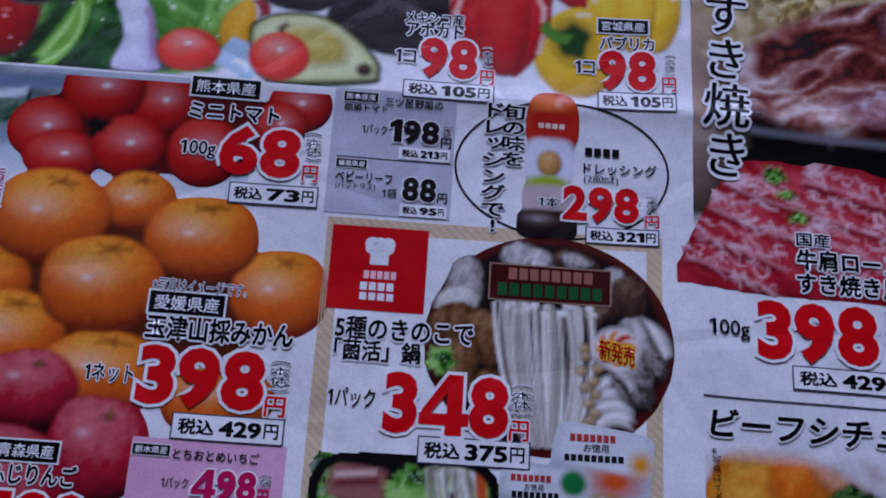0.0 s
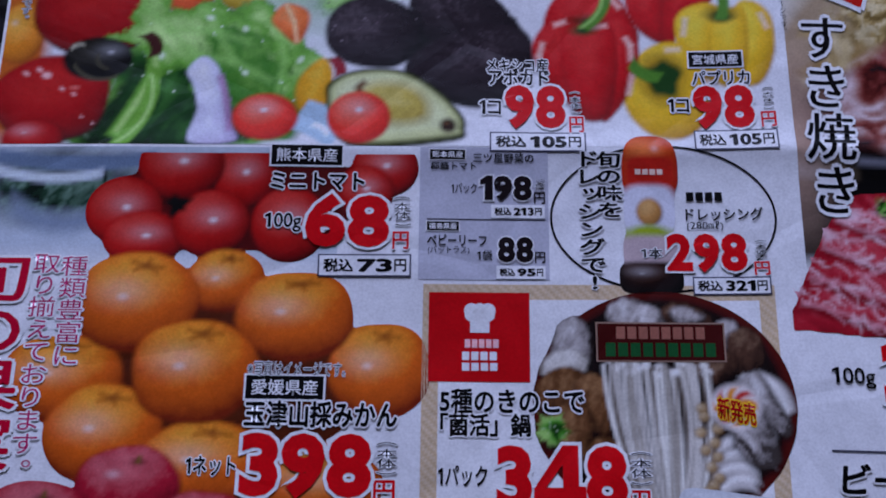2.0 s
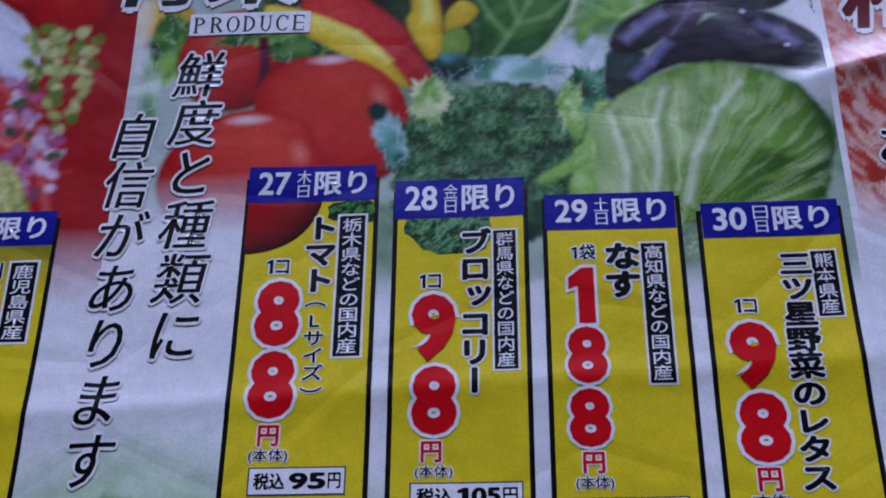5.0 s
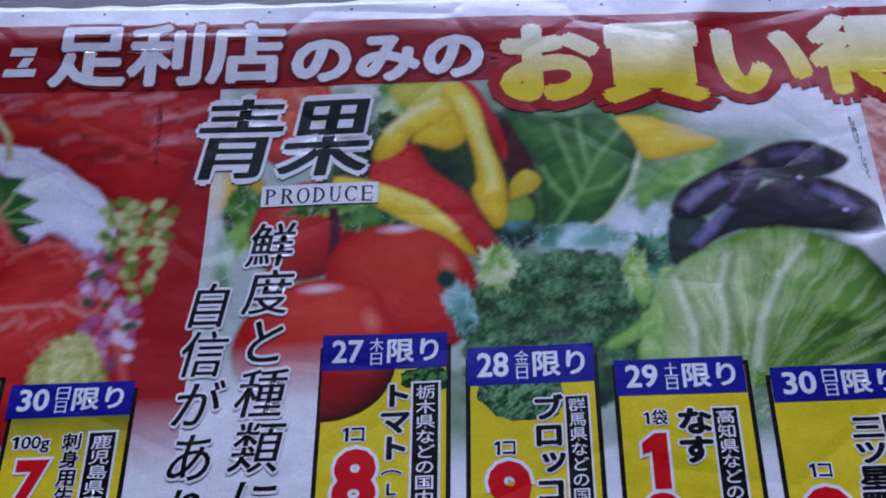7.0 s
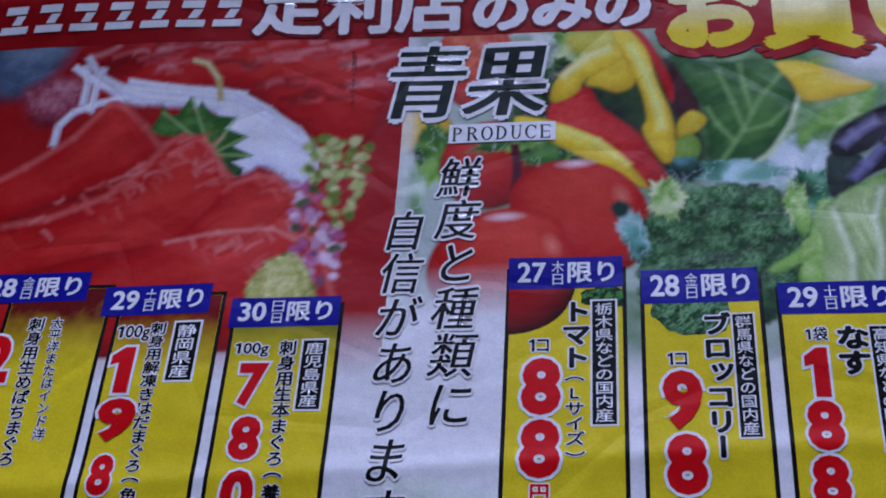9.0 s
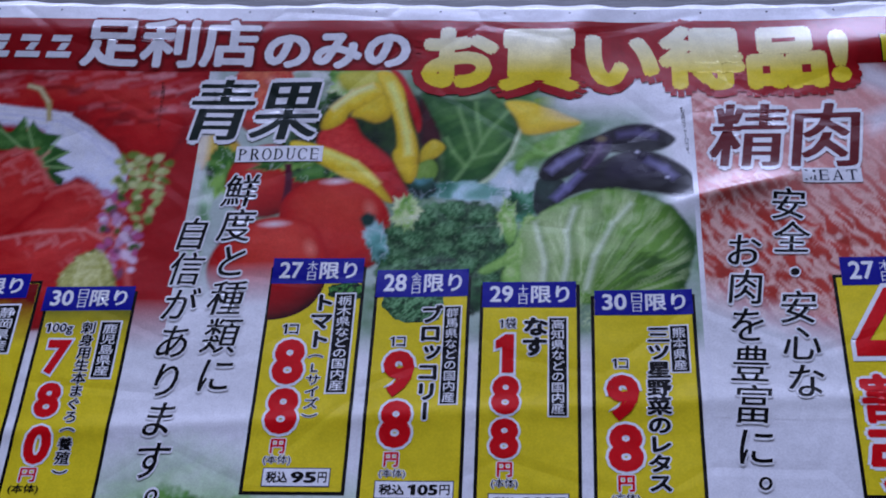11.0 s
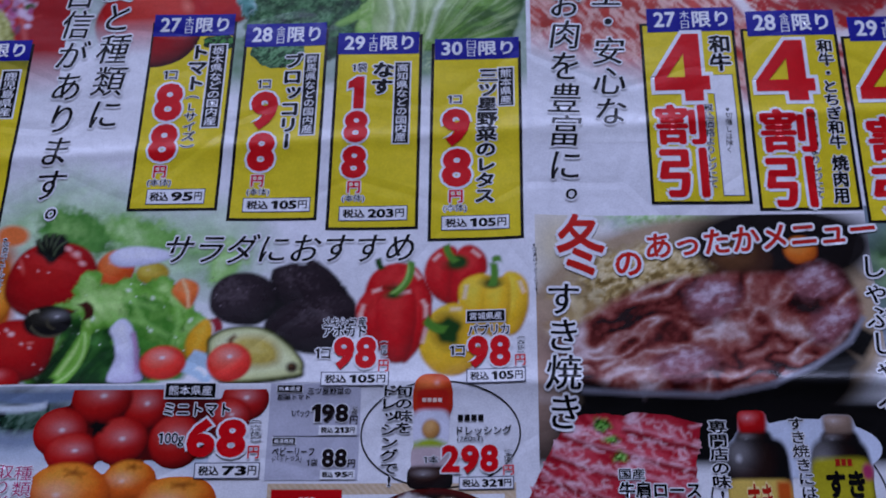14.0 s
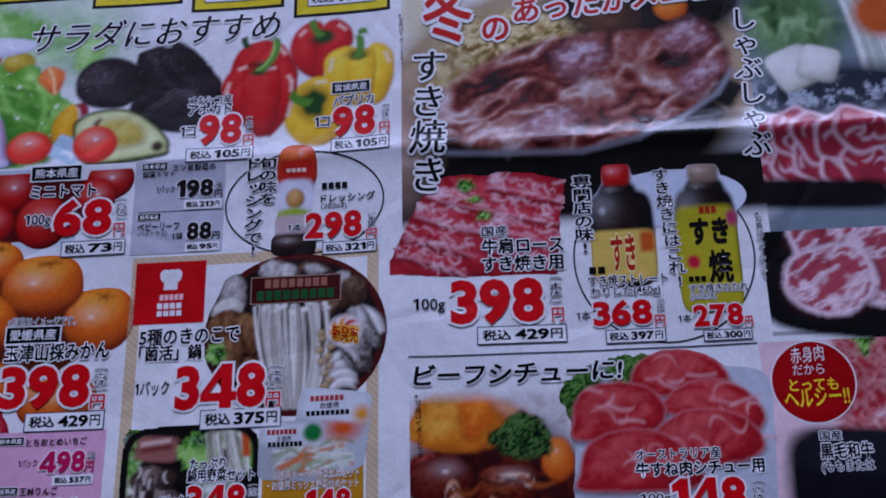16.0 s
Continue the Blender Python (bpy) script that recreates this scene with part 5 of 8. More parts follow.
salad.shape([(-116.0, 43.0), (-110.1, 46.1), (-102.6, 43.9), (-96.8, 38.8), (-99.0, 33.8), (-107.8, 33.9), (-114.3, 36.9)], col("3c7430"), col("6ca050"), col("a4c880"), (0, 0.4), 1.2, 5, 0.4, 3.0, True, 2.0)
salad.shape([(-100.6, 41.8), (-93.7, 43.8), (-83.6, 39.7), (-81.5, 34.7), (-88.4, 32.8), (-95.5, 34.8)], col("68a048"), col("94c070"), col("c8e0ac"), (0, 0.4), 1.2, 5, 0.4, 3.0, True, 2.0)
salad.shape([(-74.6, 34.6), (-67.7, 36.6), (-65.4, 31.6), (-69.1, 26.9), (-73.3, 25.0)], col("7cb058"), col("b0d48c"), col("dcecc8"), (0, 0.4), 1.2, 5, 0.3, 3.0, True, 1.5)
salad.solid(-123.5, 18.0, 5.2, 19.0, col("c87828"), 0, 1.2)
salad.solid(-121.5, 38.4, 3.8, 2.7, col("e08a4c"), -10, 0.6)
salad.frill(-98.4, 8.7, 27.7, 10.0, col("163c18"), col("3c7430"), col("84b45c"), 0, 0.06, 7)
salad.fruit(-96.0, 29.1, 4.5, 5.1, col("b44c14"), col("dc7028"), col("f4ac68"), 0, 0.2)
salad.fruit(-87.2, 28.0, 3.9, 2.9, col("948418"), col("c0a830"), col("e0d470"), 0, 0.2)
salad.shape([(-97.8, 32.6), (-95.5, 34.6), (-91.2, 35.2), (-85.0, 34.2), (-83.1, 32.2), (-87.4, 30.6), (-93.4, 29.7), (-96.5, 30.4)], col("a8acc0"), col("dcdce6"), col("eeeef2"), (0, 0.5), 0.4, 3, 0.1)
salad.fruit(-123.0, 20.8, 3.9, 5.7, col("a86410"), col("e09a28"), col("f4cc68"), 0, 0.3)
salad.fruit(-110.4, 26.4, 10.9, 10.0, *tomato, 0, 0.0, (0.45, 0.45), 0.03, 0.1, 2.2, (-0.15, 0.55))
salad.solid(-105.8, 32.8, 2.1, 0.8, col("f0a8a0"), -30, 1.2)
salad.solid(-118.1, 30.2, 0.8, 2.9, col("dc7468"), 20, 1.2)
salad.solid(-111.6, 34.9, 3.4, 3.4, col("141810"), 0, 0.6, 0.2)
tips = ((-115.5, 37.3), (-113.7, 38.7), (-111.8, 38.9), (-110.1, 38.5), (-108.3, 36.8))
for i in range(5):
    salad.stroke(-111.3, 32.1, tips[i][0], tips[i][1], 1.5, col("1c2414"), 0.6)
    salad.stroke(-111.0, 32.9, tips[i][0], tips[i][1], 0.4, col("687458"), 0.6)
frill = (col("4c8430"), col("80b454"), col("b4d88c"))
salad.shape([(-108.7, 0.7), (-106.8, 8.6), (-102.9, 14.0), (-99.9, 17.6), (-92.0, 13.9), (-85.0, 9.4), (-85.8, 0.8)], col("0e2c12"), col("285c28"), col("5c9448"), (0.2, 0.3), 0.6, 5, 0.3, 3.5, True, 0.8, (60, 2.0, 0.25))
bright = (col("30701c"), col("84b850"), col("cce8a0"))
salad.shape([(-88.7, 25.0), (-82.8, 26.4), (-78.0, 21.2), (-75.9, 18.3), (-73.8, 17.5), (-72.0, 13.9), (-76.3, 8.5), (-76.9, 5.0), (-84.6, 5.0), (-89.3, 12.1)], *bright, (0.2, 0.2), 0.4, 4, 0.35, 3.5, True, 1.4)
salad.shape([(-109.1, 20.0), (-104.5, 22.1), (-105.3, 24.9), (-103.4, 28.0), (-99.1, 28.3), (-98.5, 25.5), (-93.1, 27.0), (-91.3, 28.1), (-88.7, 25.0), (-84.2, 22.7), (-78.9, 17.6), (-79.0, 12.1), (-81.5, 6.8), (-87.4, 8.5), (-93.6, 9.4), (-95.3, 13.9), (-100.2, 13.1), (-102.4, 17.6), (-105.7, 18.4)], *bright, (-0.1, 0.45), 0.35, 4, 0.3, 4.0, True, 1.2, (120, 2.5, 0.22))
salad.shape([(-91.8, 21.3), (-85.8, 21.3), (-80.4, 15.7), (-80.0, 9.4), (-84.8, 6.8), (-89.9, 9.4), (-92.1, 15.8)], col("2c6820"), col("5c9838"), col("98c468"), (0.3, 0.3), 1.0, 4, 0.35, 2.5, True, 1.5)
for vein in ([(-103.4, 26.1), (-98.6, 21.3), (-93.9, 16.7), (-90.8, 10.3)], [(-98.6, 21.3), (-92.6, 21.3), (-85.7, 19.4)], [(-93.9, 16.7), (-88.0, 15.7), (-81.9, 12.1)], [(-93.0, 26.0), (-90.9, 21.3), (-88.0, 15.7)], [(-80.8, 21.3), (-79.6, 15.7), (-80.5, 9.4)]):
    salad.line(vein, 0.4, col("a8d47c"), 1.0)
salad.line([(-101.1, 19.5), (-100.2, 14.0), (-102.9, 7.7), (-105.9, 1.7)], 2.2, col("88bc50"), 0.5)
salad.line([(-100.6, 17.6), (-100.3, 13.5), (-102.7, 8.1), (-105.5, 2.6)], 0.7, col("c4e094"), 0.5)
for i in range(26):
    k = random.random()
    x, y = random.choice([(-100.5, 23.2), (-91.2, 24.1), (-87.5, 21.3), (-80.4, 14.8), (-76.8, 9.4), (-83.9, 17.6), (-92.0, 13.9), (-102.0, 14.0), (-96.8, 12.1)])
    salad.solid(x + random.gauss(0, 2.5), y + random.gauss(0, 2), random.uniform(0.2, 0.6), random.uniform(0.15, 0.4), col("e4f0d8"), random.uniform(0, 180), 0.35)
salad.fruit(-116.5, 8.7, 9.5, 8.0, *tomato, 0, 0.0, (0.1, 0.55), 0.04, 0.1, 2.1, (-0.15, 0.6))
salad.solid(-117.8, 13.0, 1.1, 0.8, col("f4d4d0"), 0, 0.9)
salad.solid(-113.0, 10.7, 1.2, 0.5, col("e89488"), 0, 0.9)
for gleam, wide in (([(-107.7, 34.6), (-105.5, 33.3), (-103.9, 30.7)], 1.8), ([(-117.3, 32.9), (-118.7, 30.0)], 0.9), ([(-114.1, 29.0), (-111.5, 28.5)], 0.7), ([(-121.1, 13.3), (-119.0, 14.0), (-117.7, 12.9)], 1.2), ([(-115.0, 10.5), (-113.0, 9.5)], 0.9), ([(-111.3, 5.4), (-109.4, 4.2)], 0.6)):
    for x, y in gleam:
        salad.solid(x, y, wide * 0.8, wide * 0.5, col("f0c4be"), -30, 0.9)
salad.fruit(-109.8, 16.0, 5.7, 4.0, col("0a0a08"), col("1c1a14"), col("4c4838"), 0, 0.6, (0.35, 0.3))
salad.stroke(-113.6, 14.9, -106.4, 12.8, 0.6, col("6c6854"), -1.5)
salad.stroke(-114.4, 17.9, -112.3, 18.6, 0.7, col("b4b09c"), 0.4)
salad.stroke(-109.9, 16.9, -107.9, 14.1, 0.6, col("5c5844"), -0.8)
salad.stroke(-100.7, 14.6, -105.8, -0.5, 2.4, col("8cbc54"), 2.0)
salad.stroke(-100.9, 13.2, -105.1, 0.8, 0.6, col("bcdc90"), 2.2)
salad.stroke(-102.5, 20.5, -100.8, 16.4, 2.2, col("5c2c20"), 1.0)
salad.shape([(-82.2, 23.6), (-80.2, 26.5), (-76.6, 25.4), (-76.1, 22.6), (-77.8, 18.9), (-80.8, 21.3)], col("b85c1c"), col("e48840"), col("f4b880"), (-0.2, 0.5), 0.4, 3, 0.15)
salad.line([(-80.0, 26.3), (-78.5, 23.1), (-77.9, 19.2)], 0.5, col("f8d0a4"), 0.4)
salad.shape([(-95.2, 13.9), (-92.9, 16.5), (-90.4, 14.8), (-88.8, 10.3), (-88.3, 5.4), (-86.5, 1.2), (-94.0, 1.0), (-93.1, 6.8), (-94.1, 11.2)], col("b4a4c4"), col("dcdce8"), col("f0f0f4"), (-0.4, 0.3), 0.35, 4, 0.1)
salad.line([(-89.8, 13.0), (-88.5, 8.5), (-87.7, 3.1)], 0.9, col("bc98b8"), 0.5)
salad.shape([(-77.7, 9.4), (-76.9, 13.0), (-73.6, 16.3), (-71.9, 13.9), (-72.2, 9.4), (-73.4, 7.2), (-76.6, 6.6)], col("b88408"), col("e4b41c"), col("f8dc6c"), (-0.1, 0.4), 0.4, 3, 0.1)
salad.stroke(-76.9, 6.0, -70.5, 2.4, 6.0, col("c0d4e0"), 0.5)
salad.stroke(-74.7, 4.2, -72.2, 2.3, 1.0, col("ecf4f8"), 0.5)
salad.stroke(-72.0, 16.4, -70.6, 13.2, 2.0, col("a83c48"), 0.5)
salad.fruit(-118.5, 1.3, 5.0, 3.6, *tomato, 0, 0.4)
av = (col("161016"), col("43363c"), col("94868a"))
salad.solid(-56.5, 19.5, 6.0, 4.5, col("1c1418"), 0, 0.6)
salad.shape([(-59.9, 26.3), (-58.7, 29.3), (-55.3, 30.4), (-52.1, 30.0), (-50.8, 31.4), (-47.0, 29.1), (-43.7, 25.8), (-41.6, 21.5), (-45.6, 17.5), (-55.5, 19.3), (-58.9, 23.0)], *av, (-0.1, 0.6), 0.4, 6, 0.12, 0.8, True, 0.5, None, 0.12)
salad.shape([(-73.3, 20.3), (-72.9, 24.2), (-70.0, 27.4), (-64.7, 28.3), (-59.6, 26.0), (-57.5, 22.6), (-58.3, 18.4), (-62.1, 14.8), (-68.8, 15.2), (-72.2, 17.5)], *av, (-0.5, 0.4), 0.4, 7, 0.12, 0.7, True, 0, None, 0.16)
salad.shape([(-60.5, 13.9), (-58.0, 18.4), (-53.0, 21.5), (-47.1, 23.4), (-41.3, 22.2), (-39.6, 18.3), (-40.4, 12.9), (-43.3, 9.4), (-49.0, 7.4), (-55.5, 9.4)], *av, (-0.1, 0.6), 0.4, 7, 0.1, 0.8, True, 0, None, 0.14)
for (cx, cy), n in zip([(-69.8, 22.6), (-63.1, 24.9), (-52.1, 26.8), (-49.7, 19.8)], (26, 16, 18, 16)):
    for i in range(n):
        salad.solid(cx + random.gauss(0, 2.4), cy + random.gauss(0, 1.8), random.uniform(0.12, 0.3), random.uniform(0.12, 0.2), col(random.choice(("7c6c74", "6c5c64", "94888c"))), random.uniform(0, 90), 0.35)
salad.shape([(-72.8, 9.4), (-71.6, 12.5), (-67.1, 14.4), (-60.5, 14.2), (-54.9, 10.6), (-51.2, 6.4), (-50.6, 3.7), (-52.5, 1.3), (-69.0, 0.4)], col("24280c"), col("4c5420"), col("6c7838"), (0, 0.2), 0.35, 2)
salad.shape([(-72.1, 9.0), (-71.0, 12.1), (-66.9, 13.8), (-60.6, 13.5), (-55.4, 10.1), (-51.9, 6.1), (-51.5, 3.9), (-53.1, 2.4), (-69.0, 1.5)], col("b4b878"), col("d4d8a8"), col("e8eccc"), (0, 0.2), 0.5, 2.0, 0.06)
salad.shape([(-67.6, 9.4), (-65.4, 11.7), (-60.4, 11.7), (-57.1, 9.4), (-56.6, 5.8), (-60.3, 4.5), (-64.4, 5.4)], col("a08c34"), col("ccbc68"), col("e0d898"), (-0.3, 0.3), 1.2, 4, 0.15)
salad.line([(-66.6, 12.1), (-67.8, 11.0), (-67.3, 10.1)], 0.9, col("7c4c30"), 0.5)
salad.solid(-53.3, 4.2, 1.3, 1.3, col("4c3420"), 0, 0.5)
salad.solid(-53.6, 4.6, 0.7, 0.5, col("80603c"), 0, 0.5)
cherry = (col("c0281e"), col("e85440"), col("f8a088"))
salad.fruit(-82.2, 5.5, 5.2, 4.2, *cherry, 0, 0.9, (-0.05, 0.3))
salad.fruit(-67.4, 5.6, 5.0, 4.7, *cherry, 0, 0.9, (0.0, 0.3))
redp, yelp = (col("8c0c10"), col("d81c22"), col("f0605a")), (col("b48408"), col("ecc818"), col("f8e870"))
redp = (col("700810"), col("cc1820"), col("e86058"))
yelp = (col("a87c04"), col("e8c414"), col("f4e468"))
salad.shape([(-38.1, 23.0), (-36.2, 28.0), (-31.7, 30.3), (-27.0, 29.5), (-24.2, 25.5), (-22.7, 20.1), (-27.5, 17.4), (-37.3, 17.4)], *redp, (-0.2, 0.5), 0.35, 5, 0.08)
for lobe in ([(-24.7, 27.6), (-23.3, 32.0), (-19.8, 34.6), (-17.1, 33.2), (-17.8, 26.6), (-17.5, 19.6), (-20.3, 19.9), (-23.4, 22.9)], [(-17.1, 33.2), (-14.0, 34.7), (-10.9, 32.2), (-10.3, 28.1), (-12.2, 26.1), (-15.3, 24.7), (-17.1, 19.1), (-19.0, 21.0), (-18.4, 27.5)]):
    salad.shape(lobe, *redp, (-0.3, 0.5), 0.35, 4, 0.08)
for lobe in ([(-16.8, 23.3), (-15.2, 26.0), (-11.4, 27.2), (-9.3, 25.5), (-10.1, 18.1), (-10.1, 12.3), (-14.7, 14.6), (-16.4, 18.2)], [(-7.0, 25.9), (-3.9, 27.2), (-1.3, 24.1), (-1.1, 18.3), (-2.9, 13.0), (-5.5, 11.4), (-8.4, 13.6)], [(-10.3, 25.7), (-7.8, 26.2), (-5.5, 25.6), (-5.3, 18.9), (-6.8, 12.3), (-10.2, 11.9), (-11.5, 17.3)]):
    salad.shape(lobe, *yelp, (-0.3, 0.5), 0.35, 4, 0.06)
salad.shape([(-25.7, 10.7), (-23.9, 16.0), (-20.4, 19.2), (-16.6, 19.7), (-13.8, 17.3), (-11.9, 10.2), (-13.0, 4.9), (-16.9, 2.0), (-21.3, 2.6), (-24.5, 6.0)], *yelp, (-0.3, 0.5), 0.35, 6, 0.06)
salad.shape([(-21.8, 16.3), (-18.5, 17.3), (-15.8, 15.1), (-16.4, 9.3), (-20.1, 8.5), (-22.4, 11.6)], col("8c7004"), col("c8a810"), col("e8d450"), (0.2, -0.3), 1.2, 5, 0.06)
for lobe in ([(-39.8, 17.4), (-39.5, 20.6), (-37.1, 23.7), (-33.8, 24.6), (-32.1, 22.9), (-33.0, 13.8), (-32.2, 6.3), (-35.3, 9.4), (-38.0, 12.5)], [(-27.9, 22.9), (-25.7, 24.8), (-23.4, 22.1), (-22.7, 17.4), (-24.2, 11.6), (-26.4, 7.4), (-29.1, 5.3), (-29.4, 12.9)], [(-34.6, 22.5), (-31.2, 23.8), (-27.1, 22.7), (-26.3, 15.6), (-27.7, 7.2), (-30.2, 5.1), (-33.0, 6.9), (-35.1, 15.6)]):
    salad.shape(lobe, *redp, (-0.25, 0.5), 0.35, 5, 0.06)
for glint in ([(-38.2, 19.7), (-38.8, 17.4), (-38.6, 15.6)], [(-36.2, 23.1), (-34.5, 23.7)], [(-30.4, 22.5), (-27.9, 22.9)], [(-24.9, 20.6), (-24.1, 19.2), (-24.1, 16.5)], [(-27.1, 28.1), (-25.6, 26.2)], [(-22.5, 30.9), (-21.2, 32.3)], [(-13.7, 33.2), (-12.0, 31.7)], [(-15.0, 24.2), (-15.5, 21.0)], [(-3.0, 24.8), (-2.1, 22.0)], [(-24.0, 13.8), (-24.7, 10.2)], [(-18.4, 18.3), (-16.3, 18.4)]):
    salad.line(glint, 0.55, col("f8d8cc"), 0.5)
for x, y in [(-31.0, 23.7), (-17.7, 29.4), (-9.4, 25.0)]:
    salad.solid(x, y, 2.0, 1.0, col("1c4410"), 0, 0.9, 0.1)
stalk, stalk_dark = col("6c9c3c"), col("2c5c1c")
salad.solid(-17.0, 30.4, 2.2, 1.7, stalk_dark, 0, 0.5)
salad.stroke(-17.3, 30.4, -19.7, 34.8, 1.7, stalk, 0.6)
salad.solid(-31.6, 22.0, 1.8, 0.8, stalk_dark, 0, 0.5)
salad.stroke(-31.6, 22.4, -27.7, 30.8, 1.8, stalk, -1.4)
salad.stroke(-32.0, 22.5, -28.4, 30.2, 0.5, col("a8cc78"), -1.4)
salad.stroke(-34.2, 28.7, -35.3, 31.6, 1.5, stalk_dark, 0.3)
salad.solid(-9.1, 24.3, 1.7, 0.9, stalk_dark, 0, 0.5)
salad.stroke(-9.3, 23.9, -9.0, 29.8, 1.8, stalk, -0.5)
salad.stroke(-9.2, 30.3, -7.1, 30.7, 1.6, stalk, 0.5)
salad.solid(-19.1, 13.1, 2.8, 3.2, stalk_dark, 0, 0.6, 0.2)
salad.stroke(-19.5, 13.3, -24.1, 16.0, 2.2, stalk, 0.8)
salad.done()
text("サラダにおすすめ", -85.0, 30.5, -27.0, 38.4, BLACK, 0.012, WHITE, 0.045, lay=9, lean=0.22, level=0.1)
text("メキシコ産", -47.3, 14.2, -37.4, 16.8, BLACK, 0.02, WHITE, 0.08)
text("アボカド", -47.0, 11.7, -37.3, 14.7, BLACK, 0.03, WHITE, 0.08)
text("1コ", -48.4, 6.3, -45.0, 8.9, BLACK, 0.02, WHITE, 0.08)
price("98", -44.4, 3.7, -34.8, 11.8)
yen(-34.3, 3.1, -32.0, 6.1)
body_price(-33.3, 11.1, -33.1, 6.2, 1.7)
tag("税込105円", -46.8, -0.4, -31.8, 3.1)
label("宮城県産", -14.9, 15.1, -6.5, 17.8)
text("パプリカ", -14.6, 11.7, -5.5, 14.5, BLACK, 0.025, WHITE, 0.08)
text("1コ", -18.6, 6.9, -15.3, 9.4, BLACK, 0.02, WHITE, 0.08)
price("98", -14.7, 3.8, -5.2, 11.7)
yen(-4.3, 4.0, -2.0, 6.8)
body_price(-2.9, 11.5, -3.0, 6.8, 1.7)
tag("税込105円", -14.9, -0.0, -2.0, 3.6)
column("※写真はイメージです。", -122.9, 38.1, -122.6, 23.0, 1.8, BLACK, 0.0, WHITE, 0.08)
column("※写真はイメージです。", -1.8, 145.7, -1.0, 130.1, 1.1, BLACK, 0.0)
column("※写真はイメージです。", -128.7, 154.7, -128.1, 139.0, 1.3, col("5c3030"), 0.0)

# ---- lower left: tomatoes, mandarins, apples ----
bowl = Photo("salad_bowl_picture", -135, -30, -70, 0.0, 0.6, 1, col("c4ccd4"), "printed photograph of a glass salad bowl rim")
bowl.ruffle(-113.2, -6.8, 13.1, 5.6, col("1c3428"), col("3c5c48"), col("7c9484"), 0, 3, 0.3, 2)
bowl.stroke(-123.5, -1.6, -98.8, -1.9, 2.4, col("8c9cb0"), -1)
bowl.stroke(-123.4, -3.9, -106.8, -4.4, 1.6, col("dce4ec"), -1)
bowl.stroke(-120.2, -9.8, -107.3, -11.7, 3.0, col("98a4b4"), -2, 1.5)
bowl.wash(np.clip((-16 - bowl.y) / 5, 0, 1), WHITE)
bowl.done()
hoard = Photo("fruit_picture", -135, -105, -55, -1, 0.4, 2, WHITE, "printed photograph of cherry tomatoes, mandarins and apples")
hoard.solid(-84.0, -8.9, 21.2, 8.1, col("6c1412"), 0, 0.6)
for e in ((-84.7, -4.7, 5.0, 5.5), (-63.0, -3.3, 5.2, 4.8), (-66.0, -7.1, 4.5, 4.3), (-94.6, -2.9, 6.7, 5.9), (-102.9, -10.6, 6.0, 5.6), (-99.5, -15.1, 6.3, 4.5), (-89.4, -12.6, 6.0, 5.5), (-77.4, -12.7, 5.9, 6.2)):
    hoard.fruit(*e, col("5c0c10"), col("c0281e"), col("e0685a"), 0, 0.8, (0.05, 0.1))
hoard.solid(-94.8, -9.5, 1.6, 1.4, col("141c10"), 0, 0.5, 0.4)
orange = (col("8c3c04"), col("d8780c"), col("f4b848"))
hoard.solid(-87.8, -38.3, 23.2, 11.8, col("6c3808"), 0, 0.6)
hoard.solid(-101.1, -27.5, 6.1, 8.5, col("6c3808"), 0, 0.6)
for e in ((-86.6, -22.0, 6.0, 5.0), (-109.5, -37.4, 9.1, 6.6), (-99.5, -25.4, 9.0, 8.0), (-102.5, -45.6, 8.6, 7.3), (-63.0, -35.7, 7.5, 7.3), (-70.6, -52.9, 8.4, 6.0), (-87.7, -49.9, 9.7, 6.3), (-75.8, -27.4, 8.8, 7.0), (-90.1, -36.1, 9.3, 7.9)):
    hoard.fruit(*e, *orange, 0, 0.5, (-0.25, 0.1), 0.03, 0.16, 2.2, (-0.2, 0.95))
    for n in range(5):
        way = n * 1.26 + random.uniform(-0.3, 0.3)
        hoard.stroke(e[0] + 0.1 * e[2], e[1] + 0.72 * e[3], e[0] + (0.1 + 0.3 * math.cos(way)) * e[2], e[1] + (0.72 + 0.14 * math.sin(way)) * e[3], 0.3, col("b06c18"), 0.0, 0.5)
    hoard.solid(e[0] + 0.1 * e[2], e[1] + 0.72 * e[3], 0.22 * e[2], 0.12 * e[3], col("b07434"), 0, 3, much=0.8)
hoard.solid(-100.8, -64.9, 16.7, 9.6, col("340a0c"), 0, 0.6)
apple = (col("581020"), col("b83048"), col("dc8c90"))
for e in ((-98.2, -53.3, 7.5, 5.8), (-111.2, -59.0, 8.2, 6.4), (-86.8, -61.9, 7.6, 8.1), (-114.5, -71.0, 4.9, 9.2), (-100.1, -69.4, 9.8, 10.5)):
    hoard.fruit(*e, *apple, 0, 0.3, (-0.3, 0.3), 0.04, 0.3, 2.3, (-0.2, 0.9))
    hoard.solid(e[0] + 0.15 * e[2], e[1] + 0.62 * e[3], 0.24 * e[2], 0.13 * e[3], col("6c2c1c"), 0, 2, much=0.9)
    hoard.stroke(e[0] + 0.15 * e[2], e[1] + 0.58 * e[3], e[0] + 0.18 * e[2], e[1] + 0.78 * e[3], 0.6, col("8c7040"))
hoard.done(True)
label("熊本県産", -80.7, -2.9, -69.7, 0.4)
text("ミニトマト", -80.6, -7.1, -66.1, -4.1, BLACK, 0.03, WHITE, 0.07)
text("100g", -81.2, -14.0, -75.6, -10.9, BLACK, 0.015, WHITE, 0.07)
price("68", -75.0, -16.4, -62.1, -7.6)
yen(-61.6, -16.7, -59.1, -13.8)
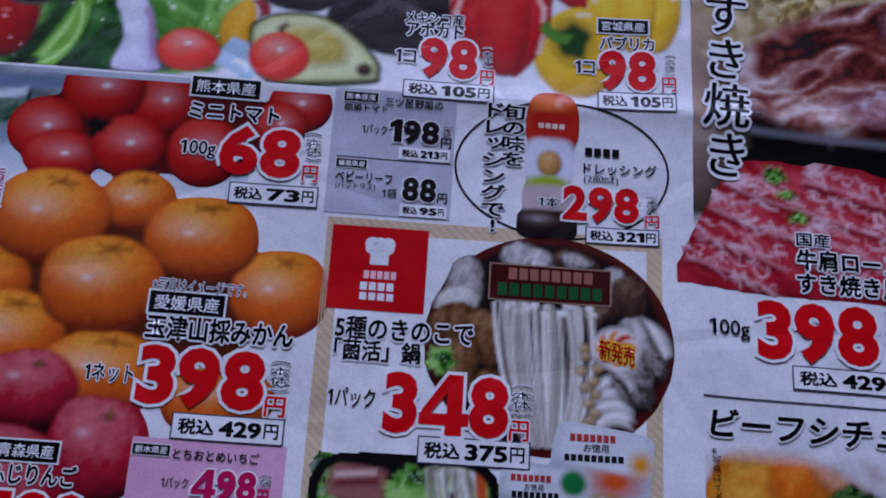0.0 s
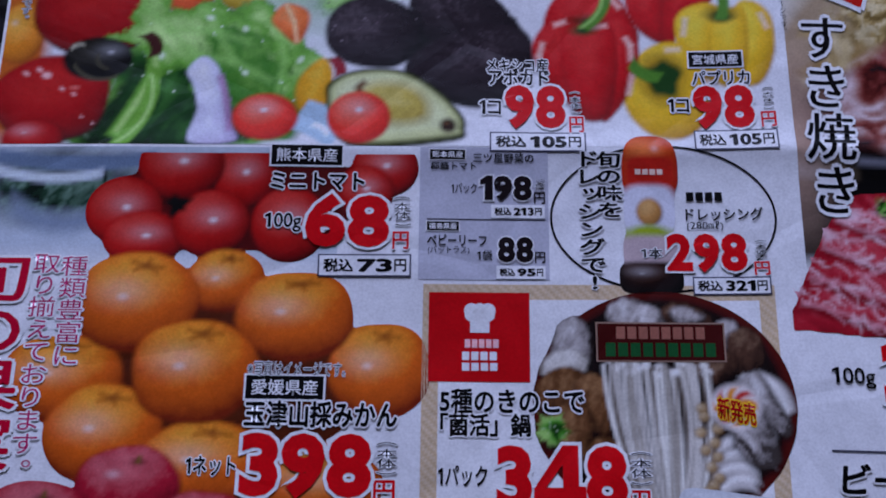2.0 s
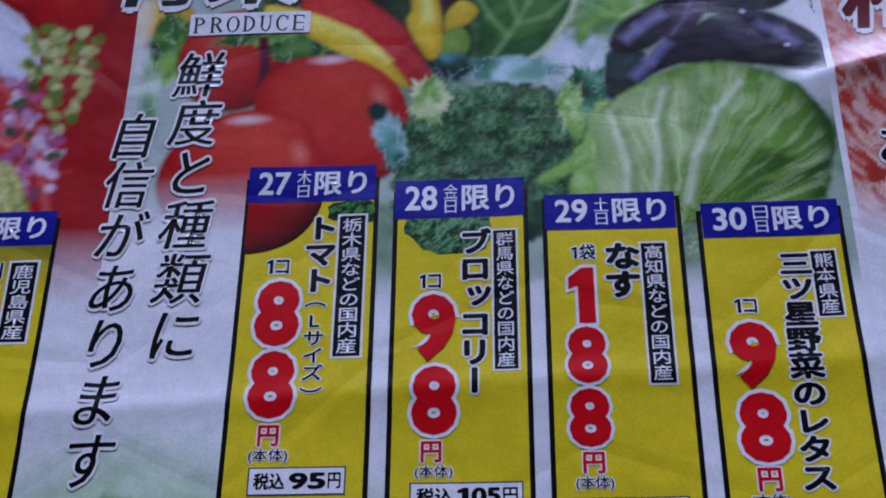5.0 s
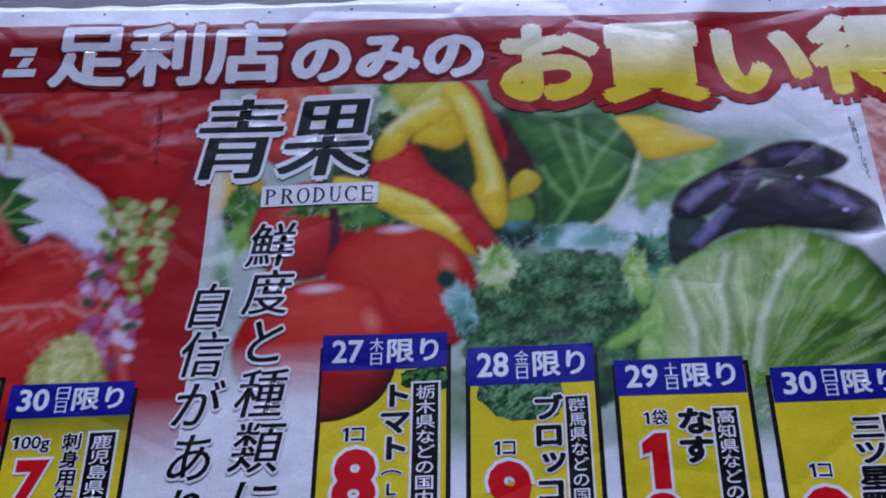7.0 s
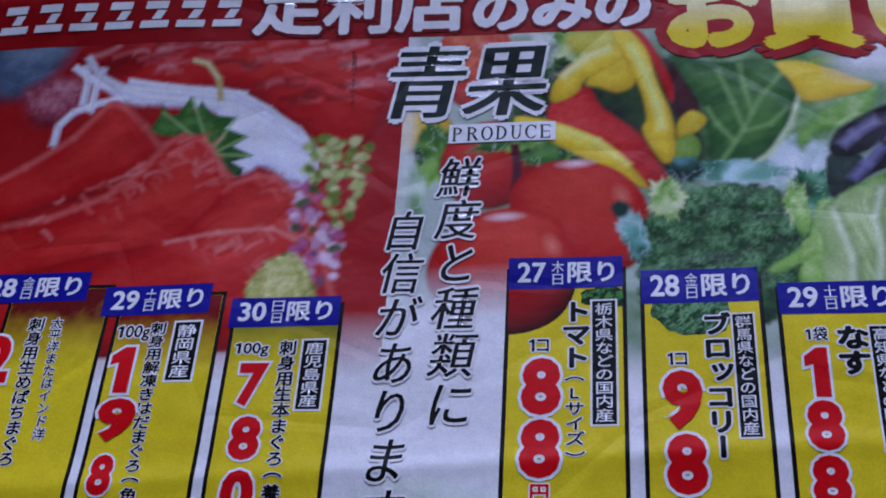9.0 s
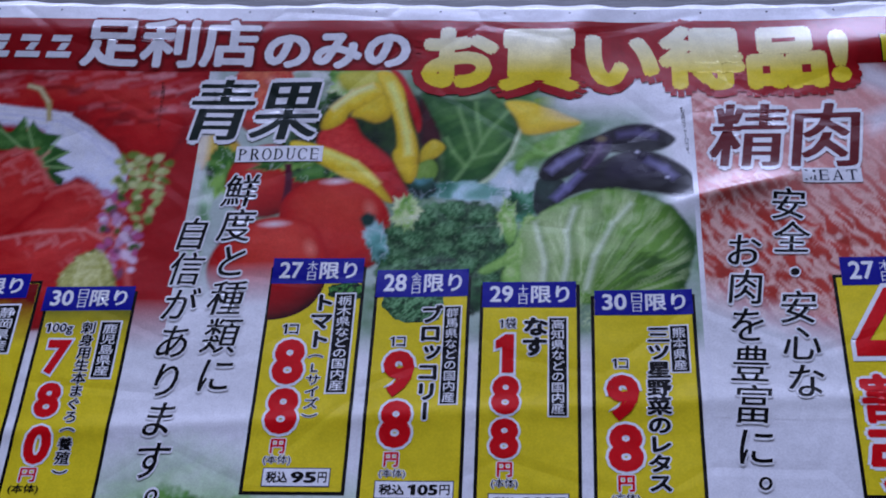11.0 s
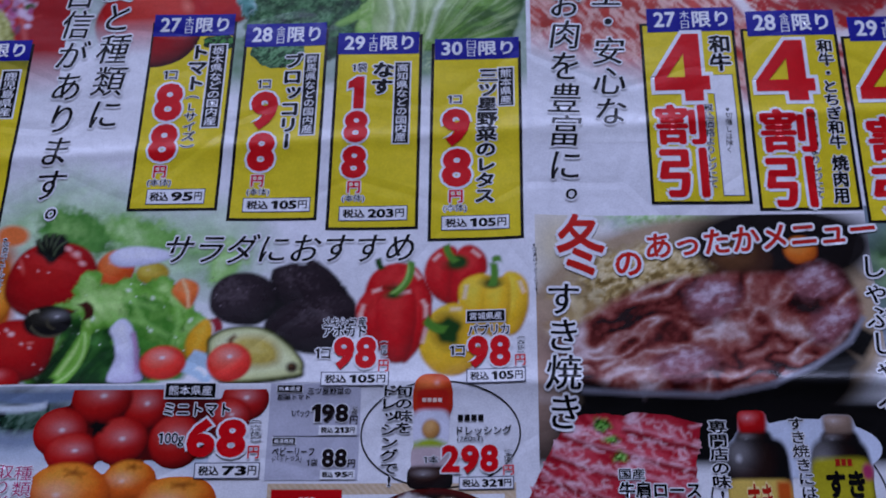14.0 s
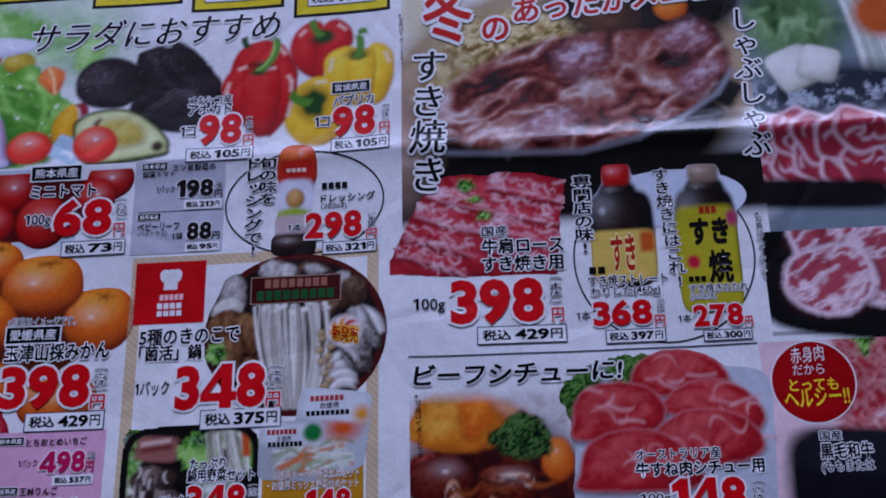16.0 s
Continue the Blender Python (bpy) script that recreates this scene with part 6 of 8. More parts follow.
body_price(-60.4, -7.5, -60.0, -13.4, 2.6)
tag("税込73円", -72.8, -21.1, -58.7, -17.5)
text("※写真はイメージです。", -82.3, -36.7, -68.0, -34.5, BLACK, 0.0, WHITE, 0.06)
label("愛媛県産", -82.4, -40.2, -71.1, -36.7)
text("玉津山採みかん", -82.4, -44.4, -60.2, -40.4, BLACK, 0.035, WHITE, 0.07)
text("1ネット", -90.2, -51.6, -83.1, -48.7, BLACK, 0.02, WHITE, 0.07)
price("398", -82.5, -54.7, -63.7, -45.2)
yen(-63.4, -55.1, -60.3, -51.9)
body_price(-61.6, -45.9, -61.6, -51.6, 3.0)
tag("税込429円", -76.6, -59.4, -60.1, -55.3)
label("青森県産", -101.3, -64.2, -92.0, -61.2)
text("ふじりんご", -101.5, -67.6, -88.9, -64.5, BLACK, 0.03, WHITE, 0.07)
text("1袋", -106.3, -73.8, -102.1, -71.0, BLACK, 0.02, WHITE, 0.07)
price("580", -101.8, -76.1, -86.6, -68.5)
yen(-86.1, -76.2, -83.9, -73.4)
body_price(-84.9, -68.9, -84.8, -73.5, 2.8)
tag("税込626円", -96.8, -80.0, -83.7, -76.5)
patch("pink_offer_box", -81.8, -82.9, -59.4, -59.4, col("dcb4c8"), lay=3, label="pink offer box")
label("栃木県産", -81.6, -62.0, -76.2, -60.4)
text("とちおとめいちご", -75.7, -62.3, -63.2, -60.7, BLACK, 0.02)
text("1パック", -76.8, -66.6, -73.0, -65.0, BLACK, 0.01)
price("498", -72.5, -68.1, -63.2, -63.5, PINK)
text("円", -63.1, -68.1, -61.3, -65.9, PINK, 0.03)
body_price(-62.0, -63.6, -62.0, -65.8, 1.8)
tag("税込537円", -69.6, -70.5, -61.3, -68.5, border=False)
label("青森県産", -81.7, -72.2, -76.4, -70.6)
text("王林りんご", -76.0, -72.4, -68.3, -70.7, BLACK, 0.02)
text("1袋", -76.0, -76.2, -73.7, -74.6, BLACK, 0.01)
price("480", -72.9, -77.6, -63.3, -73.1, PINK)
text("円", -63.3, -77.7, -61.7, -75.9, PINK, 0.03)
tag("税込518円", -69.7, -80.1, -61.7, -78.1, border=False)
column("種類豊富に", -109.5, -18.1, -109.2, -35.7, 4.2, col("c03c78"), 0.0, WHITE, 0.07)
column("取り揃えております。", -113.7, -17.7, -113.6, -52.5, 4.2, col("c03c78"), 0.0, WHITE, 0.07)
column("旬の果実", -121.3, -17.2, -120.8, -51.3, 11.0, col("c41444"), 0.02, WHITE, 0.05)

# grey box of two small offers
patch("grey_offer_box", -57.6, -21.5, -37.8, 0.3, col("c4c4cc"), lay=3, label="pale grey offer box")
label("熊本県産", -56.1, -1.8, -50.6, -0.2)
text("三ツ星野菜の", -49.4, -2.3, -40.0, -0.7, BLACK, 0.02)
text("郡築トマト", -56.0, -3.5, -48.9, -2.2, BLACK, 0.02)
text("1パック", -52.7, -7.4, -48.8, -5.7, BLACK, 0.01)
price("198", -48.3, -8.6, -40.3, -4.4, col("2c2024"))
text("円", -40.0, -9.0, -38.3, -7.1, col("2c2024"), 0.02)
body_price(-39.0, -4.8, -39.1, -7.1, 1.5)
tag("税込213円", -46.6, -11.4, -38.4, -9.2, border=False)
patch("rule", -56.4, -11.8, -38.2, -11.6, col("606068"), lay=5)
label("福島県産", -56.4, -13.6, -51.5, -12.1)
text("ベビーリーフ", -56.3, -16.1, -47.3, -14.2, BLACK, 0.02)
text("(パットラス)", -56.2, -17.5, -49.9, -16.1, BLACK, 0.0)
text("1袋", -48.7, -18.4, -46.4, -16.7, BLACK, 0.01)
price("88", -45.6, -18.7, -40.2, -14.5, col("2c2024"))
text("円", -40.0, -18.7, -38.4, -16.9, col("2c2024"), 0.02)
tag("税込95円", -45.8, -21.3, -38.4, -19.2, border=False)

# dressing
ring("oval_rule", -20.4, -11.3, 17.2, 12.1, 0.35, BLACK, lay=4)
bottle = Photo("dressing_bottle_picture", -27.3, -23.9, -17.0, 3.3, 0.3, 5, WHITE, "printed photograph of an upturned dressing bottle")
bottle.fruit(-22.1, -3.2, 4.2, 5.7, col("a03814"), col("d46428"), col("f0a060"), 0, 0.3, (0.2, 0.6), 0, 0.1, 3)
bottle.solid(-22.1, -3.6, 4.0, 2.6, col("c83c28"), 0, 0.5, 0, 0, 5)
bottle.solid(-22.4, -9.9, 3.9, 4.1, col("dcdce4"), 0, 0.5, 0, 0, 4)
bottle.fruit(-22.4, -10.3, 2.0, 2.3, col("7c5c30"), col("c89c60"), col("e8c890"), 0, 0)
bottle.solid(-22.6, -13.9, 3.4, 1.5, col("a8b830"), 0, 0.5)
bottle.solid(-22.5, -16.6, 4.1, 2.5, col("c8b8b8"), 0, 0.5, 0, 0, 4)
bottle.fruit(-22.5, -21.0, 4.8, 2.6, col("140a08"), col("301a14"), col("6c4c40"), 0, 0.4, (-0.3, 0.3), 0, 0.1, 4)
bottle.done(True)
bars("bottle_mark", -24.4, -4.1, -19.9, -3.2, col("f0d8c8"), 4, lay=7)
column("旬の味を", -28.5, -0.3, -28.3, -11.3, 4.0, BLACK, 0.03, WHITE)
column("ドレッシングで!", -31.8, -0.1, -31.0, -23.3, 4.0, BLACK, 0.03, WHITE)
bars("maker_mark", -16.7, -8.4, -10.9, -7.0, BLACK, 4)
text("ドレッシング", -16.9, -11.7, -5.2, -9.6, BLACK, 0.02)
text("(280㎖)", -16.8, -13.4, -11.3, -11.7, BLACK, 0.0)
text("1本", -23.9, -17.9, -20.7, -16.1, BLACK, 0.01, WHITE, 0.08)
price("298", -20.1, -20.1, -8.0, -13.8)
yen(-7.1, -20.6, -4.8, -18.4)
body_price(-5.9, -14.7, -6.0, -18.2, 1.8)
tag("税込321円", -16.4, -23.7, -4.8, -20.8)

# mushroom hotpot box
hem = Photo("hotpot_offer_box", -56.8, -83.4, -4.4, -22.2, 0.4, 2, col("dccdb6"), "cream bordered offer box with fine diagonal stripes")
hem.wash(0.5 + 0.5 * np.sin((hem.x + hem.y) * 4.2), col("cbb594"))
hem.done()
fx0, fy0, fx1, fy1 = -56.8, -83.4, -4.4, -22.2
patch("white_field", fx0 + 2.4, fy0 + 2.4, fx1 - 2.4, fy1 - 2.4, WHITE, lay=3)
patch("red_mark", -55.9, -37.3, -40.9, -23.5, col("cc141c"), lay=5, label="red square mark with a white hat")
hx, hy, hr, hs = -48.3, -27.4, 1.8, 1.9
disc("hat", hx, hy + 0.5, hr * 1.25, hs * 0.7, WHITE, lay=7, power=2.6)
for k in (-0.8, 0, 0.8):
    disc("hat_puff", hx + k * hr * 0.85, hy + hs * 0.55, hr * 0.62, hs * 0.6, WHITE, lay=8)
patch("hat_band", hx - hr * 0.8, hy - hs * 1.25, hx + hr * 0.8, hy - hs * 0.2, WHITE, lay=7)
bars("small_mark", -50.5, -32.1, -45.3, -30.8, col("f0c8c8"), 5, lay=7)
bars("mark_line", -50.9, -34.0, -45.5, -32.7, WHITE, 4, lay=7)
bars("mark_line", -50.9, -35.6, -45.4, -34.4, WHITE, 4, lay=7)
text("5種のきのこで", -54.1, -42.1, -33.1, -38.3, BLACK, 0.03, WHITE, 0.07)
text("「菌活」鍋", -54.0, -45.5, -40.9, -42.0, BLACK, 0.035, WHITE, 0.07)
text("1パック", -54.2, -52.7, -47.2, -49.7, BLACK, 0.015)
price("348", -45.9, -56.2, -27.3, -46.7)
yen(-27.2, -56.3, -24.2, -53.1)
body_price(-25.3, -47.1, -25.4, -52.8, 3.0)
tag("税込375円", -40.5, -60.5, -23.9, -56.3)
pot = Photo("mushroom_bowl_picture", -41.1, -59.0, -2.1, -21.9, 0.33, 5, WHITE, "printed photograph of mushrooms in a lacquer bowl")
pot.solid(-21.6, -40.8, 18.9, 17.6, col("6a241c"), 0, 0.5)
pot.solid(-21.6, -40.8, 17.7, 16.4, col("2c100c"), 0, 0.6)
creamy = (col("948c80"), col("d8d4cc"), col("f0eee8"))
dun, cap = (col("4c3020"), col("84603f"), col("b8946c")), (col("3c2820"), col("6c5040"), col("a08870"))
grey = (col("5c5450"), col("c0bab6"), col("ecebe8"))


def mushroom(tone, *body):
    """One cap or slice in the bowl, over its own shade."""
    pot.shape([(x, y - 0.5) for x, y in body], col("1c0e0c"), col("241410"), col("30201a"), (0, 0), 0.8)
    pot.shape(body, *tone, (-0.2, 0.7), 0.35, 2.0, 0.25, 1.0, True, 0.4, (75, 0.9, 0.3), 0.12)


mushroom(grey, (-29.6, -26.4), (-26.9, -24.5), (-22.3, -25.6), (-18.3, -28.1), (-23.3, -30.0), (-28.7, -28.6))
mushroom(cap, (-21.6, -26.0), (-17.8, -25.0), (-14.1, -27.2), (-14.7, -29.6), (-19.7, -29.5))
mushroom(grey, (-20.1, -26.2), (-17.7, -25.6), (-15.2, -27.0), (-16.1, -28.3), (-19.2, -28.2))
mushroom(grey, (-13.4, -28.4), (-11.1, -27.8), (-9.4, -30.7), (-10.8, -33.2), (-13.0, -31.3))
mushroom(cap, (-11.6, -29.8), (-8.5, -29.0), (-6.7, -31.6), (-7.5, -35.0), (-10.5, -36.2), (-11.9, -33.2))
mushroom(cap, (-18.4, -34.0), (-13.0, -32.5), (-10.7, -34.1), (-12.7, -37.1), (-17.1, -37.5))
mushroom(grey, (-37.5, -34.4), (-36.9, -29.0), (-34.5, -27.2), (-32.4, -28.8), (-32.0, -33.7), (-34.4, -35.4))
mushroom(creamy, (-39.4, -35.7), (-38.0, -33.3), (-34.9, -32.4), (-32.4, -33.8), (-33.5, -36.2), (-37.5, -36.8))
mushroom(dun, (-40.2, -39.2), (-38.4, -35.9), (-34.8, -35.1), (-32.3, -37.1), (-33.4, -40.9), (-38.2, -41.9))
mushroom(dun, (-34.4, -37.6), (-31.7, -36.1), (-29.1, -37.9), (-28.6, -42.6), (-29.9, -46.4), (-32.5, -43.7))
mushroom(dun, (-37.8, -42.1), (-34.3, -40.2), (-31.9, -42.7), (-32.5, -47.9), (-35.9, -48.0), (-38.2, -45.4))
mushroom(dun, (-32.9, -46.5), (-29.9, -45.4), (-27.7, -47.6), (-29.0, -50.9), (-32.4, -50.6))
mushroom(dun, (-36.4, -45.7), (-33.8, -44.7), (-32.5, -47.4), (-34.2, -50.2), (-36.3, -49.4))
mushroom(dun, (-39.8, -43.3), (-37.8, -42.5), (-37.3, -45.8), (-38.8, -46.8))
pot.frill(-37.8, -44.4, 2.1, 2.1, *lett, 0, 0.2, 2)
for (ax, ay), (bx, by), bend in (((-10.1, -36.6), (-5.3, -43.7), 1.0), ((-8.3, -36.2), (-4.3, -42.3), 1.2), ((-14.9, -47.9), (-6.7, -46.9), 1.6), ((-14.9, -49.8), (-6.8, -48.3), 1.4), ((-15.0, -51.6), (-9.0, -50.6), 1.2), ((-14.2, -53.4), (-9.5, -52.0), 1.0), ((-11.8, -45.1), (-6.2, -46.0), 1.0)):
    pot.stroke(ax, ay - 0.5, bx, by - 0.5, 2.8, col("34241c"), bend, 0.6)
    pot.stroke(ax, ay, bx, by, 1.9, col("d4d0cc"), bend, 0.5, -0.5)
    pot.stroke(ax, ay + 0.3, bx, by + 0.3, 0.5, col("f0eeea"), bend, 0.5)
(ax, ay), (bx, by), (cx, cy), (dx, dy) = (-30.7, -33.8), (-15.0, -34.8), (-24.6, -56.8), (-18.2, -56.7)
for i in range(80):
    a = random.random()
    fx, fy = ax + (bx - ax) * a, ay + (by - ay) * a + random.uniform(-1.8, 0.8)
    pot.stroke(fx, fy, cx + (dx - cx) * a + random.uniform(-0.7, 0.7), cy, 0.55, col(random.choice(("e8e6de", "d8d4cc", "b8b2a8", "847a70", "d0ccc4"))), (a - 0.5) * 4 + random.uniform(-0.7, 0.7), 0.25)
    if i % 3 == 0:
        pot.solid(fx, fy, 0.6, 0.5, col("eceae4"), 0, 0.3)
kx, ky = -15.5, -41.4
for i in range(12):
    pot.fruit(kx + random.uniform(-1.4, 1.4), ky - 1.2 * i + random.uniform(-0.4, 0.4), 0.9, 0.85, col("7c6448"), col("b49c78"), col("d8c8a8"), 0, 0.2)
for body in ([(-10.5, -38.0), (-7.8, -35.5), (-5.8, -39.7), (-3.8, -43.4), (-4.4, -45.3), (-7.2, -43.1)], [(-12.4, -42.8), (-8.9, -40.8), (-6.4, -44.4), (-5.7, -49.0), (-8.7, -50.0), (-11.2, -46.9)]):
    pot.shape([(x, y - 0.5) for x, y in body], col("1c0e0c"), col("2c1c18"), col("3c2c28"), (0, 0), 0.8)
    pot.shape(body, *grey, (-0.2, 0.6), 0.35, 2.0, 0.25, 1.0, True, 0.4, (-55, 1.0, 0.5), 0.05)
pot.solid(-11.4, -40.9, 3.6, 3.4, col("e8e0dc"), 0, 0.5)
for i in range(8):
    a = i * 0.785
    cx, cy, rx, ry = -11.4, -40.9, 3.1, 2.8
    pot.stroke(cx, cy, cx + rx * math.cos(a), cy + ry * math.sin(a), 0.9, col("cc3c28") if i % 2 else col("e0a030"), 0.7)
pot.done(True)
text("新発売", -14.0, -42.7, -8.6, -39.3, col("b81c20"), 0.03, col("f0d020"), 0.06, rise=-1.2)
outlined("pack_label", -31.2, -34.2, -12.2, -28.1, col("a89080"), col("5c1c18"), 0.25, lay=7)
bars("pack_mark", -28.2, -30.7, -14.8, -28.8, col("a87868"), 8, lay=9)
bars("pack_line", -29.8, -33.4, -13.3, -31.3, col("2c6c40"), 9, lay=9)

tray = Photo("vegetable_tray_picture", -55.9, -81.0, -27.8, -58.8, 0.33, 5, WHITE, "printed photograph of a black tray of cut vegetables")
tray.solid(-41.9, -70.1, 13.5, 10.4, col("121014"), 0, 0.5, 0, 0, 5)
tx, ty, tr, ts = -41.9, -70.1, 13.5, 10.4
dusk = (col("1c1414"), col("54423c"), col("9c8880"))
for e, tone in (((-40.3, -64.7, 4.6, 3.7), lett), ((-31.1, -65.4, 2.9, 4.3), lett), ((-33.6, -62.4, 3.8, 2.2), (col("5c7c40"), col("a8bc80"), col("e0e4cc"))), ((-52.7, -72.0, 3.3, 3.4), (col("8c9468"), col("c0c49c"), col("e4e4d4"))), ((-43.5, -78.8, 5.7, 1.5), lett), ((-53.4, -61.6, 2.4, 1.9), lett), ((-53.7, -66.8, 2.0, 2.6), lett), ((-36.9, -71.5, 4.2, 4.3), (col("8c9880"), col("c4ccb8"), col("e8ece4")))):
    tray.frill(*e, *tone, 0, 0.18, 2.5)
for x, y, wide, high in ((-49.0, -70.6, 4.8, 3.6), (-51.8, -75.7, 3.6, 3.0), (-46.0, -75.1, 3.6, 2.9), (-49.3, -77.7, 3.3, 2.0)):
    tray.fruit(x, y, wide, high, *dusk, 0, 0.1, (0, 0), 0.1, 0.5)
for i in range(22):
    x, y = tx - tr * random.uniform(0.3, 0.8), ty + ts * random.uniform(-0.25, 0.3)
    tray.stroke(x, y, x + random.uniform(-0.8, 1.2), y - random.uniform(2, 4.5), random.uniform(0.4, 0.8), col(random.choice(("d8d0c8", "b4a8a0", "2c2020", "3c2c2c"))), random.uniform(-0.6, 0.6), 0.3, 0.4)
for i in range(20):
    tray.stroke(tx + 3.0 + 0.35 * i, ty + 9.5 - random.uniform(0, 1), tx + 4.5 + 0.38 * i, ty + 1, 0.5, col(random.choice(("e8e6de", "d0ccc0", "a49c90"))), random.uniform(-0.6, 0.6), 0.25)
tray.stroke(-52.6, -74.1, -50.5, -76.5, 0.8, col("d8ccc4"))
tray.stroke(-50.6, -74.3, -52.7, -76.4, 0.8, col("d8ccc4"))
tray.solid(-48.9, -63.9, 4.2, 2.6, col("a87870"), -4, 0.4, 0, 0, 6)
tray.stroke(-52.1, -62.9, -46.2, -62.2, 0.8, col("dcc4bc"), 0, 0.4)
tray.stroke(-52.1, -64.2, -45.8, -63.5, 1.0, col("8c4c48"), 0, 0.4)
tray.stroke(-31.0, -61.0, -30.6, -66.2, 1.6, col("d07038"))
r, u, v = tray.inside(-41.9, -70.1, 13.5, 10.4, power=5.0)
tray.over(np.clip((r - 0.9) * 25, 0, 1) * (r < 1.03), col("121014"))
tray.done(True)
text("たっぷり", -41.9, -68.6, -34.7, -66.2, BLACK, 0.03, WHITE, 0.08)
text("鍋用野菜セット", -42.3, -71.1, -28.8, -68.4, BLACK, 0.03, WHITE, 0.08)
text("1パック", -47.5, -75.6, -42.7, -73.4, BLACK, 0.015, WHITE, 0.08)
price("348", -42.1, -77.6, -30.5, -71.7)
yen(-30.3, -77.9, -28.3, -75.4)
body_price(-28.9, -71.6, -29.1, -75.2, 2.2)
tag("税込375円", -38.5, -80.5, -28.1, -78.1)
patch("ochre_offer_box", -27.3, -82.6, -7.3, -68.8, col("c89820"), lay=4, label="ochre offer box")
bag = Photo("vegetable_bag_picture", -28.3, -72.5, -5.7, -52.7, 0.33, 6, WHITE, "printed photograph of two bags of cut vegetables")
bag.solid(-13.7, -61.4, 7.5, 7.9, col("c4c8cc"), -8, 0.5, 0, 0, 7)
bag.solid(-21.8, -65.5, 6.5, 6.0, col("b8bcbe"), -4, 0.5, 0, 0, 7)
gx, gy, gr, gs = -17.3, -66.9, 8.3, 3.6
for i in range(60):
    bag.stroke(gx + random.uniform(-1, 1) * gr, gy + random.uniform(-1, 1) * gs, gx + random.uniform(-1, 1) * gr, gy + random.uniform(-1, 1) * gs, 0.5, col(random.choice(("d8dcd0", "b8c4a8", "d88848", "e8e8e0", "98a888"))), random.uniform(-1, 1), 0.3)
bag.solid(-11.5, -61.4, 3.3, 2.3, col("d87030"), 0, 1.5)
bag.solid(-13.1, -56.6, 6.8, 3.1, col("d8dadc"), -8, 0.5, 0, 0, 6)
bag.solid(-7.7, -58.7, 1.5, 1.6, col("d8a020"), 0, 1.0)
bag.solid(-21.7, -62.1, 5.9, 2.3, col("dcdee0"), -4, 0.5, 0, 0, 6)
bag.solid(-17.5, -62.0, 1.9, 1.9, col("2c8c50"), 0, 0.5)
bag.done(True)
bars("bag_mark", -18.1, -55.6, -11.2, -54.5, col("b85048"), 7, lay=8)
text("お徳用", -16.1, -57.2, -12.4, -55.9, col("303034"), 0.01, lay=8)
bars("bag_mark", -26.6, -62.1, -20.6, -61.1, col("b85048"), 7, lay=8)
text("お徳用", -24.6, -63.5, -21.8, -62.4, col("303034"), 0.01, lay=8)
bars("bag_line", -18.9, -58.6, -10.0, -57.6, col("303034"), 9, lay=8)
bars("bag_line", -26.4, -64.6, -19.4, -63.6, col("303034"), 8, lay=8)
text("・お徳用キャベツ野菜炒めセット", -26.1, -71.4, -8.1, -69.4, WHITE, 0.01, col("a87c20"), 0.05)
text("・お徳用ミックス野菜炒めセット", -26.2, -73.3, -8.2, -71.4, WHITE, 0.01, col("a87c20"), 0.05)
text("1袋各", -22.0, -76.7, -18.7, -75.1, WHITE, 0.01)
price("148", -18.5, -78.2, -9.8, -73.4)
yen(-9.6, -78.3, -8.0, -76.3)
tag("税込159円", -16.2, -80.6, -7.7, -78.5)

# ---- meat column ----
lean, marble = col("c4382c"), col("e4c0b4")
beef = Photo("marbled_beef_picture", 0.6, 62, 150, 158, 0.46, 1, col("d09c90"), "printed photograph of marbled beef slices")
beef.flesh(75, 128, 110, 60, col("c05848"), col("e0beb2"), 0, -58, 2.6, 0.62)
beef.solid(32.3, 140.4, 27.5, 15.2, col("dcb4ac"), 0, 14, much=0.6)
beef.stroke(40.6, 155.5, 88.1, 140.4, 6.5, col("e4dcdc"), -3.0, 2.0)
beef.stroke(40.9, 139.4, 70.6, 147.0, 5.0, col("e4dcdc"), 2.0, 2.0)
beef.flesh(89.5, 156.2, 11.0, 10.2, col("a83028"), marble, 0, -58, 2.0, 0.3)
beef.solid(72.2, 116.3, 24.1, 27.0, col("e8e0de"), 0, 0.8, 0.04)
beef.flesh(73.2, 118.1, 21.8, 24.3, lean, col("e4ccbe"), 0, -55, 2.2, 0.55, 0.05)
beef.stroke(53.6, 115.7, 82.2, 102.4, 1.5, col("e8dcd4"), -2)
beef.solid(80.3, 108.5, 16.6, 11.0, col("a03434"), 0, 5, 0.1)
beef.wash(np.clip((93 - beef.y - 0.35 * (beef.x - 12)) / 10, 0, 1), WHITE)
beef.wash(np.clip((74 - beef.y) / 6, 0, 1), WHITE)
beef.done()
text("精肉", 4.6, 126.5, 38.5, 146.6, col("7c1820"), 0.024, WHITE, 0.04, lay=10, lean=0.15, level=0.08)
patch("white_strip", 24.2, 122.5, 37.5, 126.6, WHITE, lay=8)
capitals("MEAT", 24.7, 123.1, 37.1, 126.0, col("2c3048"))
column("安全・安心な", 20.5, 121.0, 19.5, 66.6, 8.3, BLACK, 0.013, WHITE, 0.045, level=0.1, lean=0.14)
column("お肉を豊富に。", 9.6, 108.6, 7.8, 41.4, 8.2, BLACK, 0.013, WHITE, 0.045, level=0.1, lean=0.14)
M1 = dated_box("27", "木", 27.8, 44.6, 51.1, 45.2, 97.5, 29.7, 94.7, 51.3, 102.0)
M2 = dated_box("28", "金", 52.5, 42.7, 75.9, 43.2, 95.0, 54.2, 92.6, 75.8, 100.4)
M3 = dated_box("29", "土", 76.7, 39.1, 100.1, 39.5, 92.0, 78.9, 90.4, 100.3, 97.9)
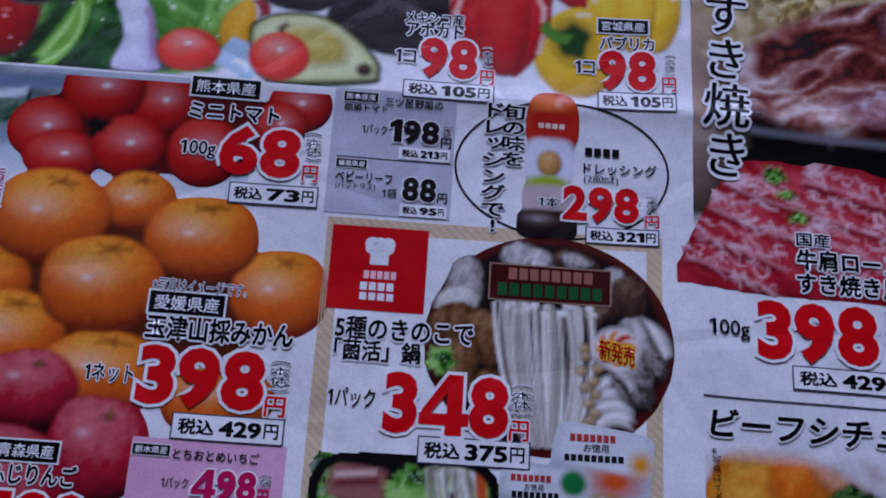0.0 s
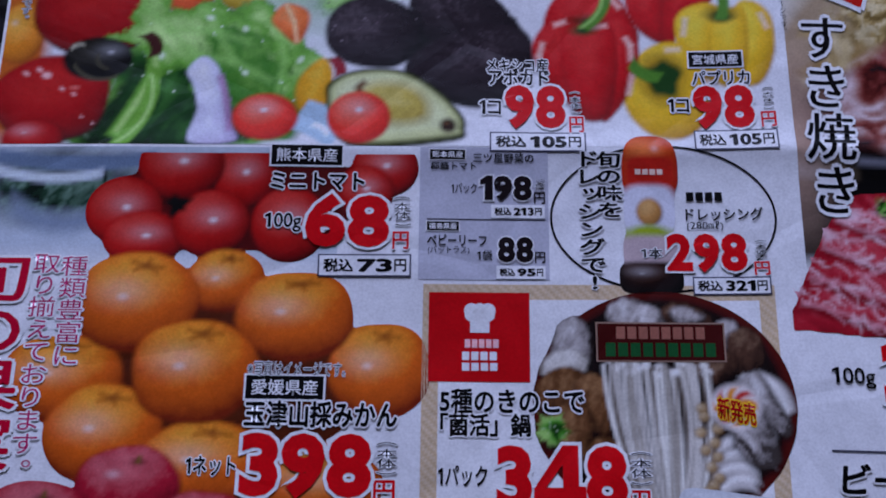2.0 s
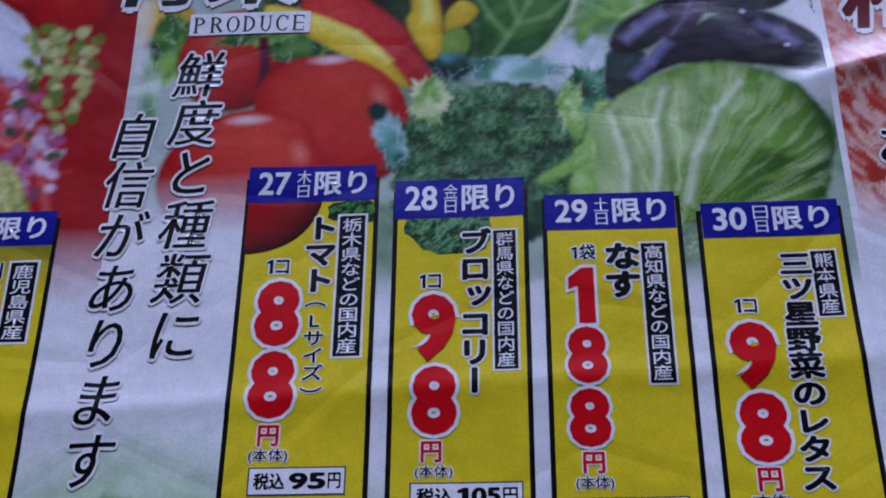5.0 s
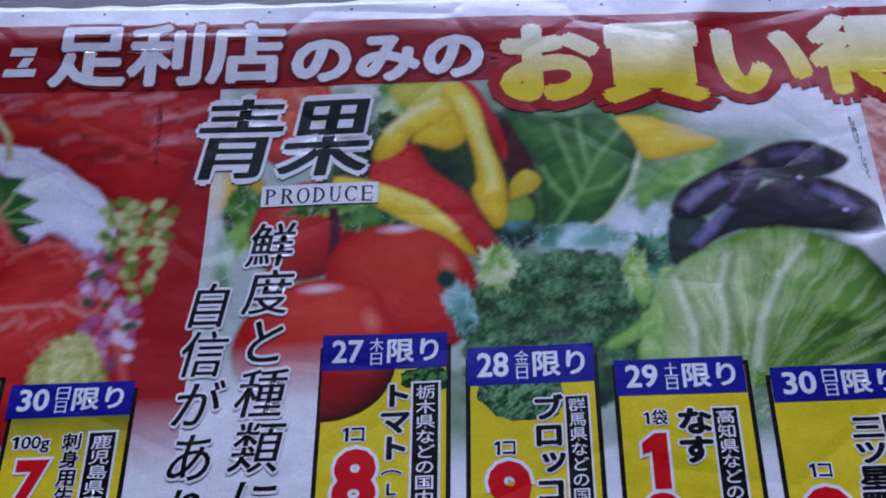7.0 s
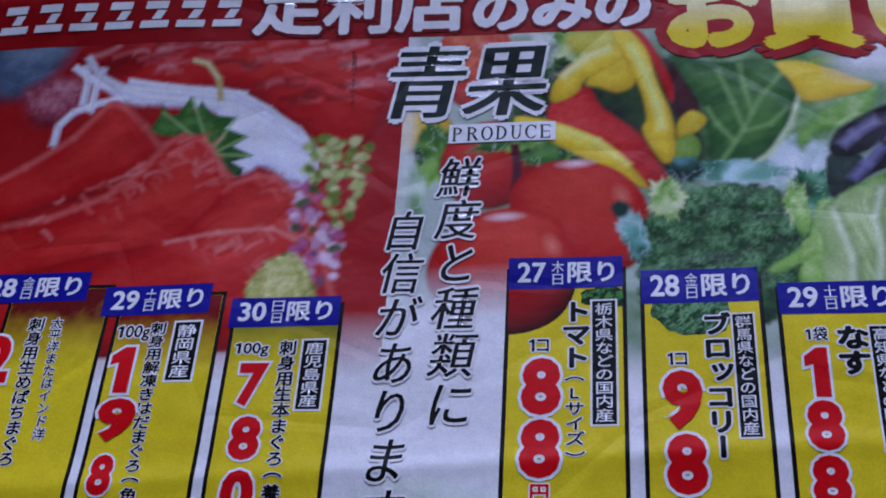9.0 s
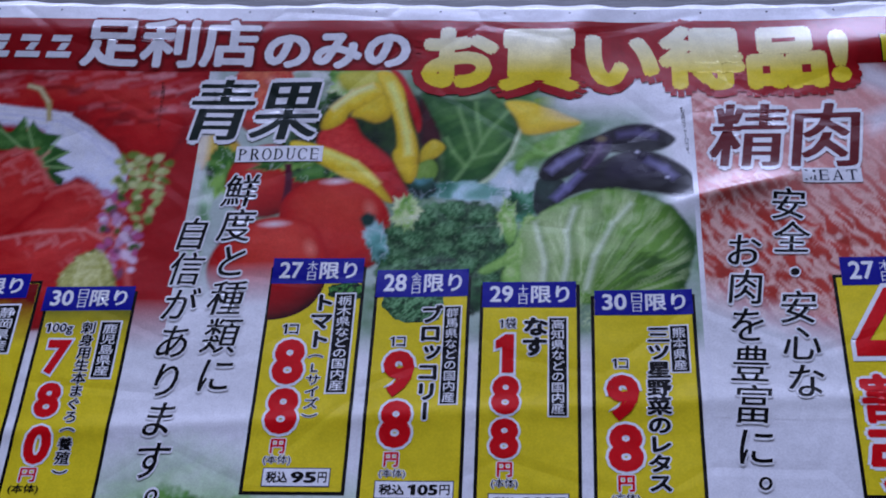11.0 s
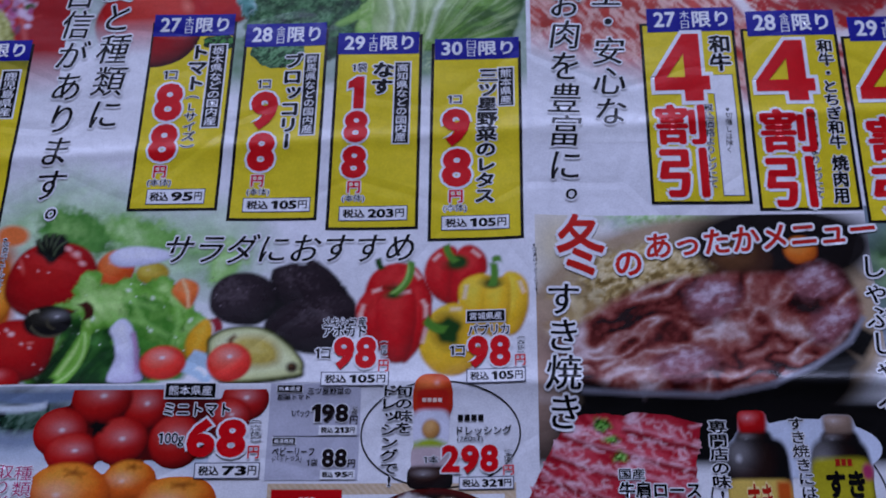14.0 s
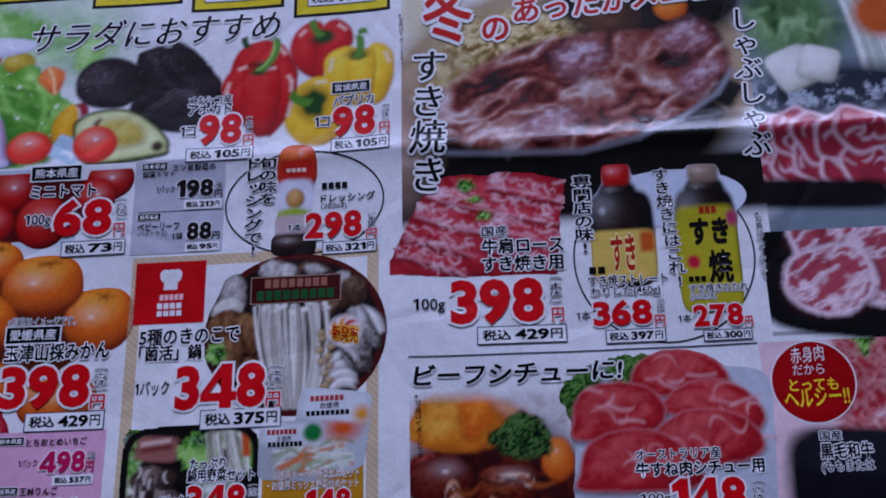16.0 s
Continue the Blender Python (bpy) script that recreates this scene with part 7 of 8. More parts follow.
for box, four, cut, off in ((M1, (30.5, 73.6, 43.9, 93.9), (30.0, 61.1, 41.9, 72.7), (30.0, 46.5, 41.6, 60.4)), (M2, (54.9, 73.1, 69.0, 91.0), (54.6, 58.6, 67.7, 70.7), (54.6, 43.6, 66.1, 57.7)), (M3, (79.5, 70.3, 93.4, 89.0), (79.4, 55.8, 93.0, 68.3), (78.8, 41.3, 91.4, 54.5))):
    price("4", *four, parent=box)
    text("割", *cut, RED, 0.035, WHITE, 0.05, box)
    text("引", *off, RED, 0.035, WHITE, 0.05, box)
column("和牛", 47.3, 93.4, 46.8, 82.3, 5.4, BLACK, 0.04, WHITE, 0.06, M1)
outlined("white_slip", 44.5, 47.0, 49.5, 81.3, col("6c6c78"), WHITE, 0.2, M1, 8)
column("※切落しは除く", 47.7, 71.9, 46.9, 58.7, 1.7, BLACK, 0.0, None, 0, M1, 11)
column("税込価格よりレジにて", 42.9, 72.7, 42.4, 49.2, 2.3, BLACK, 0.015, WHITE, 0.06, M1)
column("和牛・とちぎ和牛", 72.5, 91.1, 72.4, 59.4, 3.9, BLACK, 0.035, WHITE, 0.06, M2)
column("焼肉用", 72.4, 57.8, 71.4, 44.7, 3.8, BLACK, 0.04, WHITE, 0.06, M2)
column("税込価格よりレジにて", 67.0, 69.6, 66.6, 46.0, 2.3, BLACK, 0.015, WHITE, 0.06, M2)

# sukiyaki pan
pan = Photo("sukiyaki_picture", 0.6, -26, 84, 42, 0.45, 1, WHITE, "printed photograph of beef simmering in an iron pan")
pan.ruffle(30.1, 45.0, 14.4, 7.7, *pale, 0, 3, 0.6, 3)
pan.solid(6.2, 34.3, 7.8, 10.5, col("d8d0b8"), 0, 5)
pan.solid(37.5, 14.0, 40.9, 27.4, col("b8a68c"), 6, 1.5)
pan.solid(35.9, 2.6, 36.4, 13.5, col("1c1818"), -4, 2.0)
pan.solid(56.3, 34.1, 22.9, 10.4, col("241810"), 0, 2.0)
pan.fruit(47.0, 29.8, 7.6, 6.0, col("2c1a10"), col("5c3c24"), col("8c6840"), 0, 0.1)
pan.fruit(60.6, 32.6, 3.8, 3.7, col("a04c10"), col("d88428"), col("e8b060"), 0, 0.2)
for i in range(26):
    pan.stroke(5 + random.uniform(-3, 9), 30 - random.uniform(0, 24), 12 + random.uniform(-3, 12), 24 - random.uniform(0, 24), random.uniform(1, 2), col(random.choice(("c8b890", "d8ccac", "a89060", "b8a478"))), random.uniform(-1.5, 1.5), 0.6)
pan.ruffle(25.1, 25.4, 15.2, 8.8, col("8c7848"), col("c0ac78"), col("dcd0ac"), 0, 3, 0.4, 1)
qx, qy, qr, qs = 39.8, 11.9, 34.0, 15.5
heap = [(-0.8, 3.4), (5.6, 12.0), (14.4, 15.5), (23.4, 19.7), (31.7, 22.5), (40.4, 26.2), (48.8, 24.4), (56.6, 27.5), (64.4, 30.0), (70.2, 26.4), (72.1, 17.9), (69.1, 10.3), (60.1, 4.1), (51.0, -0.2), (38.9, -2.3), (23.3, -1.5), (8.8, -0.1)]
pan.shape(heap, col("2c100e"), col("4c1c18"), col("743430"), (0, 0.2), 0.8, 4, 0.2)
r, u, v = pan.inside(qx, qy, qr * 1.02, qs * 1.02, 10, 0.05)
fold_tones = [col(c) for c in ("38140f", "6c2a24", "8c4840", "a0685e", "b48e86", "c8b0ac", "dccccc")]
pan.folds(np.clip((1 - r) * 9, 0, 1), fold_tones, 17, 4.6, 63, 2.4, 1.3, 2.3)
for lump in ([(34.1, 21.7), (40.7, 25.7), (46.1, 23.0), (44.4, 17.4), (36.7, 14.0)], [(57.7, 25.8), (64.3, 29.1), (69.5, 25.6), (67.0, 20.7), (59.5, 20.1)], [(61.5, 15.9), (69.2, 18.6), (71.0, 15.1), (65.5, 9.0), (60.7, 9.0)], [(26.2, 5.1), (35.0, 8.5), (40.8, 5.0), (34.2, -0.6), (27.0, 0.4)]):
    pan.shape(lump, col("5c2424"), col("a07074"), col("d4c4cc"), (-0.2, 0.6), 1.4, 4, 0.3, 1.4, True, 0.6, (20, 1.2, 0.3))
pan.wash(np.clip((-3 - pan.y) / 2.5, 0, 1) * np.clip((20 + pan.y) / 3, 0, 1), col("161416"))
wall_of_pan = [(10.0, -1.8), (23.3, -2.5), (38.9, -3.0), (51.0, -0.7), (60.0, 3.7), (68.7, 9.8), (72.5, 15.8)]
pan.line([(x, y - 3.0) for x, y in wall_of_pan], 5.5, col("121014"), 0.8)
pan.line(wall_of_pan, 1.1, col("9c9ca4"), 0.5)
pan.solid(1.2, 2.6, 3.7, 12.1, col("b8a090"), 0, 3)
pan.wash(np.clip((-20 - pan.y) / 3, 0, 1), WHITE)
pan.done()
text("冬", 5.4, 26.2, 16.5, 42.4, col("cc3424"), 0.02, WHITE, 0.06, lay=10)
text("の", 18.6, 26.1, 24.6, 32.3, col("cc3424"), 0.03, WHITE, 0.08, lay=10)
text("あったかメニュー", 25.8, 30.3, 77.8, 36.9, col("c83c30"), 0.025, WHITE, 0.08, lay=10, rise=4.5)
column("すき焼き", 6.6, 24.9, 6.1, -11.1, 8.0, BLACK, 0.014, WHITE, 0.06, level=0.1, lean=0.08)
column("しゃぶしゃぶ", 76.1, 31.4, 75.6, -6.5, 6.0, BLACK, 0.014, WHITE, 0.07, level=0.1, lean=0.05)
column("※写真はイメージです。", 0.5, 34.5, 0.7, 20.7, 1.1, BLACK, 0.0)

# sliced beef below the fold
slices = Photo("sliced_beef_picture", -2.1, -32.0, 36.3, -6.1, 0.4, 2, WHITE, "printed photograph of sliced raw beef")
stack = [(-3.3, -29.3), (-1.3, -24.6), (1.5, -18.6), (5.6, -10.4), (9.0, -7.3), (15.1, -6.8), (18.7, -7.5), (21.1, -6.6), (28.3, -7.4), (34.9, -9.4), (33.5, -17.9), (32.2, -30.4), (14.5, -30.2)]
slices.shape(stack, col("841c2c"), col("bc3444"), col("dc6c78"), (0, 0.1), 0.4, 3, 0.15, 2.0, False, 0.3, (-28, 1.2, 0.3))
for (ax, ay), (bx, by) in zip([(5.9, -11.5), (3.5, -16.1), (1.1, -20.9), (-0.4, -25.1), (18.6, -10.0), (18.4, -15.2), (17.7, -19.8), (18.2, -24.3)], [(18.4, -15.2), (17.1, -20.4), (14.6, -25.5), (13.3, -29.6), (33.9, -14.3), (33.1, -19.2), (32.6, -24.4), (32.0, -29.4)]):
    slices.stroke(ax, ay - 0.5, bx, by - 0.5, 0.9, col("7c1826"), random.uniform(-0.8, 0.8), 0.8, 0.3)
    slices.stroke(ax, ay, bx, by, 0.45, col("e0a8b0"), random.uniform(-0.8, 0.8), 0.5, 0.7)
    for n in range(26):
        k = random.random()
        x, y = ax + (bx - ax) * k + random.gauss(0, 0.6), ay + (by - ay) * k + random.uniform(-0.5, 4.0)
        way, long = math.radians(random.choice((-35, -50, -15, 20)) + random.gauss(0, 14)), random.uniform(0.8, 3.0)
        slices.stroke(x, y, x + long * math.cos(way), y + long * math.sin(way), random.uniform(0.15, 0.45), col(random.choice(("ecd0d4", "e0a8b0", "e8bcc2"))), random.uniform(-0.5, 0.5), 0.4, 0.6)
    for n in range(2):
        slices.solid(ax + random.uniform(0, 3.5), ay + random.uniform(0.3, 2.6), random.uniform(0.6, 1.5), random.uniform(0.4, 0.8), col("e8ccd2"), random.uniform(-60, 10), 0.6, 0.25)
for e in ((13.9, -9.4, 1.9, 1.6), (17.6, -16.6, 1.6, 1.2), (15.9, -12.8, 1.6, 0.8)):
    slices.ruffle(*e, *lett, 0, 1.0, 0.7)
slices.done(True)
text("国産", 17.1, -21.5, 22.5, -19.1, BLACK, 0.02, WHITE, 0.08)
text("牛肩ロース", 17.0, -25.6, 33.9, -21.9, BLACK, 0.035, WHITE, 0.07)
text("すき焼き用", 16.9, -29.5, 33.7, -25.9, BLACK, 0.035, WHITE, 0.07)
text("100g", 2.8, -38.1, 9.2, -34.9, BLACK, 0.01)
price("398", 10.3, -41.0, 29.3, -31.0)
yen(30.7, -40.9, 33.2, -37.8)
body_price(31.9, -30.5, 31.6, -37.4, 2.6)
tag("税込429円", 15.5, -45.3, 33.6, -41.4)

# two sauce bottles
ring("oval_rule", 54.1, -27.7, 18.4, 18.8, 0.35, BLACK, lay=3)
pair = Photo("sauce_bottle_picture", 38.4, -41.6, 72.2, -6.1, 0.33, 4, WHITE, "printed photograph of two bottles of sauce")
pair.solid(57.2, -14.8, 14.9, 6.5, col("d4dae4"), 0, 3)
for cap, neck, body_e, tint in (((45.6, -8.9, 3.0, 2.5), (45.7, -13.6, 3.9, 3.2), (46.2, -23.3, 6.5, 10.8), col("c02018")), ((63.6, -9.5, 3.1, 2.1), (63.6, -13.8, 4.1, 3.3), (63.2, -26.6, 6.3, 13.9), col("a08c7c"))):
    pair.fruit(*neck, col("0c0806"), col("241410"), col("5c3c30"), 0, 0.5, (-0.4, 0.3), 0, 0.1, 3)
    pair.fruit(*body_e, col("0c0806"), col("1e100c"), col("4c3028"), 0, 0.6, (-0.6, 0.6), 0, 0.1, 5)
    pair.fruit(*cap, tint * 0.5, tint, np.minimum(tint * 1.6 + 0.08, 0.8), 0, 0.5, (-0.3, 0.3), 0, 0.1, 5)
pair.solid(46.1, -27.1, 6.5, 5.7, col("d8c06c"), 0, 0.4, 0, 0, 8)
pair.solid(51.0, -24.2, 1.4, 2.3, col("c86c28"), 0, 0.4, 0, 0, 6)
pair.solid(63.1, -28.4, 6.1, 11.5, col("bcb428"), 0, 0.4, 0, 0, 8)
pair.solid(60.1, -29.3, 1.3, 1.5, col("c4284c"), 0, 0.4)
pair.solid(68.5, -19.9, 1.1, 1.8, col("b85078"), 0, 0.4)
pair.done(True)
text("すき", 43.5, -30.6, 48.5, -22.3, col("b83418"), 0.03, col("e8d8a0"), 0.06, lay=7)
text("すき", 59.8, -25.6, 67.7, -19.6, BLACK, 0.05, lay=7)
text("焼", 62.9, -34.2, 67.8, -26.7, BLACK, 0.04, lay=7)
bars("maker_mark", 62.1, -18.6, 65.8, -17.1, col("b83c28"), 3, lay=7)
column("専門店の味!", 38.3, -8.4, 38.3, -26.5, 4.0, BLACK, 0.03, WHITE)
column("すき焼きにはこれ!", 54.6, -7.9, 57.0, -34.8, 3.6, BLACK, 0.02, WHITE)
bars("maker_mark", 38.8, -30.9, 42.4, -29.4, BLACK, 2)
text("すき焼ストレート", 38.5, -33.8, 54.4, -31.3, BLACK, 0.02, WHITE, 0.08)
text("わりした(460g)", 38.8, -36.2, 52.8, -33.9, BLACK, 0.015, WHITE, 0.08)
text("1本", 35.7, -40.8, 38.5, -38.8, BLACK, 0.01)
price("368", 39.0, -42.3, 50.8, -36.8)
yen(51.2, -42.9, 53.3, -40.4)
body_price(52.7, -36.7, 52.5, -40.4, 1.6)
tag("税込397円", 41.2, -46.1, 53.2, -43.1)
bars("maker_mark", 58.7, -33.7, 62.4, -32.5, BLACK, 3)
text("すき焼きのたれ", 58.6, -36.2, 70.3, -34.2, BLACK, 0.015, WHITE, 0.08)
text("(500㎖)", 58.7, -37.9, 63.8, -36.2, BLACK, 0.0, WHITE, 0.08)
text("1本", 55.9, -42.2, 58.4, -40.5, BLACK, 0.01)
price("278", 58.9, -43.5, 68.7, -38.7)
yen(68.9, -43.8, 70.4, -41.6)
tag("税込300円", 60.5, -46.5, 70.1, -44.1)

# shabu-shabu photographs
shabu = Photo("hotpot_meat_picture", 76, -36, 150, 44, 0.45, 2, col("8c98a0"), "printed photograph of thin pork slices, tofu and greens")
shabu.solid(86.2, 27.3, 9.6, 13.5, col("789868"), 0, 4)
shabu.ruffle(85.0, 27.3, 5.8, 11.2, col("3c5c34"), col("6c8c5c"), col("a4bc94"), 70, 6, 0.3, 3)
for i in range(30):
    a = i / 29
    shabu.stroke(97 + 12 * a, 34 + random.uniform(-2, 1), 100 + 15 * a, 12 + random.uniform(-1, 1), 0.7, col(random.choice(("d8dcd4", "c0c8c0", "e8e8e4"))), 0.5)
shabu.solid(105.5, 27.3, 5.9, 6.0, col("c87030"), 0, 1.5)
shabu.solid(95.6, 7.7, 18.6, 7.5, col("3c4450"), 0, 2)
shabu.wash(np.clip((cloud(shabu.x, shabu.y, 2.0, 6) - 0.5) * 4, 0, 0.7) * np.clip((shabu.y - 3) / 3, 0, 1) * np.clip((13 - shabu.y) / 3, 0, 1), col("c8d0d8"))
shabu.fruit(85.4, 14.8, 5.0, 5.3, col("98988c"), col("d8d8d0"), col("ececea"), 24, 0, (0, 0), 0, 0.05, 5)
shabu.fruit(90.8, 15.6, 4.3, 4.4, col("a0a094"), col("dcdcd4"), col("eeeeec"), -18, 0, (0, 0), 0, 0.05, 5)
shabu.solid(69.3, -1.1, 4.0, 8.3, col("8c5c44"), 0, 1.5)
shabu.solid(72.3, -12.9, 6.8, 6.6, col("dcdcdc"), 0, 3)
shabu.solid(86.6, -8.3, 17.1, 8.0, col("2a2630"), -4, 0.8, 0, 0, 6)
shabu.wash(np.clip((-24.5 - shabu.y) / 0.5, 0, 1), WHITE)
sx, sy, sr, ss = 88.1, -5.1, 15.5, 7.9
for i in range(12):
    shabu.slice(sx + sr * (-0.9 + 0.3 * (i // 2)), sy + ss * (0.4 if i % 2 else -0.4) + random.uniform(-1, 1), 5.2, 6.4, random.uniform(-30, 60), col("b04858"), col("e2c8ce"), 5, 0.8)
shabu.solid(86.8, -15.6, 16.9, 3.4, col("1c1a22"), -3, 0.8, 0, 0, 6)
shabu.done()
plate = Photo("pork_tray_picture", 74, -54, 150, -23.6, 0.45, 3, WHITE, "printed photograph of pork slices on a black tray")
plate.wash(np.clip((plate.y + 26) / 0.6, 0, 1), col("1a181e"))
plate.stroke(72.0, -18.1, 71.6, -30.8, 1.0, BLACK)
plate.stroke(73.3, -30.9, 71.7, -45.7, 0.5, BLACK, 0, 0.25)
plate.stroke(71.7, -45.7, 95.6, -45.9, 0.5, BLACK, 0, 0.25)
plate.solid(88.9, -34.1, 16.4, 13.0, col("1c1a22"), -10, 0.7, 0, 0, 4)
for e in ((98.2, -22.6, 10.0, 5.8), (87.9, -24.7, 8.9, 7.0), (97.9, -32.1, 10.3, 8.7), (86.6, -34.6, 9.3, 7.7)):
    plate.solid(e[0], e[1] - 0.6, e[2] * 1.02, e[3], col("5c2830"), 12, 1.0, 0.06)
    plate.flesh(*e, col("b8606c"), col("e8d4da"), 12, random.uniform(20, 70), 3.0, 0.5, 0.06, 0.16, 2.2, col("8c3844"))
plate.done()
column("※写真はイメージです。", 74.0, -18.5, 73.6, -34.6, 1.6, BLACK, 0.0, WHITE, 0.1)

# ---- beef stew row ----
patch("rule", 1.7, -47.5, 70.8, -47.2, col("60606c"), lay=4)
text("ビーフシチューに!", 2.8, -53.6, 44.0, -49.1, BLACK, 0.03, WHITE, 0.06, lean=0.15)
column("※写真はイメージです。", 3.4, -55.0, 3.9, -69.8, 1.5, BLACK, 0.0)
stew = Photo("beef_stew_picture", 1.8, -85.1, 33.9, -54.3, 0.4, 2, col("d8d4d4"), "printed photograph of beef stew with potato and broccoli")
stew.solid(18.6, -74.5, 18.0, 14.2, col("4c1810"), 0, 2.5)
stew.wash(np.clip((cloud(stew.x, stew.y, 3, 2) - 0.5) * 2, 0, 0.5), col("8c3c18"))
stew.shape([(1.7, -64.5), (2.9, -58.2), (7.2, -54.9), (13.9, -54.3), (18.4, -57.1), (23.8, -61.1), (19.2, -66.1), (10.3, -67.5)], col("a04c0c"), col("d48c20"), col("f0c860"), (-0.4, 0.3), 0.5, 6, 0.25, 2.0, True, 0.4)
stew.shape([(12.8, -55.7), (16.4, -55.1), (18.6, -57.6), (17.7, -61.5), (13.7, -64.8), (11.6, -60.1)], col("a8480c"), col("dc8018"), col("f4b850"), (0, 0.4), 1.2, 4, 0.2)
stew.shape([(17.3, -55.9), (22.8, -58.2), (27.1, -61.8), (23.8, -62.3), (19.4, -59.2)], col("b07850"), col("d8a888"), col("f0d8c8"), (0, 0.5), 1.0, 3)
stew.shape([(0.4, -73.5), (2.0, -68.0), (7.0, -67.1), (10.3, -70.4), (11.3, -75.9), (1.5, -75.8)], col("48100c"), col("8c2c24"), col("c87c6c"), (-0.2, 0.5), 0.6, 4, 0.4, 1.4, True, 0.5)
stew.fruit(30.5, -69.2, 3.2, 4.5, col("a84c10"), col("d87c28"), col("ecb060"), 0, 0.3, (-0.1, 0.4), 0.06)
stew.ruffle(23.7, -64.6, 5.9, 4.7, col("142c14"), col("345c2c"), col("6c8c50"), 0, 1.3, 0.4)
stew.fruit(8.0, -73.1, 6.4, 5.5, col("38100c"), col("742820"), col("a85c48"), 0, 0.7, (0.1, 0.4), 0.1, 0.4)
stew.fruit(20.7, -74.5, 6.4, 4.9, col("401008"), col("7c3018"), col("b06840"), 0, 0.5, (0.1, 0.4), 0.1, 0.4)
for i in range(40):
    x, y = random.uniform(stew.x.min() + 6, stew.x.max() - 8), random.uniform(stew.y.min(), stew.y.max() - 18)
    stew.stroke(x, y, x + random.uniform(1, 5), y + random.uniform(-2, 1), random.uniform(0.3, 1.2), col(random.choice(("b06838", "8c4424", "e0b090", "30100c", "f0d8c4"))), random.uniform(-1, 1), 0.5, 0.6)
stew.wash(np.clip((stew.y - stew.y.max() + 3) / 3, 0, 1), WHITE)
stew.done()
shank = Photo("beef_shank_picture", 31.1, -86.0, 72.6, -47.6, 0.4, 5, WHITE, "printed photograph of raw beef shank slices on a pale tray")
shank.solid(52.9, -67.7, 19.0, 16.7, col("c4c8d0"), -4, 0.8, 0, 0, 8)
shank.ruffle(36.5, -56.9, 4.6, 5.8, col("1c3c18"), col("3c6c2c"), col("7ca058"), 0, 1.4, 0.6)
shank.ruffle(45.5, -52.0, 4.9, 3.5, col("1c3c18"), col("3c6c2c"), col("7ca058"), 0, 1.4, 0.6)
for cut_piece in ([(45.3, -54.4), (47.6, -50.0), (53.6, -47.8), (60.4, -49.1), (64.4, -53.0), (63.4, -56.3), (52.8, -57.6), (48.5, -56.2)], [(51.0, -59.8), (56.1, -55.0), (63.0, -54.3), (68.3, -57.4), (70.7, -62.1), (67.9, -65.0), (58.9, -63.0)], [(33.5, -62.6), (35.1, -56.5), (40.8, -54.2), (48.5, -55.4), (52.0, -61.0), (46.7, -65.4), (36.8, -65.8), (33.6, -64.9)], [(49.1, -65.5), (54.7, -60.8), (62.3, -60.6), (68.0, -63.5), (70.0, -68.1), (65.6, -70.9), (56.0, -71.0)], [(34.5, -71.7), (36.8, -66.1), (43.5, -63.8), (51.6, -65.2), (57.4, -71.3), (55.5, -75.8), (35.2, -75.6)]):
    shank.shape([(x, y - 0.7) for x, y in cut_piece], col("4c0c14"), col("641420"), col("7c2028"), (0, 0), 0.8)
    shank.shape(cut_piece, col("8c1c24"), col("b8343c"), col("dc7878"), (-0.2, 0.4), 0.4, 3, 0.2, 2.0, True, 0.3, (random.uniform(-20, 60), 1.4, 0.22), 0.25, (col("d88c90"), 0.5))
    mx, my = np.mean(cut_piece, axis=0)
    for n in range(6):
        x, y = mx + random.gauss(0, 4), my + random.gauss(0, 2)
        shank.stroke(x, y, x + random.uniform(2, 6), y + random.uniform(-2.5, 2.5), random.uniform(0.3, 0.6), col(random.choice(("e4b4b4", "dc9c9c"))), random.uniform(-1.6, 1.6), 0.5, 0.4)
shank.done(True)
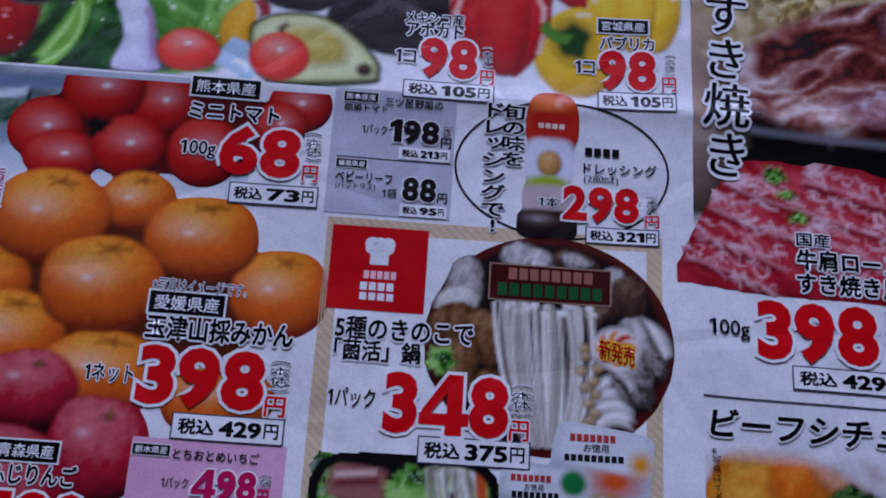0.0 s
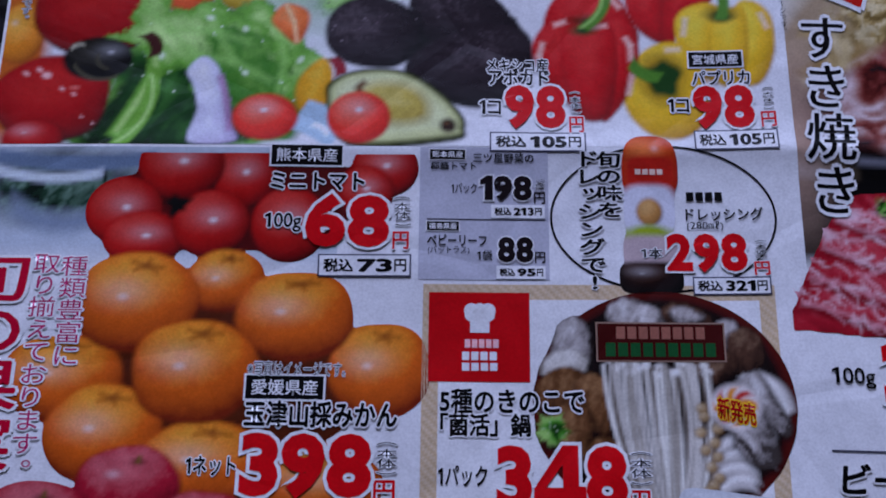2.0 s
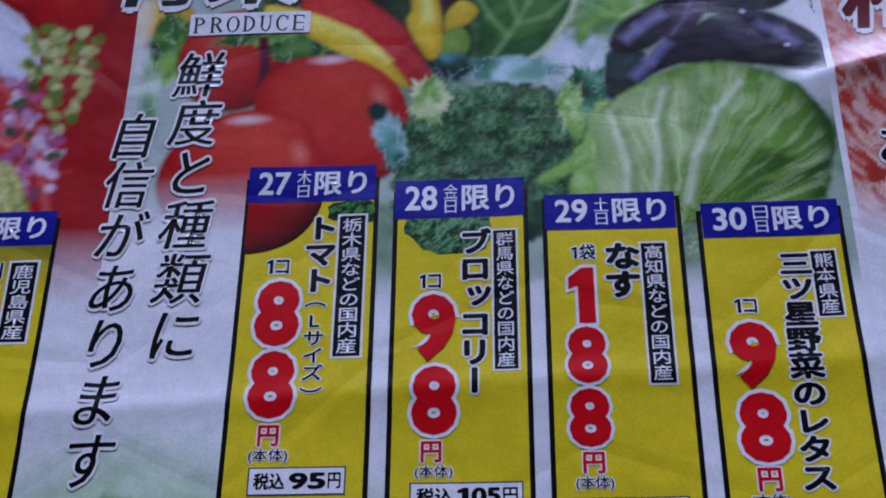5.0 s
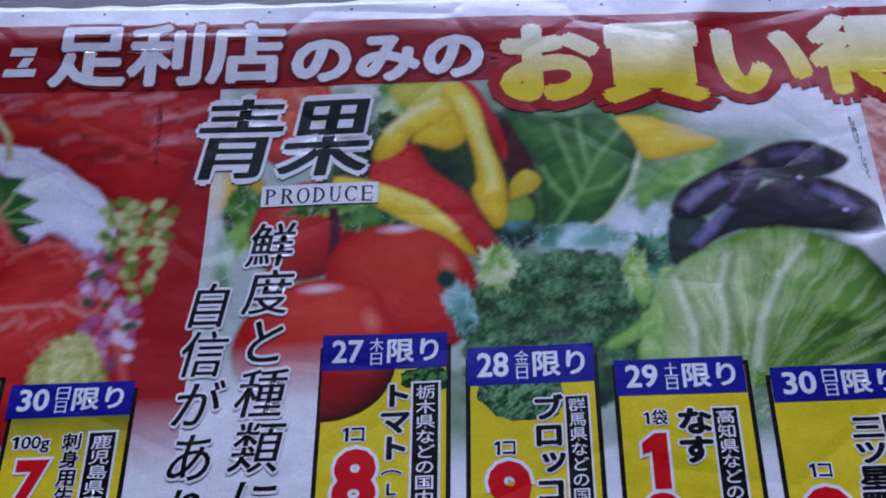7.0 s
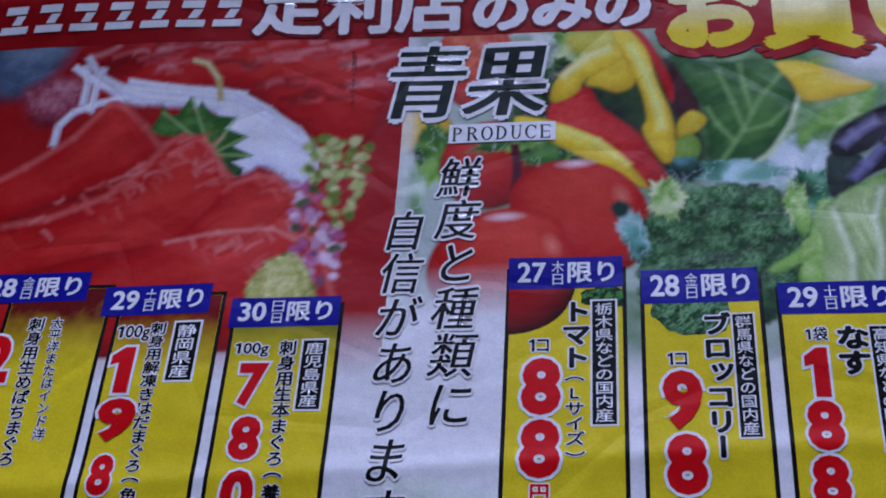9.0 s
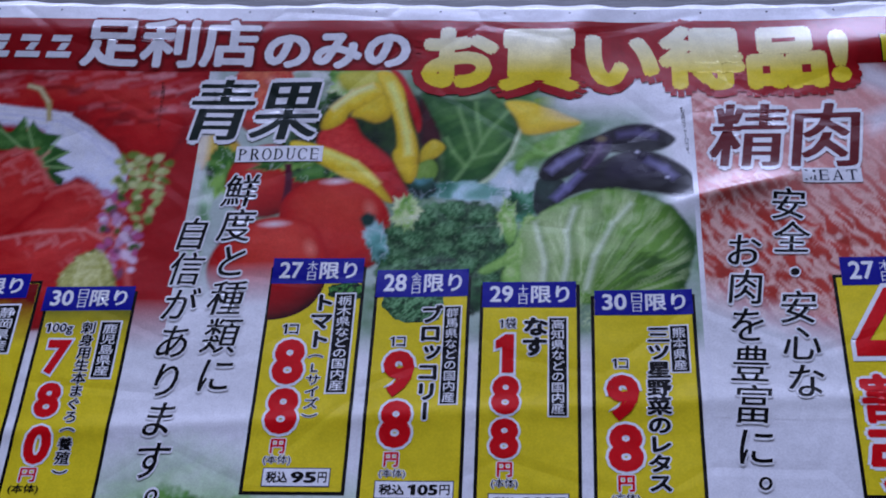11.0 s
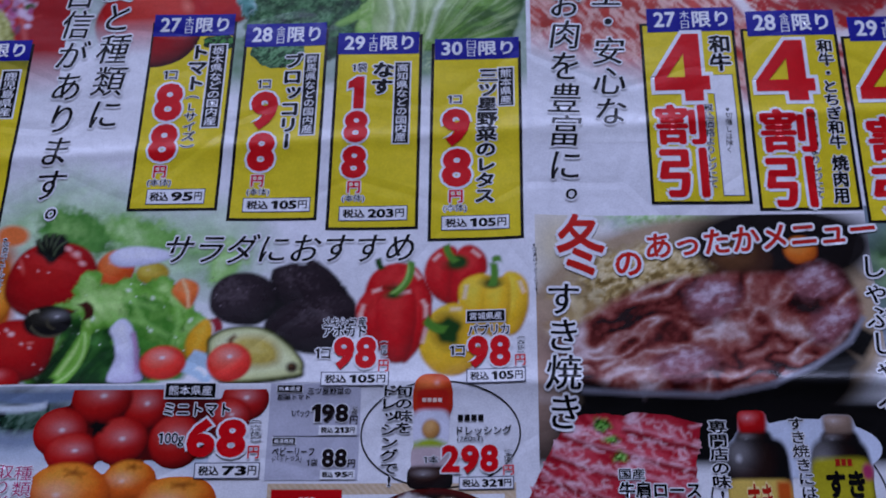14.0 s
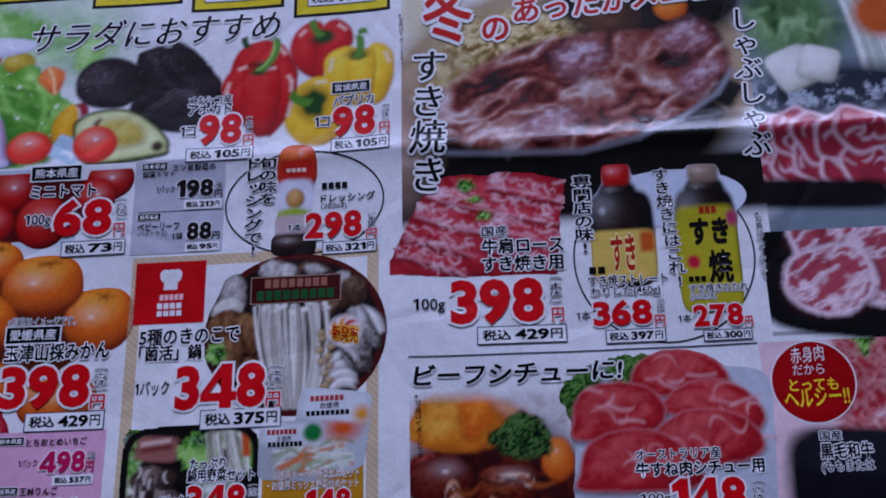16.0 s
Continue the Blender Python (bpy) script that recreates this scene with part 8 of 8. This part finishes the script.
text("オーストラリア産", 45.3, -70.1, 61.4, -67.9, BLACK, 0.02, WHITE, 0.08)
text("牛すね肉シチュー用", 45.1, -73.4, 69.4, -70.4, BLACK, 0.035, WHITE, 0.07)
text("100g", 45.6, -78.9, 51.3, -76.6, BLACK, 0.01, WHITE, 0.08)
price("148", 51.6, -81.1, 65.4, -73.9)
body_price(68.0, -74.6, 67.4, -80.1, 2.4)
mince = Photo("minced_beef_picture", 71.0, -86.9, 112.1, -47.4, 0.45, 4, col("e4ccd0"), "printed photograph of beef on a dark board")
mince.ruffle(92.8, -48.7, 6.4, 4.7, *lett, 0, 1.6, 0.6)
nx, ny, nr, ns = 92.5, -57.9, 7.3, 10.8
for i in range(60):
    mince.slice(nx + random.uniform(-1, 1.4) * nr, ny + random.uniform(-1, 1) * ns, random.uniform(2, 4), random.uniform(1.2, 2.2), random.uniform(0, 180), col("b4424c"), col("d8a4a4"), 2, 0.3)
mince.solid(90.4, -75.5, 16.8, 8.8, col("262632"), -4, 0.7, 0, 0, 5)
mince.solid(91.2, -70.1, 15.4, 4.4, col("34343f"), -4, 0.7, 0, 0, 5)
mince.done()
disc("red_badge", 80.6, -55.9, 8.2, 8.5, WHITE, lay=5)
disc("red_badge", 80.6, -55.9, 7.9, 8.2, col("b01018"), lay=6, label="round red badge")
text("赤身肉", 76.8, -52.1, 83.2, -48.8, WHITE, 0.0, lay=8, rise=0.4)
text("だから", 76.9, -54.4, 82.9, -52.3, WHITE, 0.0, lay=8)
text("とっても", 75.9, -57.7, 85.2, -55.2, col("f0d820"), 0.02, lay=8)
text("ヘルシー!!", 74.7, -61.1, 87.1, -57.5, col("f0d820"), 0.02, lay=8, rise=0.5)
text("国産", 80.3, -67.7, 84.5, -65.8, BLACK, 0.02, WHITE, 0.08)
text("黒毛和牛", 80.1, -71.4, 90.0, -68.2, BLACK, 0.03, WHITE, 0.07)
text("(ももまたは", 80.0, -74.2, 89.8, -71.7, BLACK, 0.01, WHITE, 0.07)

bpy.data.objects.remove(type_setter)
